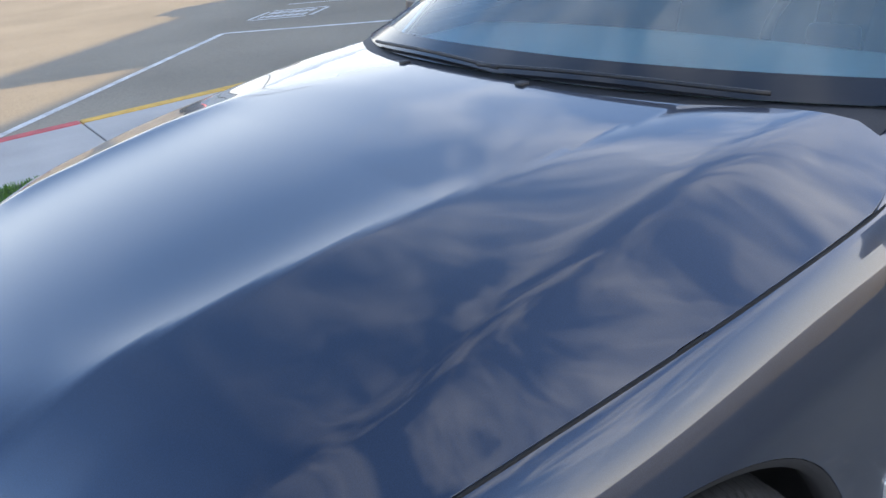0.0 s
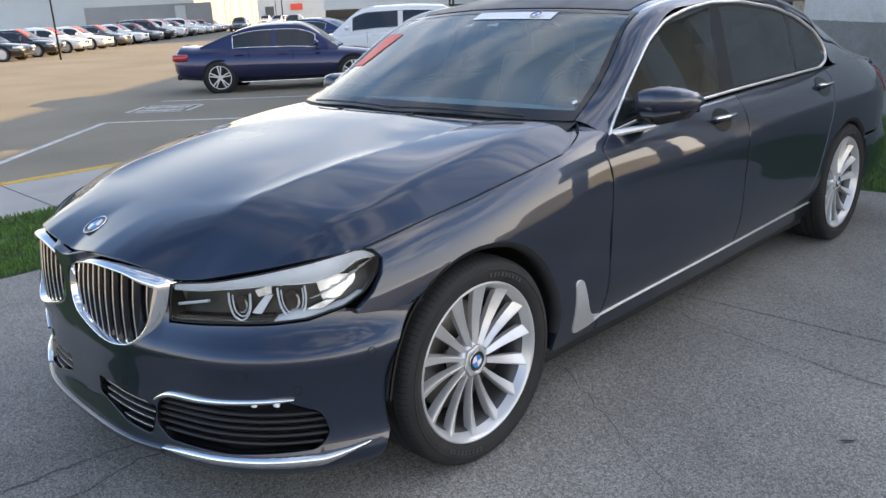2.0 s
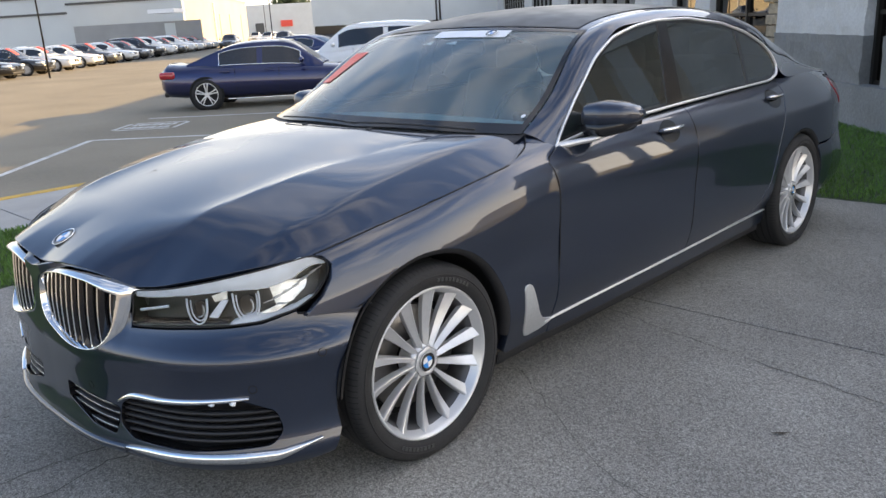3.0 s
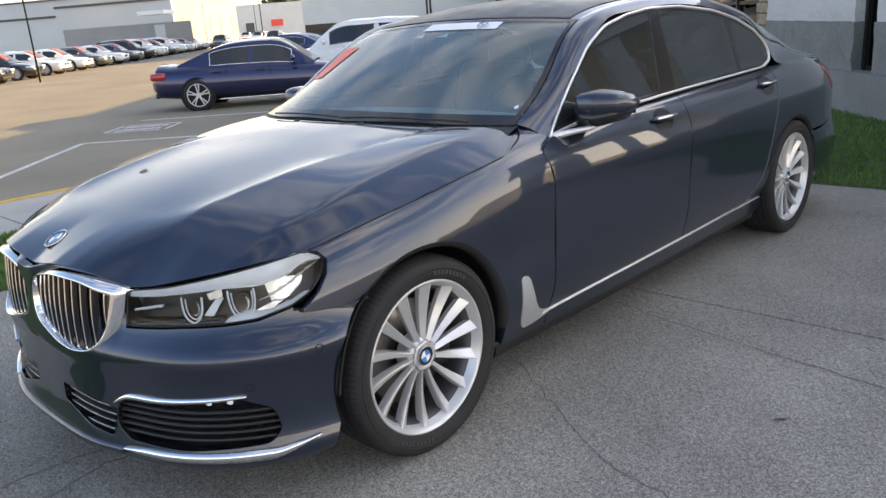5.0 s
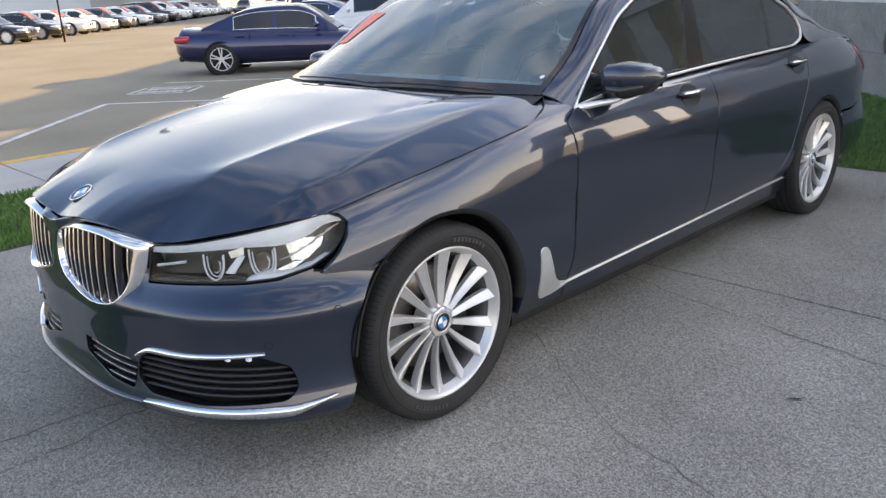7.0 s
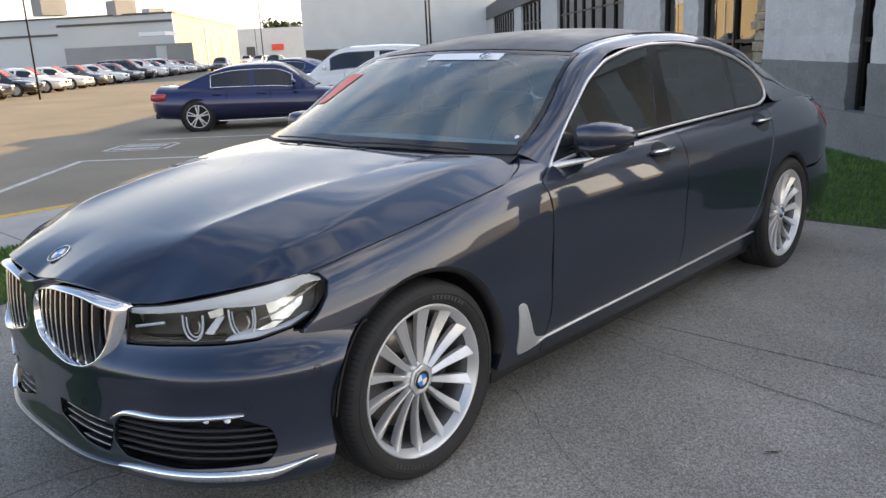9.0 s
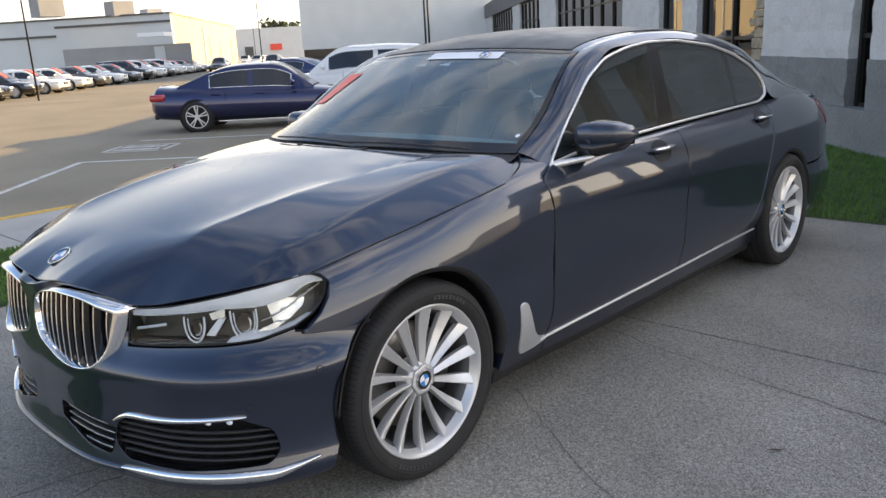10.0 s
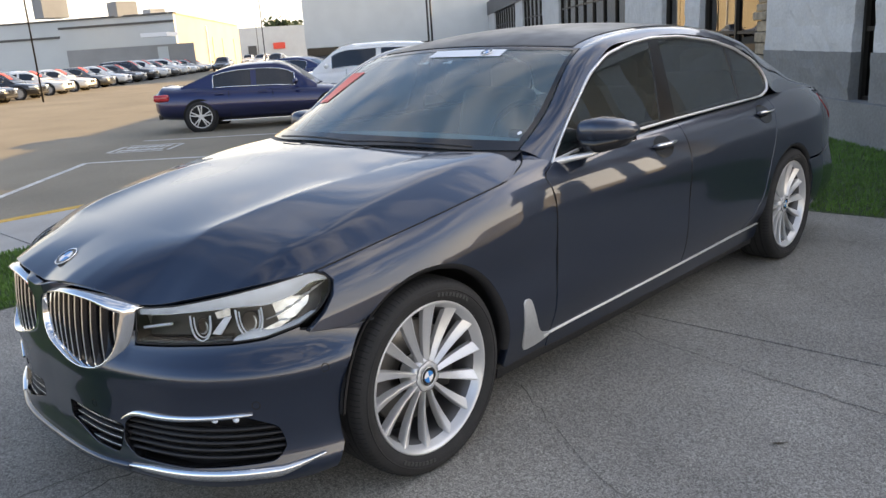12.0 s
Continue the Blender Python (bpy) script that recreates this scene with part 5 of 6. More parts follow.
def screen_row(w, n=37, q0=-1.0, q1=1.0):
    q = np.linspace(q0, q1, n)
    fy, fz = screen_foot(SCREEN_HALF * q)
    foot = np.stack([SCREEN_HALF * q, fy, fz], 1)
    top = roof_row(3.0, 401)
    top = np.stack([np.interp(q, np.linspace(-1, 1, 401), top[:, i]) for i in range(3)], 1)
    m = foot * (1 - w) + top * w
    # the sides keep to the pillars' curve
    a, b = np.array([float(edge(i, 0)) for i in range(3)]), np.array([float(edge(i, 3)) for i in range(3)])
    off = np.array([float(edge(i, 3 * w)) for i in range(3)]) - (a * (1 - w) + b * w)
    pull = np.stack([np.sign(q) * np.abs(q) ** 3 * off[0], np.abs(q) ** 3 * off[1], np.abs(q) ** 3 * off[2]], 1)
    return m + pull + np.array((0, -0.35, 0.9)) * (0.014 * math.sin(math.pi * w) * (1 - q**2))[:, None]


loft("windshield", [screen_row(w) for w in np.linspace(0.0, 1, 26)], SCREEN, saloon, "raked windshield with a faint blue-green tint").visible_shadow = False
frit = [screen_row(w) + (0, -0.001, 0.0015) for w in np.linspace(0.0, 0.085, 4)]
loft("windshield_frit", frit, GLOSS_BLACK, saloon, "black band at the foot of the windshield")
loft("windshield_frit", [screen_row(w) + (0, -0.001, 0.0015) for w in np.linspace(0.965, 1, 3)], GLOSS_BLACK, saloon)
for q0, q1 in ((-1.0, -0.975), (0.975, 1.0)):
    loft("windshield_frit", [screen_row(w, 3, q0, q1) + (0, -0.002, 0.003) for w in np.linspace(0.0, 1, 26)], GLOSS_BLACK, saloon, "black edge of the windshield")
cowl = [np.stack([(SCREEN_HALF + 0.01) * q, screen_foot(SCREEN_HALF * q)[0] + d, screen_foot(SCREEN_HALF * q)[1] + h], 1) for q in [np.linspace(-1, 1, 37)] for d, h in ((-0.06, -0.03), (0.0, -0.004), (0.05, 0.0))]
loft("cowl", cowl, BLACK, saloon, "black cowl panel under the wipers")

for sg in (1, -1):
    rows = [[(0.765, 0.63, 1.006), (0.83, 0.62, 0.984), (0.885, 0.63, 0.942)], [(0.775, 0.70, 1.026), (0.83, 0.72, 1.002), (0.884, 0.755, 0.950)], [(0.772, 0.78, 1.070), (0.82, 0.80, 1.032), (0.858, 0.82, 0.985)]]
    loft("pillar_foot", [curve3(np.array(r) + (MIDDLE, 0, 0), 8) for r in rows], PAINT, saloon, "", mirror=sg < 0)
    line = [(float(RAIL_X[1](y)), y, float(RAIL_Z[1](y)) - 0.0015) for y in np.linspace(-0.375, 0.46, 24)]
    line += [(0.930, 0.53, 0.958), (0.912, 0.59, 0.978), (0.886, 0.655, 1.000), (0.850, 0.697, 1.022)]
    tube("shut_line", curve3(line, 60), 0.0030, DARK, saloon, "dark gap between hood and fender", sides=6, mirror=sg < 0)
    for ya, za in ((np.array([0.709, 0.725, 0.739, 0.741, 0.730, 0.711, 0.727]), np.array([0.29, 0.50, 0.70, 0.82, 0.88, 0.925, 0.944])), (np.array([1.8415, 1.8515, 1.8635, 1.8675, 1.8735, 1.882]), np.array([0.30, 0.40, 0.60, 0.80, 0.95, 1.012]))):
        tube("shut_line", curve3(on_flank(ya, za, -0.0015), 40), 0.0028, DARK, saloon, "", sides=6, mirror=sg < 0)


# ---- wheels ----
def roundel(parent, r, m, name="roundel"):
    """A round badge: black rim, blue and white quarters, plain."""
    ob = new(name)
    ob.parent = parent
    ob.matrix_local = m
    ob["label"] = "round badge with blue and white quarters"
    rim = lathe("rim", [(0.0, r), (0.0025, r), (0.004, r * 0.96), (0.0035, r * 0.62), (0.0, r * 0.60)], GLOSS_BLACK, ob, steps=40, axis="z")
    lathe("ring", [(0.001, r * 1.0), (0.0045, r * 1.03), (0.0048, r * 0.98), (0.002, r * 0.95)], CHROME, ob, "thin chrome ring", steps=40, axis="z")
    for k in range(4):
        n = 10
        pts = [(0, 0, 0.0042)] + [(r * 0.64 * math.cos(math.pi / 2 * (k + i / n)), r * 0.64 * math.sin(math.pi / 2 * (k + i / n)), 0.0036) for i in range(n + 1)]
        link_mesh("quarter", pts, [list(range(n + 2))], BLUE_ENAMEL if k % 2 else WHITE_ENAMEL, ob, "", False)
    return ob


# darker than the rim's alloy, to paint the shade between the spokes
BARREL = material("shade_darkened_barrel", (0.11, 0.11, 0.115), rough=0.5, metal=0.6, vary=0.15, scale=9.0)
LETTER_RUBBER = material("raised_rubber", (0.032, 0.032, 0.033), rough=0.65, fine=0.1)


def make_wheel():
    """A road wheel about x, its face towards +x, hub at the origin."""
    w = new("wheel")
    w["label"] = "silver multi-spoke alloy wheel with black tyre"
    prof = [(-0.095, 0.258), (-0.112, 0.275), (-0.121, 0.305), (-0.117, 0.333), (-0.103, 0.346), (-0.085, 0.350), (-0.05, 0.3525), (0.0, 0.353), (0.05, 0.3525), (0.085, 0.350), (0.103, 0.346), (0.117, 0.333), (0.1225, 0.305), (0.117, 0.288), (0.110, 0.277), (0.102, 0.270)]
    tyre = lathe("tyre", [(u - 0.099, r) for u, r in prof], RUBBER, w, "black road tyre", steps=96)
    lathe("tyre_rib", [(0.019, 0.312), (0.0245, 0.313), (0.0245, 0.317), (0.019, 0.318)], RUBBER, tyre, steps=72)
    for u in (-0.062, -0.022, 0.022, 0.062):
        lathe("tread_groove", [(u - 0.099 - 0.005, 0.3534), (u - 0.099, 0.3538), (u - 0.099 + 0.005, 0.3534)], DARK, tyre, steps=72)
    # shoulder sipes
    V, F = [], []
    for k in range(110):
        a = 2 * math.pi * k / 110
        for sg in (1,):
            for (u, r) in ((0.078, 0.3515), (0.100, 0.3485), (0.114, 0.3385)):
                for d in (-0.0016, 0.0016):
                    V.append((u - 0.099 + 0.001, (r + 0.0012) * math.cos(a) - d * math.sin(a), (r + 0.0012) * math.sin(a) + d * math.cos(a)))
            b = len(V) - 6
            F += [[b, b + 1, b + 3, b + 2], [b + 2, b + 3, b + 5, b + 4]]
    link_mesh("tread_relief", V, F, DARK, tyre, "", False)
    # raised lettering on the sidewall, as plain bars
    for k in list(range(9)) + list(range(26, 35)):
        a = radians(62 + k * 3.6) if k < 20 else radians(62 + 180 + (k - 26) * 3.6)
        bm = cube(0.0215, 0.0250, -0.0068, 0.0068, 0.292, 0.306, 0.001)
        bmesh.ops.rotate(bm, verts=bm.verts, cent=(0, 0, 0), matrix=Matrix.Rotation(a - math.pi / 2, 3, "X"))
        part("sidewall_bar", bm, LETTER_RUBBER, tyre, "", False)
    lathe("barrel", [(-0.19, 0.240), (-0.17, 0.233), (-0.06, 0.231), (-0.038, 0.238), (-0.024, 0.246)], BARREL, w, "silver barrel coloured dark for the shade behind the spokes", steps=96)
    lathe("rim", [(-0.024, 0.246), (-0.014, 0.252), (-0.002, 0.257), (0.006, 0.262), (0.010, 0.2665), (0.011, 0.2705), (0.008, 0.2735), (0.0, 0.274)], ALLOY, w, "silver rim", steps=96)
    n = 14
    rs = np.array([0.046, 0.060, 0.078, 0.105, 0.14, 0.18, 0.215, 0.240, 0.258])
    wid = np.array([0.0080, 0.0086, 0.0095, 0.0110, 0.0134, 0.0162, 0.0188, 0.0206, 0.0218])
    face = np.array([-0.024, -0.023, -0.023, -0.024, -0.023, -0.019, -0.013, -0.008, -0.003])
    # section: a broad flank that climbs to a sharp lip on one side
    section = ((-1.0, -0.034), (-0.93, -0.016), (0.30, -0.003), (0.62, 0.001), (0.84, 0.0), (0.95, -0.008), (1.0, -0.034))
    mesh = None
    for k in range(n):
        if mesh is None:
            rows = [[(f + d * min(1.0, 0.55 + r * 2.2), h * q - 0.010 * ((r - 0.046) / 0.21) ** 2, r) for q, d in section] for r, h, f in zip(rs, wid, face)]
            ob = loft("spoke", rows, ALLOY, w, caps=True, smooth=False)
            mesh = ob.data
        else:
            ob = new("spoke", mesh)
            ob.parent = w
        ob.rotation_euler = (2 * math.pi * k / n, 0, 0)
    lathe("hub", [(-0.09, 0.070), (-0.040, 0.066), (-0.030, 0.060), (-0.026, 0.052)], ALLOY, w, "silver hub", steps=48)
    # lobed cover over the wheel bolts, with a dark seam round it
    steps = 7 * 8
    edge = [0.052 + 0.0028 * math.copysign(abs(math.cos(3.5 * 2 * math.pi * k / steps)) ** 0.5, math.cos(7 * 2 * math.pi * k / steps)) for k in range(steps)]
    def ringed(x, scale, base=0.0):
        return [(x, (base + (r - base) * scale) * math.sin(2 * math.pi * k / steps), (base + (r - base) * scale) * math.cos(2 * math.pi * k / steps)) for k, r in enumerate(edge)]
    cover = loft("hub_cover", [ringed(-0.030, 1.0), ringed(-0.0195, 0.985), ringed(-0.017, 0.90), ringed(-0.0165, 0.5, 0.03), ringed(-0.019, 0.0, 0.035)], ALLOY, w, "lobed silver hub cover", closed=True, flip=True)
    tube("cover_seam", np.array(ringed(-0.0195, 1.01)), 0.0007, DARK, cover, sides=5, closed=True, up=(1, 0, 0))
    tube("valve_stem", [(-0.060, -0.228, -0.045), (-0.040, -0.215, -0.042), (-0.030, -0.206, -0.040)], [0.006, 0.0055, 0.004], SATIN, w, "bright valve stem", sides=8)
    roundel(w, 0.034, Matrix.Translation((-0.0175, 0, 0)) @ Matrix.Rotation(math.pi / 2, 4, "Y") @ Matrix.Rotation(0.3, 4, "Z"), "centre_cap")
    lathe("brake_disc", [(-0.115, 0.06), (-0.105, 0.065), (-0.105, 0.185), (-0.110, 0.188), (-0.13, 0.188), (-0.13, 0.06)], material("brake_iron", (0.20, 0.19, 0.18), rough=0.4, metal=0.9, vary=0.2, scale=18.0), w, steps=64)
    bm = cube(-0.15, -0.08, -0.045, 0.045, -0.20, -0.11, 0.015)
    bmesh.ops.rotate(bm, verts=bm.verts, cent=(0, 0, 0), matrix=Matrix.Rotation(radians(75), 3, "X"))
    part("brake_caliper", bm, BLACK, w)
    lathe("dust_shield", [(-0.16, 0.02), (-0.16, 0.238)], DARK, w, steps=40)
    return w


wheel = make_wheel()
wheel.parent = saloon
wheel.matrix_local = pose(0.920 + MIDDLE, 0, AXLE_Z, -8, 0, 0)
for x, y, turn in ((0.928, WHEELBASE, 0), (-0.920, 0, 180), (-0.928, WHEELBASE, 180)):
    w = copy_thing(wheel, pose(x + math.copysign(MIDDLE, x), y, AXLE_Z, 11, 0, turn))
    w.parent = saloon

# wheel housings and underside
for y0, (cy, cz, r) in ((0, ARCH_F), (WHEELBASE, ARCH_R)):
    for sg in (1, -1):
        pts = arc(cy, cz, r + 0.010, -14, 194, 30)
        loft("wheel_liner", [[(0.95 * sg, y, z) for y, z in pts], [(0.60 * sg, y, z) for y, z in pts]], BLACK, saloon, "black wheel-arch liner", flip=sg < 0)
        lip = [(y, z) for y, z in arc(cy, cz, r - 0.002, 4 if y0 else -4, 176, 44)]
        body_x = np.array([float(on_flank(max(y, -0.28), max(z, 0.28))[0]) for y, z in lip])
        rows = [[(sg * (x - 0.012), y, z) for x, (y, z) in zip(body_x, lip)], [(sg * (x - 0.07), y, z) for x, (y, z) in zip(body_x, lip)]]
        loft("arch_lip", rows, BLACK, saloon, "", flip=sg < 0)
        inner_lip = [(y, z) for y, z in arc(cy, cz, r - 0.016, 4 if y0 else -4, 176, 44)]
        rows = [[(sg * (x - 0.001), y, z) for x, (y, z) in zip(body_x, arc(cy, cz, r + 0.001, 4 if y0 else -4, 176, 44))], [(sg * (x - 0.010), y, z) for x, (y, z) in zip(body_x, inner_lip)], [(sg * (x - 0.04), y, z) for x, (y, z) in zip(body_x, inner_lip)]]
        loft("arch_return", rows, BLACK, saloon, "", flip=sg < 0)
part("underbody", cube(-0.55, 0.55, -0.55, 4.1, 0.16, 0.34, 0.03), DARK, saloon, "", False)
part("engine_bay", cube(-0.52, 0.52, -0.60, 0.55, 0.34, 0.72, 0.05), DARK, saloon, "", False)
part("rear_bulkhead", cube(-0.70, 0.70, 3.3, 4.1, 0.34, 0.95, 0.05), DARK, saloon, "", False)

# flank trim: sill strip, air breather, handles, tail lamps
for mirrored in (False, True):
    sg = -1 if mirrored else 1
    ys = np.linspace(0.66, 2.80, 40)
    zs = 0.284 + 0.020 * (ys - 0.66) / 2.14
    q = on_flank(ys, zs)
    w = np.interp(ys, [0.66, 0.75, 2.7, 2.80], [0.002, 0.005, 0.0045, 0.002])
    z3 = np.stack([0 * w, 0 * w, w], 1)
    o = np.array((1.0, 0, 0))
    loft("sill_strip", [q - z3 - o * 0.01, q - z3 + o * 0.006, q + o * 0.010, q + z3 + o * 0.006, q + z3 - o * 0.01], SATIN, saloon, "slim bright strip along the sill", mirror=mirrored)
    breather = [(0.500, 0.478), (0.512, 0.487), (0.535, 0.484), (0.548, 0.470), (0.575, 0.400), (0.606, 0.340), (0.645, 0.304), (0.70, 0.290), (0.702, 0.276), (0.62, 0.262), (0.53, 0.262), (0.514, 0.30)]
    panel("air_breather", flank, side_loop(rounded(breather, 0.02, 2)), SATIN, saloon, step=0.02, aspect=0.14, lift=0.006, flange=0.008, flip=True, mirror=mirrored, label="satin metal air breather trim behind the wheel")
    for cy, cz in ((1.635, 0.937), (2.825, 0.962)):
        handle = new("door_handle")
        handle.parent = saloon
        handle["label"] = "body-coloured pull handle with a chrome blade over a dark cup"
        cup = [(cy + 0.085 * math.cos(a), cz - 0.014 + 0.050 * math.sin(a)) for a in np.linspace(0, 2 * math.pi, 28, endpoint=False)]
        panel("cup", flank, side_loop(cup), GLOSS_BLACK, handle, step=0.02, aspect=0.14, lift=0.0015, flange=0, flip=True, mirror=mirrored)
        yy = np.linspace(cy - 0.11, cy + 0.11, 14)
        q = on_flank(yy, np.full(14, cz)) + np.stack([0.010 + 0.024 * np.sin(np.linspace(0, math.pi, 14)), 0 * yy, 0 * yy], 1)
        tube("grip", q, np.interp(np.linspace(0, 1, 14), [0, 0.15, 0.85, 1], [0.006, 0.013, 0.013, 0.006]), PAINT, handle, sides=10, mirror=mirrored)
        q2 = q[1:13] + (0.0095, 0, 0.004)
        tube("blade", q2, 0.0065, CHROME, handle, "chrome blade", sides=6, mirror=mirrored)
    tail = [(3.93, 0.93), (3.98, 0.965), (4.15, 0.965), (4.18, 0.80), (4.10, 0.79), (4.02, 0.86)]
    TAIL = material("red_tail_lens", (0.35, 0.02, 0.025), rough=0.1, coat=0.8)
    panel("tail_lamp", flank, side_loop(tail), TAIL, saloon, step=0.03, aspect=0.14, lift=0.004, flange=0.01, flip=True, mirror=mirrored, label="red wrap-round tail lamp")
    # rear end closing sheet
    zz = np.linspace(0.24, 1.0, 14)
    qa = on_flank(np.full(14, 4.16), np.minimum(zz, 0.985))
    rows = []
    for t in np.linspace(0, 1, 8):
        x = qa[:, 0] * (1 - t)
        bulge = 0.17 * (1 - (1 - t) ** 2.4)
        rows.append(np.stack([x, qa[:, 1] + bulge * (1 - 0.25 * (zz - 0.5) ** 2), qa[:, 2]], 1))
    loft("rear_panel", rows, PAINT, saloon, "painted tail panel and bumper", mirror=mirrored, flip=True)

    ys = np.linspace(0.40, 2.84, 30)
    zs = np.interp(ys, [0.40, 0.7, 0.9, 2.84], [0.228, 0.220, 0.213, 0.215])
    q = on_flank(ys, zs)
    rows = [q * (1, 1, 1) + (-0.020, 0, 0.004), np.stack([q[:, 0] - 0.026, ys, q[:, 2] - 0.05], 1), np.stack([q[:, 0] - 0.10, ys, q[:, 2] - 0.062], 1)]
    loft("sill_cover", rows, BLACK, saloon, "black plastic strip under the sill", mirror=mirrored)

# door mirrors
for mirrored in (False, True):
    kw = dict(mirror=mirrored)
    mir = new("door_mirror")
    mir.parent = saloon
    mir["label"] = "dark painted door mirror on a bright stalk"
    rows = []
    for t in np.linspace(0, 1, 15):
        x = 0.912 + 0.228 * t
        up, dn = np.interp(t, [0, 0.12, 0.4, 0.75, 0.93, 1], [1.090, 1.122, 1.134, 1.124, 1.108, 1.086]), np.interp(t, [0, 0.1, 0.5, 0.9, 1], [1.030, 1.026, 1.026, 1.038, 1.060])
        y0 = np.interp(t, [0, 0.15, 0.5, 0.85, 1], [0.985, 0.945, 0.945, 0.995, 1.06])
        y1 = np.interp(t, [0, 0.5, 1], [1.10, 1.125, 1.115])
        ring = []
        for a in np.linspace(0, 2 * math.pi, 20, endpoint=False):
            c, s = math.cos(a), math.sin(a)
            c, s = np.sign(c) * abs(c) ** 0.62, np.sign(s) * abs(s) ** 0.66
            ring.append((x, (y0 + y1) / 2 - (y1 - y0) / 2 * c, (up + dn) / 2 + (up - dn) / 2 * s))
        rows.append(ring)
    loft("cap", rows, PAINT, mir, "dark painted cap", closed=True, caps=True, **kw)
    rows = []
    for t in np.linspace(0, 1, 13):
        x = 0.914 + 0.218 * t
        up = np.interp(t, [0, 0.5, 0.9, 1], [1.060, 1.060, 1.066, 1.076])
        dn = np.interp(t, [0, 0.1, 0.5, 0.85, 1], [1.00, 0.990, 0.988, 1.010, 1.055])
        y0, y1 = np.interp(t, [0, 0.15, 0.5, 0.85, 1], [0.988, 0.949, 0.949, 0.999, 1.062]), np.interp(t, [0, 0.5, 1], [1.10, 1.12, 1.11])
        ring = []
        for a in np.linspace(0, 2 * math.pi, 20, endpoint=False):
            c, s = math.cos(a), math.sin(a)
            c, s = np.sign(c) * abs(c) ** 0.62, np.sign(s) * abs(s) ** 0.66
            ring.append((x, (y0 + y1) / 2 - (y1 - y0) / 2 * c, (up + dn) / 2 + (up - dn) / 2 * s))
        rows.append(ring)
    loft("lower_shell", rows, GLOSS_BLACK, mir, "gloss black lower shell", closed=True, caps=True, **kw)
    tube("stalk", curve3([(0.895, 0.815, 0.968), (0.93, 0.87, 0.974), (0.97, 0.93, 0.982), (1.01, 0.98, 0.992), (1.03, 1.01, 1.005)], 18), np.interp(np.linspace(0, 1, 18), [0, 0.3, 0.8, 1], [0.020, 0.017, 0.014, 0.008]), SATIN, mir, "satin metal stalk", sides=10, squash=0.8, **kw)
    loft("glass", [[(0.935, 1.122, z) for z in (1.01, 1.09)], [(1.12, 1.118, z) for z in (1.03, 1.085)]], CHROME, mir, **kw)

# badge on the bonnet, wipers, nozzles
b0 = bonnet(np.array([0.0]), np.array([-0.778]))[0]
b1 = bonnet(np.array([0.0]), np.array([-0.758]))[0]
slope = math.atan2(b1[2] - b0[2], b1[1] - b0[1])
roundel(saloon, 0.041, Matrix.Translation(Vector(b0) + Vector((0, -0.002, 0.002))) @ Matrix.Rotation(slope, 4, "X"), "hood_badge")
for x0, x1, w0 in ((-0.55, 0.12, 0.055), (0.05, 0.68, 0.06)):
    q = np.linspace(x0 / SCREEN_HALF, x1 / SCREEN_HALF, 14)
    pts = []
    for k, s in enumerate(q):
        pts.append(screen_row(0.012 + 0.03 * math.sin(k / 13 * math.pi) * 0.6, 3, s - 0.001, s + 0.001)[1] + (0, -0.012, 0.010))
    tube("wiper", pts, 0.0045, BLACK, saloon, "black wiper lying along the cowl", sides=6)
for x in (0.225, -0.225):
    q = bonnet(np.array([x]), np.array([screen_foot(x)[0] - 0.036]))[0]
    part("washer_nozzle", cube(q[0] - 0.012, q[0] + 0.012, q[1] - 0.01, q[1] + 0.012, q[2] - 0.005, q[2] + 0.006, 0.003), BLACK, saloon)

# stickers on the glass
rows = [screen_row(w, 25, -0.11, 0.51) + (0, -0.002, 0.003) for w in np.linspace(0.885, 0.968, 4)]
loft("banner", rows, WHITE_PLASTIC, saloon, "white sun strip sticker along the top of the windshield")
rows = [screen_row(w, 5, -1 + 0.02, -1 + 0.26) + (0, -0.002, 0.003) for w in np.linspace(0.40, 0.76, 8)]
loft("sale_sticker", rows, RED_STICKER, saloon, "red sticker along the windshield pillar")
bc = [screen_row(w, 3, 0.375, 0.385)[1] for w in (0.91, 0.95)]
tilt = math.atan2(bc[1][2] - bc[0][2], bc[1][1] - bc[0][1])
roundel(saloon, 0.030, Matrix.Translation(Vector((bc[0] + bc[1]) / 2) + Vector((0, -0.004, 0.004))) @ Matrix.Rotation(tilt, 4, "X"), "banner_roundel")
for q0 in (-0.15, 0.07):
    tri = [screen_row(w, 3, q - 0.001, q + 0.001)[1] + (0, 0.003, -0.002) for w, q in ((0.82, q0), (0.855, q0 + 0.08), (0.81, q0 + 0.10))]
    link_mesh("sensor_bracket", tri, [[0, 1, 2]], WHITE_PLASTIC, saloon, "small pale bracket behind the glass", False)
c = screen_row(0.150, 3, 0.945, 0.965)[1]
lathe("inspection_sticker", [(0.0, 0.0001), (0.0, 0.011)], WHITE_PLASTIC, saloon, "small round white sticker", steps=20, axis="z", at=(0, 0, 0)).matrix_local = Matrix.Translation(Vector(c) + Vector((0, -0.003, 0.004))) @ Matrix.Rotation(radians(33), 4, "X")

# ---- cabin ----
dash = [np.stack([0.77 * q, y + 0.06 * q**2, z - 0.03 * q**2], 1) for q in [np.linspace(-1, 1, 25)] for y, z in ((0.52, 1.03), (0.75, 1.035), (1.0, 1.04), (1.12, 1.02), (1.18, 0.93), (1.20, 0.70))]
loft("dashboard", dash, DASH, saloon, "dashboard with a teal glow put into its colour")
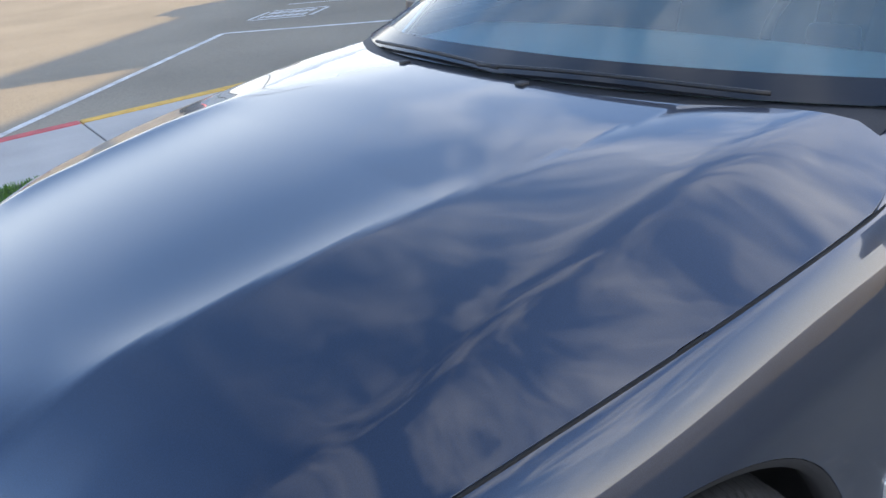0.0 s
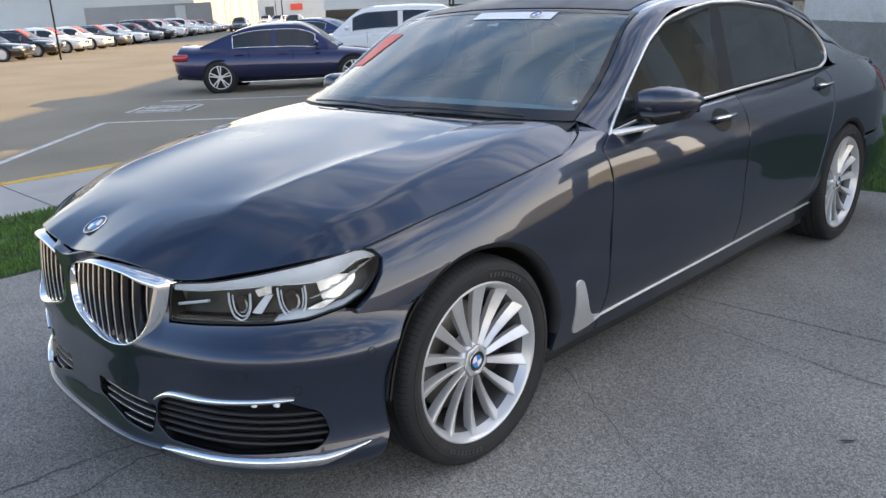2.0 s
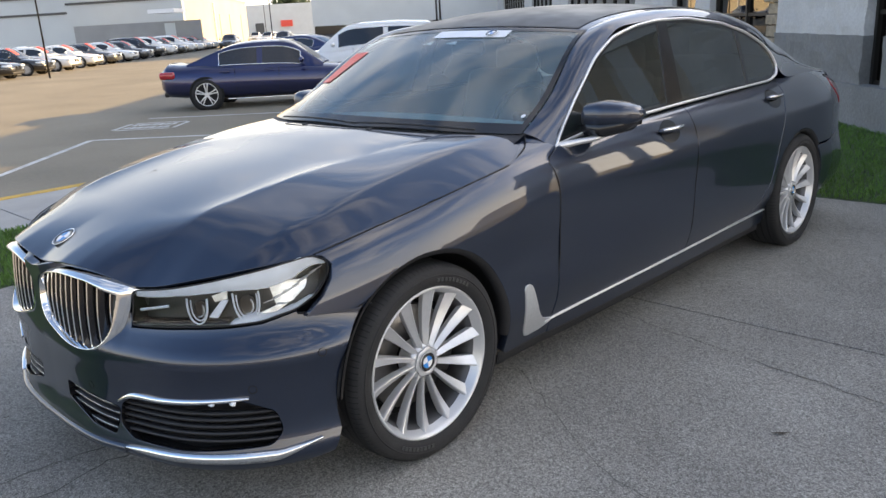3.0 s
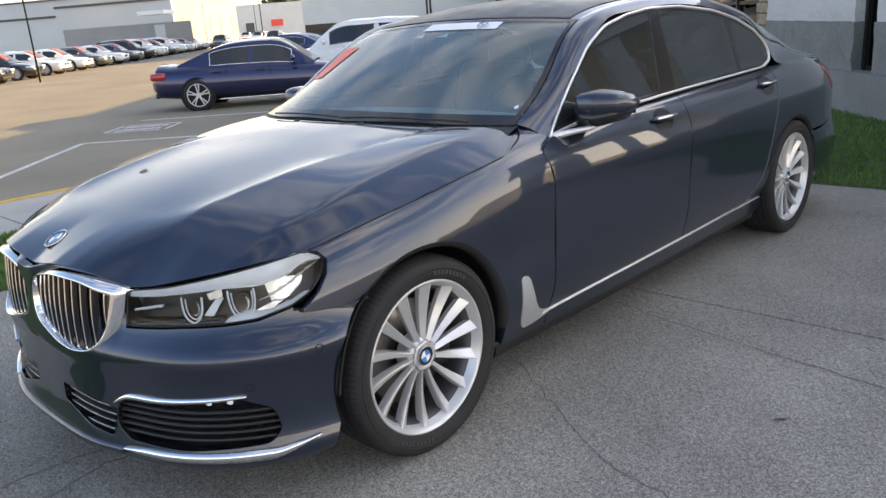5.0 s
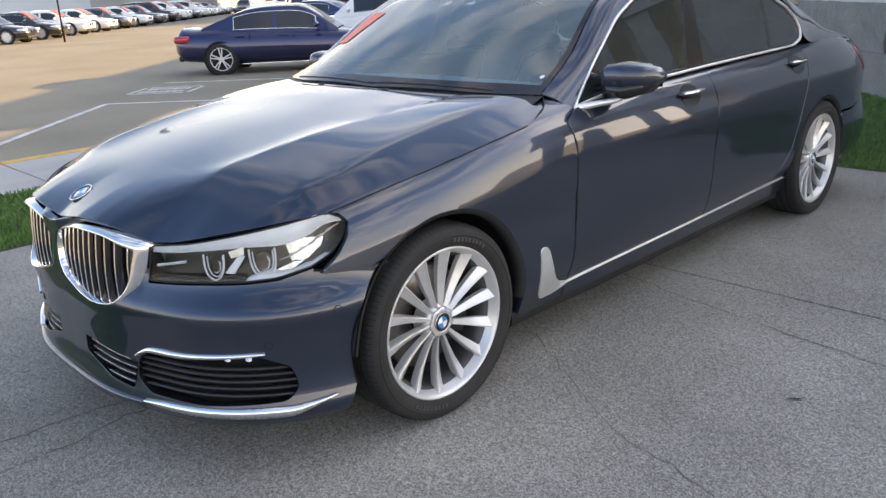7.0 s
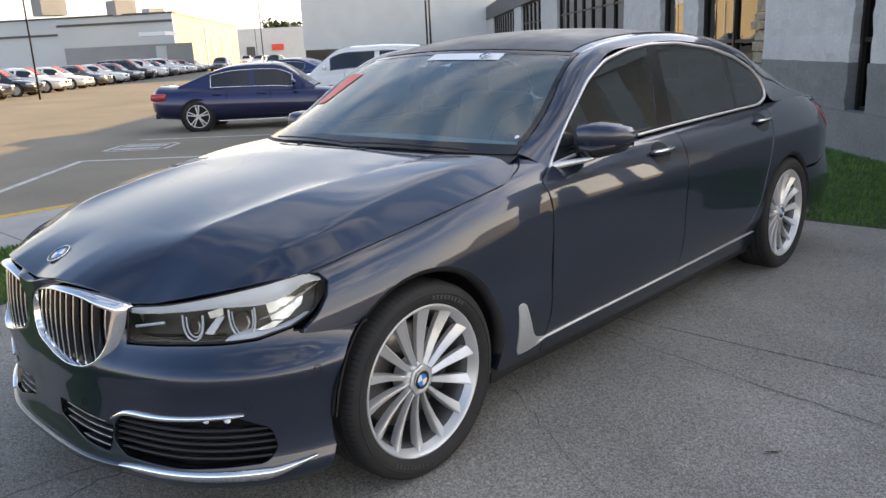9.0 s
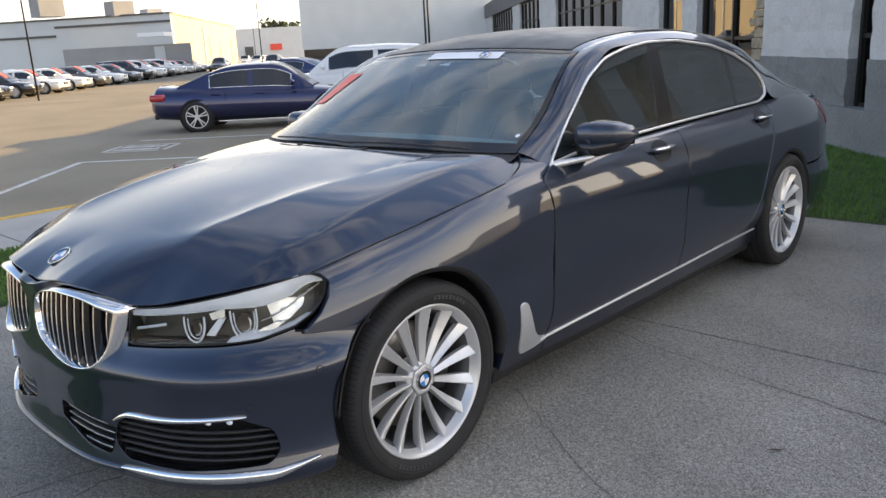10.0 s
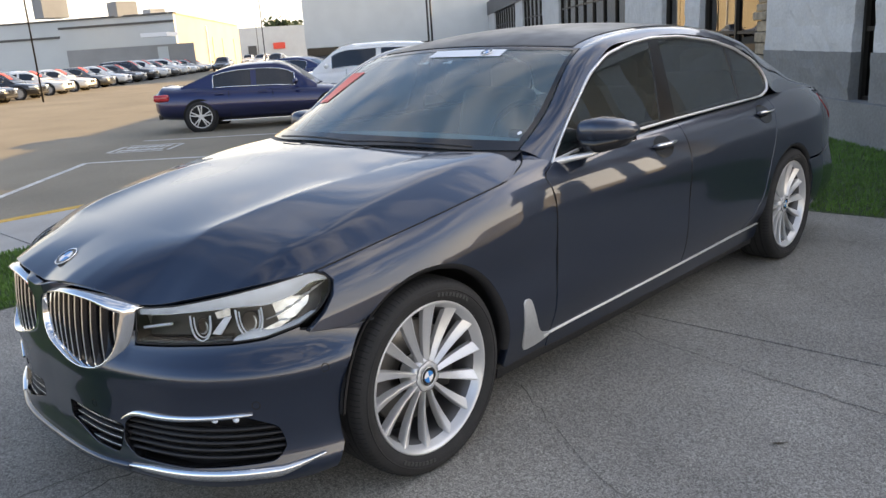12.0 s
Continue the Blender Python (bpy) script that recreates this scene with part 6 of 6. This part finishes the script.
tube("steering_wheel", [(0.37 + 0.185 * math.cos(a), 1.30 + 0.07 * math.sin(a), 0.99 + 0.165 * math.sin(a)) for a in np.linspace(0, 2 * math.pi, 36, endpoint=False)], 0.015, BLACK, saloon, "black steering wheel", sides=8, closed=True)
part("wheel_boss", cube(0.30, 0.44, 1.28, 1.32, 0.93, 1.03, 0.02), BLACK, saloon)
for x in (-0.37, 0.37):
    for y, back in ((1.65, 1.98), (2.75, 3.05)):
        seat = new("seat")
        seat.parent = saloon
        part("cushion", cube(x - 0.26, x + 0.26, y - 0.30, y + 0.28, 0.42, 0.62, 0.06), LEATHER, seat)
        bm = cube(x - 0.26, x + 0.26, -0.08, 0.08, 0.0, 0.68, 0.06)
        bmesh.ops.rotate(bm, verts=bm.verts, cent=(x, 0, 0), matrix=Matrix.Rotation(radians(-16), 3, "X"))
        bmesh.ops.translate(bm, verts=bm.verts, vec=(0, y + 0.22, 0.52))
        part("backrest", bm, LEATHER, seat)
        part("headrest", cube(x - 0.14, x + 0.14, back + 0.12, back + 0.24, 1.13, 1.32, 0.05), LEATHER, seat)
for sg in (1, -1):
    ys = np.linspace(0.86, 3.02, 24)
    top = 1.022 + 0.022 * (ys - 0.86)
    rows = [np.stack([np.full(24, sg * 0.872), ys, top], 1), np.stack([np.full(24, sg * 0.845), ys, top + 0.004], 1), np.stack([np.full(24, sg * 0.825), ys, top - 0.03], 1), np.stack([np.full(24, sg * 0.80), ys, np.full(24, 0.70)], 1), np.stack([np.full(24, sg * 0.81), ys, np.full(24, 0.40)], 1)]
    loft("door_card", rows, BLACK, saloon, "dark inner door trim", flip=sg > 0)
part("rear_view_mirror", cube(-0.11, 0.11, 1.30, 1.33, 1.30, 1.37, 0.02), BLACK, saloon)
part("sensor_housing", cube(-0.09, 0.09, 1.22, 1.36, 1.375, 1.41, 0.015), BLACK, saloon)
part("floor_pan", cube(-0.78, 0.78, 0.6, 3.3, 0.34, 0.40), DARK, saloon, "", False)
loft("headliner", [roof_row(t) - (0, 0, 0.03) for t in np.linspace(3.05, 8.0, 12)], LEATHER, saloon, "pale headliner")

# ---- the other cars ----
PAINTS = {
    "blue": car_paint("deep_blue_lacquer", (0.008, 0.014, 0.075)),
    "white": material("white_lacquer", (0.78, 0.78, 0.77), rough=0.25, coat=1.0, vary=0.02),
    "black": material("black_lacquer", (0.012, 0.012, 0.014), rough=0.25, coat=1.0),
    "grey": car_paint("grey_lacquer", (0.12, 0.125, 0.13)),
    "silver": car_paint("silver_lacquer", (0.42, 0.43, 0.44)),
}
TAILRED = material("red_lamp_lens", (0.40, 0.02, 0.03), rough=0.12, coat=0.8)
CABIN_GLASS = material("dark_car_glass", (0.012, 0.013, 0.015), rough=0.03, spec=0.8)


def make_car(color, label, at, length=4.7, height=1.45, width=1.82, wheelbase=2.8, detail=True, sticker=False, spokes=5):
    """A saloon or tall estate, front towards +x of its own frame, rear axle at the origin, ground at z = 0."""
    car = thing("car", label, "car", "parked cars on the lot", at)
    paint = PAINTS[color]
    hw = width / 2
    rear, front = -(length - wheelbase) * 0.53, wheelbase + (length - wheelbase) * 0.47
    L = front - rear
    # stations from the tail to the nose: share of the length, half width, belt height, underside
    k = height / 1.45
    st = [(0.0, 0.80, 0.90, 0.40), (0.012, 0.87, 0.985, 0.32), (0.05, 0.94, 1.015, 0.26), (0.14, 0.985, 1.01, 0.21), (0.30, 1.0, 0.985, 0.18), (0.50, 1.0, 0.955, 0.17), (0.66, 0.995, 0.905, 0.17), (0.76, 0.985, 0.87, 0.18), (0.88, 0.955, 0.80, 0.19), (0.955, 0.88, 0.73, 0.20), (0.985, 0.78, 0.66, 0.22), (1.0, 0.66, 0.58, 0.27)]
    q = np.linspace(0, 1, 36)
    cols = [nat([s[0] for s in st], [s[i] for s in st])(q) for i in (1, 2, 3)]
    rows = []
    for t, w, top, low in zip(q, *cols):
        w, top = w * hw, top * k
        ring = []
        for a in np.linspace(0, 2 * math.pi, 28, endpoint=False):
            c, s = math.cos(a), math.sin(a)
            c, s = np.sign(c) * abs(c) ** 0.45, np.sign(s) * abs(s) ** (0.56 if s > 0 else 0.5)
            z = (top + low) / 2 + (top - low) / 2 * s
            tuck = 1 - 0.10 * max(0, (0.35 - z) / 0.2) - 0.08 * max(0, (z - 0.75 * k)) / (0.25 * k)
            ring.append((rear + L * t, w * c * tuck, z))
        rows.append(ring)
    body = loft("body", rows, paint, car, "", closed=True, caps=True, flip=True)
    # glasshouse
    gh = [(0.12, 0.66, 0.98, 1.005), (0.22, 0.62, 0.98, 1.20), (0.32, 0.575, 0.97, 1.375), (0.45, 0.575, 0.95, 1.44), (0.54, 0.575, 0.94, 1.435), (0.60, 0.59, 0.93, 1.38), (0.68, 0.64, 0.915, 1.13), (0.745, 0.70, 0.885, 0.895)]
    if height > 1.55:
        gh = [(0.03, 0.64, 0.95, 1.0), (0.07, 0.60, 0.955, 1.28), (0.14, 0.58, 0.96, 1.41), (0.30, 0.575, 0.955, 1.45), (0.48, 0.575, 0.945, 1.445), (0.58, 0.585, 0.93, 1.40), (0.68, 0.64, 0.915, 1.13), (0.745, 0.70, 0.885, 0.895)]
    t = np.linspace(gh[0][0], gh[-1][0], 26)
    gw, gl, gt = (nat([g[0] for g in gh], [g[i] for g in gh])(t) for i in (1, 2, 3))

    def shell(grow, lo_share):
        out = []
        for u, w, low, top in zip(t, gw, gl, gt):
            low, top, w = low * k - 0.11, top * k, w / 0.91 * hw
            h = max(top - low, 0.012)
            wb = np.interp(u, [0.16, 0.4, 0.75], [0.80, 0.90, 0.86]) * hw
            ring = []
            for v in np.linspace(-1, 1, 25):
                s = abs(v)
                if s > 0.5:
                    f = (1 - s) / 0.5
                    y = wb + (w - wb) * f
                    z = low + h * 0.90 * f
                else:
                    y = w * s / 0.5
                    z = low + h * (0.90 + 0.10 * (1 - (s / 0.5) ** 2.2))
                ring.append((rear + L * u, math.copysign(y + grow, v), z + grow))
            out.append(ring)
        return out

    rings, big = shell(0.0, 0), shell(0.005, 0)
    loft("greenhouse", rings, paint, car, "painted roof and pillars", flip=True)
    tall_car = height > 1.55
    loft("windshield", [r[7:18] for r in big[17:25]], CABIN_GLASS, car, "dark windshield", flip=True)
    loft("rear_window", [r[8:17] for r in (big[0:4] if tall_car else big[1:7])], CABIN_GLASS, car, "dark rear window", flip=True)
    for side, sl in ((-1, slice(1, 6)), (1, slice(19, 24))):
        a0, a1 = (3, 22) if tall_car else (6, 22)
        cut = a0 + (a1 - a0) // 2
        for lo_i, hi_i, nm in ((a0, cut, "rear_side_window"), (cut, a1, "front_side_window")):
            loft(nm, [r[sl] for r in big[lo_i:hi_i]], CABIN_GLASS, car, "dark side window", flip=True)
        edge_low = [np.array(r[1 if side < 0 else 23]) + (0, 0.003 * side, 0.002) for r in big[a0:a1]]
        edge_top = [np.array(r[5 if side < 0 else 19]) + (0, 0.004 * side, 0.003) for r in big[a0:a1]]
        tube("window_trim", edge_low + edge_top[::-1], 0.012 if detail else 0.008, CHROME, car, "bright window line", sides=5, closed=True)
    for side in (-1, 1):
        bm = bmesh.new()
        mx = rear + L * 0.655
        bmesh.ops.create_icosphere(bm, subdivisions=2, radius=1.0, matrix=Matrix.Translation((mx, side * (hw * 0.95 + 0.10), 0.98 * k)) @ Matrix.Diagonal((0.06, 0.11, 0.07, 1)))
        part("door_mirror", bm, paint, car)
        for x in (0.30, 0.50):
            part("door_handle", cube(rear + L * x - 0.1, rear + L * x + 0.1, side * (hw - 0.004) - 0.012, side * (hw - 0.004) + 0.012, 0.80 * k, 0.825 * k, 0.006), paint if color != "blue" else paint, car)
        for x in (0.345, 0.545):
            part("door_gap", cube(rear + L * x - 0.004, rear + L * x + 0.004, side * hw * 0.985 - 0.008, side * hw * 0.985 + 0.008, 0.30, 0.88 * k), DARK, car)
        part("sill_trim", cube(0.45, wheelbase - 0.45, side * (hw - 0.035) - 0.012, side * (hw - 0.035) + 0.012, 0.205, 0.225, 0.004), CHROME if detail else BLACK, car)
        bm = cube(rear - 0.005, rear + 0.34, side * hw * 0.80 - hw * 0.17, side * hw * 0.80 + hw * 0.155, 0.70 * k, 0.86 * k, 0.05)
        part("tail_lamp", bm, TAILRED, car, "red tail lamp")
        bm = cube(front - 0.42, front - 0.045, side * hw * 0.72 - hw * 0.19, side * hw * 0.72 + hw * 0.20, 0.575 * k, 0.68 * k, 0.045)
        part("headlamp", bm, LAMP_BRIGHT, car, "pale headlamp")
        g = cube(front - 0.06, front + 0.012, side * 0.17 - 0.14, side * 0.17 + 0.14, 0.47 * k, 0.63 * k, 0.03)
        part("grille", g, GLOSS_BLACK, car, "black grille")
    part("lower_intake", cube(front - 0.12, front + 0.006, -0.62, 0.62, 0.24, 0.36, 0.03), BLACK, car)
    part("rear_bumper_insert", cube(rear - 0.004, rear + 0.1, -0.66, 0.66, 0.30, 0.42, 0.03), BLACK, car)
    if sticker:
        st_rows = [np.array(r[8:12]) + (0, 0, 0.012) for r in big[18:24]]
        loft("sale_sticker", st_rows, RED_STICKER, car, "red sticker on the windshield", flip=True)
    for x in (0.0, wheelbase):
        for side in (-1, 1):
            w = new("wheel")
            w.parent = car
            w.matrix_local = Matrix.Translation((x, side * (hw - 0.10), 0.335)) @ Matrix.Rotation(radians(90 * side), 4, "Z")
            # flat dark disc stands for the shaded arch opening
            lathe("arch", [(0.094, 0.0005), (0.094, 0.385)], DARK, w, "dark disc painted as the shaded arch opening", steps=28)
            lathe("tyre", [(-0.10, 0.24), (-0.1, 0.32), (0.0, 0.335), (0.085, 0.335), (0.108, 0.315), (0.112, 0.27), (0.106, 0.245)], RUBBER, w, steps=32)
            lathe("rim", [(0.06, 0.20), (0.100, 0.235), (0.109, 0.245), (0.107, 0.252)], ALLOY, w, steps=32)
            lathe("hub", [(0.115, 0.0005), (0.115, 0.03), (0.105, 0.055), (0.09, 0.06)], ALLOY, w, steps=16)
            # dark disc paints the shade between the spokes
            lathe("shade_disc", [(0.096, 0.0005), (0.098, 0.24)], DARK, w, steps=24)
            if detail:
                for j in range(spokes):
                    for off in (-0.16, 0.16):
                        bm = cube(0.098, 0.114, -0.013, 0.013, 0.03, 0.245, 0.003)
                        bmesh.ops.rotate(bm, verts=bm.verts, cent=(0, 0, 0), matrix=Matrix.Rotation(2 * math.pi * j / spokes + off, 3, "X"))
                        part("spoke", bm, ALLOY, w)
            else:
                lathe("spokes", [(0.104, 0.04), (0.110, 0.15), (0.104, 0.21)], ALLOY, w, steps=18)
    return car


def heading(x, y, deg):
    return Matrix.Translation((x, y, LOT_Z)) @ Matrix.Rotation(radians(deg), 4, "Z")


make_car("blue", "deep blue sedan with chrome window line parked on the lot", heading(-13.36 - 0.55, 7.2 + 0.58, 47), length=4.80, height=1.44, wheelbase=2.92, width=1.84)
ray = lambda x, y, d: (2.72 + x * d, -1.74 + y * d)
suv = make_car("white", "white sport utility parked behind the blue sedan", heading(*ray(-0.722, 0.692, 22.5), 222), length=4.75, height=1.72, width=1.92, wheelbase=2.85)
make_car("blue", "dark blue car parked beyond the white one", heading(*ray(-0.79, 0.613, 33.0), 200), length=4.5, height=1.40, detail=False)
ROW = (-39.3, 11.7, 138.5, 3.8)
row_colors = ["black", "black", "white", "white", "grey", "white", "grey", "black", "white", "grey", "white", "white", "silver", "white"]
names = {"black": "black", "white": "white", "grey": "dark grey", "silver": "silver"}
for k, col in enumerate(row_colors):
    x, y = ROW[0] + ROW[3] * k * math.cos(radians(ROW[2])), ROW[1] + ROW[3] * k * math.sin(radians(ROW[2]))
    hd = 47
    tall = 1.66 if k in (7, 8, 10) else 1.45
    make_car(col, names[col] + (" sport utility" if tall > 1.5 else " sedan") + " with a red windshield sticker in a long row", heading(x - 3.6 * math.cos(radians(hd)), y - 3.6 * math.sin(radians(hd)), hd), detail=False, sticker=True, height=tall)
for k, col in enumerate(["white", "white", "black", "white", "silver", "white", "grey", "white"]):
    kk2 = k * 1.0 - 0.4
    x, y = ROW[0] + ROW[3] * kk2 * math.cos(radians(ROW[2])), ROW[1] + ROW[3] * kk2 * math.sin(radians(ROW[2]))
    make_car(col, names[col] + " sedan in the row behind", heading(x - 11.5 * math.cos(radians(47)), y - 11.5 * math.sin(radians(47)), 47), detail=False)
for d, (rx, ry), col, hd in ((92, (-0.855, 0.518), "grey", 320), (125, (-0.84, 0.543), "white", 320), (105, (-0.828, 0.56), "white", 300), (95, (-0.82, 0.573), "black", 310), (70, (-0.79, 0.613), "black", 150), (60, (-0.772, 0.635), "grey", 140)):
    make_car(col, names[col] + " car parked far across the lot", heading(*ray(rx, ry, d), hd), detail=False)

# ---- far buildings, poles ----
# shaded and sunlit sides of the warehouse get bluish and cream colours
SHADE_WALL = material("shade_tinted_wall", (0.56, 0.60, 0.62), rough=0.9, vary=0.05, scale=0.2)
SUN_WALL = material("sun_tinted_wall", (0.46, 0.42, 0.34), rough=0.9, vary=0.06, scale=0.2)
TRIM_DARK = material("dark_trim", (0.10, 0.10, 0.10), rough=0.7)
FENCE = material("grey_block_fence", (0.31, 0.315, 0.32), rough=0.9, vary=0.1, scale=0.4)


def wall_frame(p0, p1):
    """x runs from p0 to p1 along the ground, y out towards the camera's side."""
    d = Vector((p1[0] - p0[0], p1[1] - p0[1], 0))
    n = d.length
    d.normalize()
    return Matrix(((d.x, d.y, 0, p0[0]), (d.y, -d.x, 0, p0[1]), (0, 0, 1, LOT_Z), (0, 0, 0, 1))), n


A, B, C = ray(-0.972, 0.235, 114), ray(-0.881, 0.473, 96), ray(-0.845, 0.535, 150)
far = thing("warehouse", "long flat-roofed pale warehouse beyond the parked cars", "building")
fm, fl = wall_frame(A, B)
left = new("front_wall")
left.parent, left.matrix_local = far, fm
part("wall", cube(0, fl, -0.5, 0.0, 0, 6.45), SHADE_WALL, left, "", False)
part("parapet", cube(0, fl + 0.1, -0.6, 0.12, 6.45, 6.65), TRIM_DARK, left, "", False)
part("band", cube(0, fl * 0.56, 0, 0.12, 4.6, 4.85), TRIM_DARK, left, "dark band", False)
part("band", cube(fl * 0.56, fl, 0, 0.12, 5.55, 5.8), TRIM_DARK, left, "dark band", False)
part("roller_door", cube(0.5, fl * 0.13, 0, 0.06, 0, 4.4), material("pale_blue_shutter", (0.38, 0.46, 0.52), rough=0.6, vary=0.05), left, "pale blue roller door", False)
fm, fl = wall_frame(B, C)
right = new("end_wall")
right.parent, right.matrix_local = far, fm
part("wall", cube(0.2, fl, -0.5, 0.0, 0, 6.45), SUN_WALL, right, "end wall with warm sunlight in its colour", False)
part("parapet", cube(0, fl, -0.6, 0.12, 6.45, 6.65), SUN_WALL, right, "", False)
for x in (0.45, 0.62, 0.85):
    part("roller_door", cube(fl * x, fl * x + 5.5, 0, 0.08, 0, 4.2), material("tan_shutter", (0.45, 0.40, 0.32), rough=0.7, vary=0.08), right, "", False)
part("downpipe", cube(fl * 0.36, fl * 0.36 + 0.25, 0, 0.25, 0, 5.6), WHITE_PLASTIC, right, "", False)
roof_pts = [np.array((*A, 6.3 + LOT_Z)), np.array((*B, 6.3 + LOT_Z)), np.array((*C, 6.3 + LOT_Z)), np.array((A[0] - 45, A[1] + 60, 6.3 + LOT_Z))]
link_mesh("roof", roof_pts, [[0, 1, 2, 3]], SHADE_WALL, far, "", False)
for rx, ry, d, w, h in ((-0.934, 0.357, 96, 2.6, 3.2), (-0.905, 0.425, 100, 2.4, 1.4), (-0.89, 0.455, 110, 2.0, 1.0)):
    x, y = ray(rx, ry, d)
    part("roof_unit", cube(x - w / 2, x + w / 2, y - w / 2, y + w / 2, 6.35, 6.6 + h), FENCE, far, "grey rooftop unit", False)
fence = thing("fence_wall", "grey block wall with a white canopy behind the row", "wall")
p0, p1 = ray(-0.931, 0.365, 96), ray(-0.872, 0.489, 90)
fm, fl = wall_frame(p0, p1)
fence.matrix_world = fm
part("wall", cube(0, fl, -0.2, 0, 0, 3.1), FENCE, fence, "", False)
part("canopy", cube(fl * 0.68, fl * 0.88, -0.5, 2.5, 3.9, 4.3), WHITE_PLASTIC, fence, "white canopy", False)
part("gate", cube(fl * 0.72, fl * 0.80, 0.02, 0.1, 0.2, 2.9), SHADE_WALL, fence, "pale gate", False)
back = thing("far_building", "low pale building with orange signs in the distance", "building")
p0, p1 = ray(-0.856, 0.517, 190), ray(-0.80, 0.60, 190)
fm, fl = wall_frame(p0, p1)
back.matrix_world = fm
part("wall", cube(0, fl, -0.5, 0, 0, 7.2), STUCCO, back, "", False)
part("sign", cube(fl * 0.60, fl * 0.74, 0, 0.3, 2.2, 3.6), RED_STICKER, back, "orange-red sign panel", False)
part("doorway", cube(fl * 0.30, fl * 0.40, 0, 0.2, 0.2, 3.2), TRIM_DARK, back, "", False)
for (rx, ry), d, h, lean in (((-0.9425, 0.3342), 42, 9.5, 0), ((-0.8296, 0.5584), 70, 12.0, 0), ((-0.8335, 0.5525), 110, 9.0, 0)):
    x, y = ray(rx, ry, d)
    pole = thing("light_pole", "thin dark lamp pole on the lot", "pole", "lot light poles")
    tube("mast", [(x, y, LOT_Z), (x, y, h)], [0.045, 0.03], FRAME, pole, sides=8, up=(1, 0, 0))
    tube("arm", [(x - 1.0, y - 0.8, h), (x + 1.0, y + 0.8, h)], 0.05, FRAME, pole, sides=6)
    part("lamp_head", cube(x - 1.3, x - 0.8, y - 1.1, y - 0.6, h - 0.08, h + 0.08, 0.02), FRAME, pole)
    part("lamp_head", cube(x + 0.8, x + 1.3, y + 0.6, y + 1.1, h - 0.08, h + 0.08, 0.02), FRAME, pole)
for (rx, ry), h in (((-0.7015, 0.7125), 3.6), ((-0.6985, 0.7155), 4.4)):
    x, y = ray(rx, ry, 40)
    pole = thing("bollard_pole", "thin black post before the pale wing", "post", "black posts")
    tube("post", [(x, y, LOT_Z), (x, y, h)], 0.05, FRAME, pole, sides=8, up=(1, 0, 0))
tree = thing("tree", "dark leafy tree top behind the far building", "tree")
x, y = ray(-0.815, 0.579, 230)
tube("trunk", [(x, y, LOT_Z), (x + 0.2, y, 4), (x - 0.3, y + 0.2, 8.0)], [0.5, 0.35, 0.12], material("bark", (0.07, 0.055, 0.04), rough=0.9, vary=0.2), tree, sides=8, up=(1, 0, 0))
rng2 = np.random.default_rng(8)
cl = rng2.normal(0, 1, (60, 3)) * (2.2, 2.2, 0.7) + (x, y, 7.7)
V, F = [], []
for c in cl:
    for _ in range(22):
        p = c + rng2.normal(0, 0.5, 3)
        u, w = rng2.normal(0, 0.3, 3), rng2.normal(0, 0.3, 3)
        b = len(V)
        V += [p - u, p + w, p + u, p - w]
        F.append([b, b + 1, b + 2, b + 3])
link_mesh("crown", V, F, material("tree_leaves", (0.05, 0.075, 0.03), rough=0.7, vary=0.3), tree, "", False)
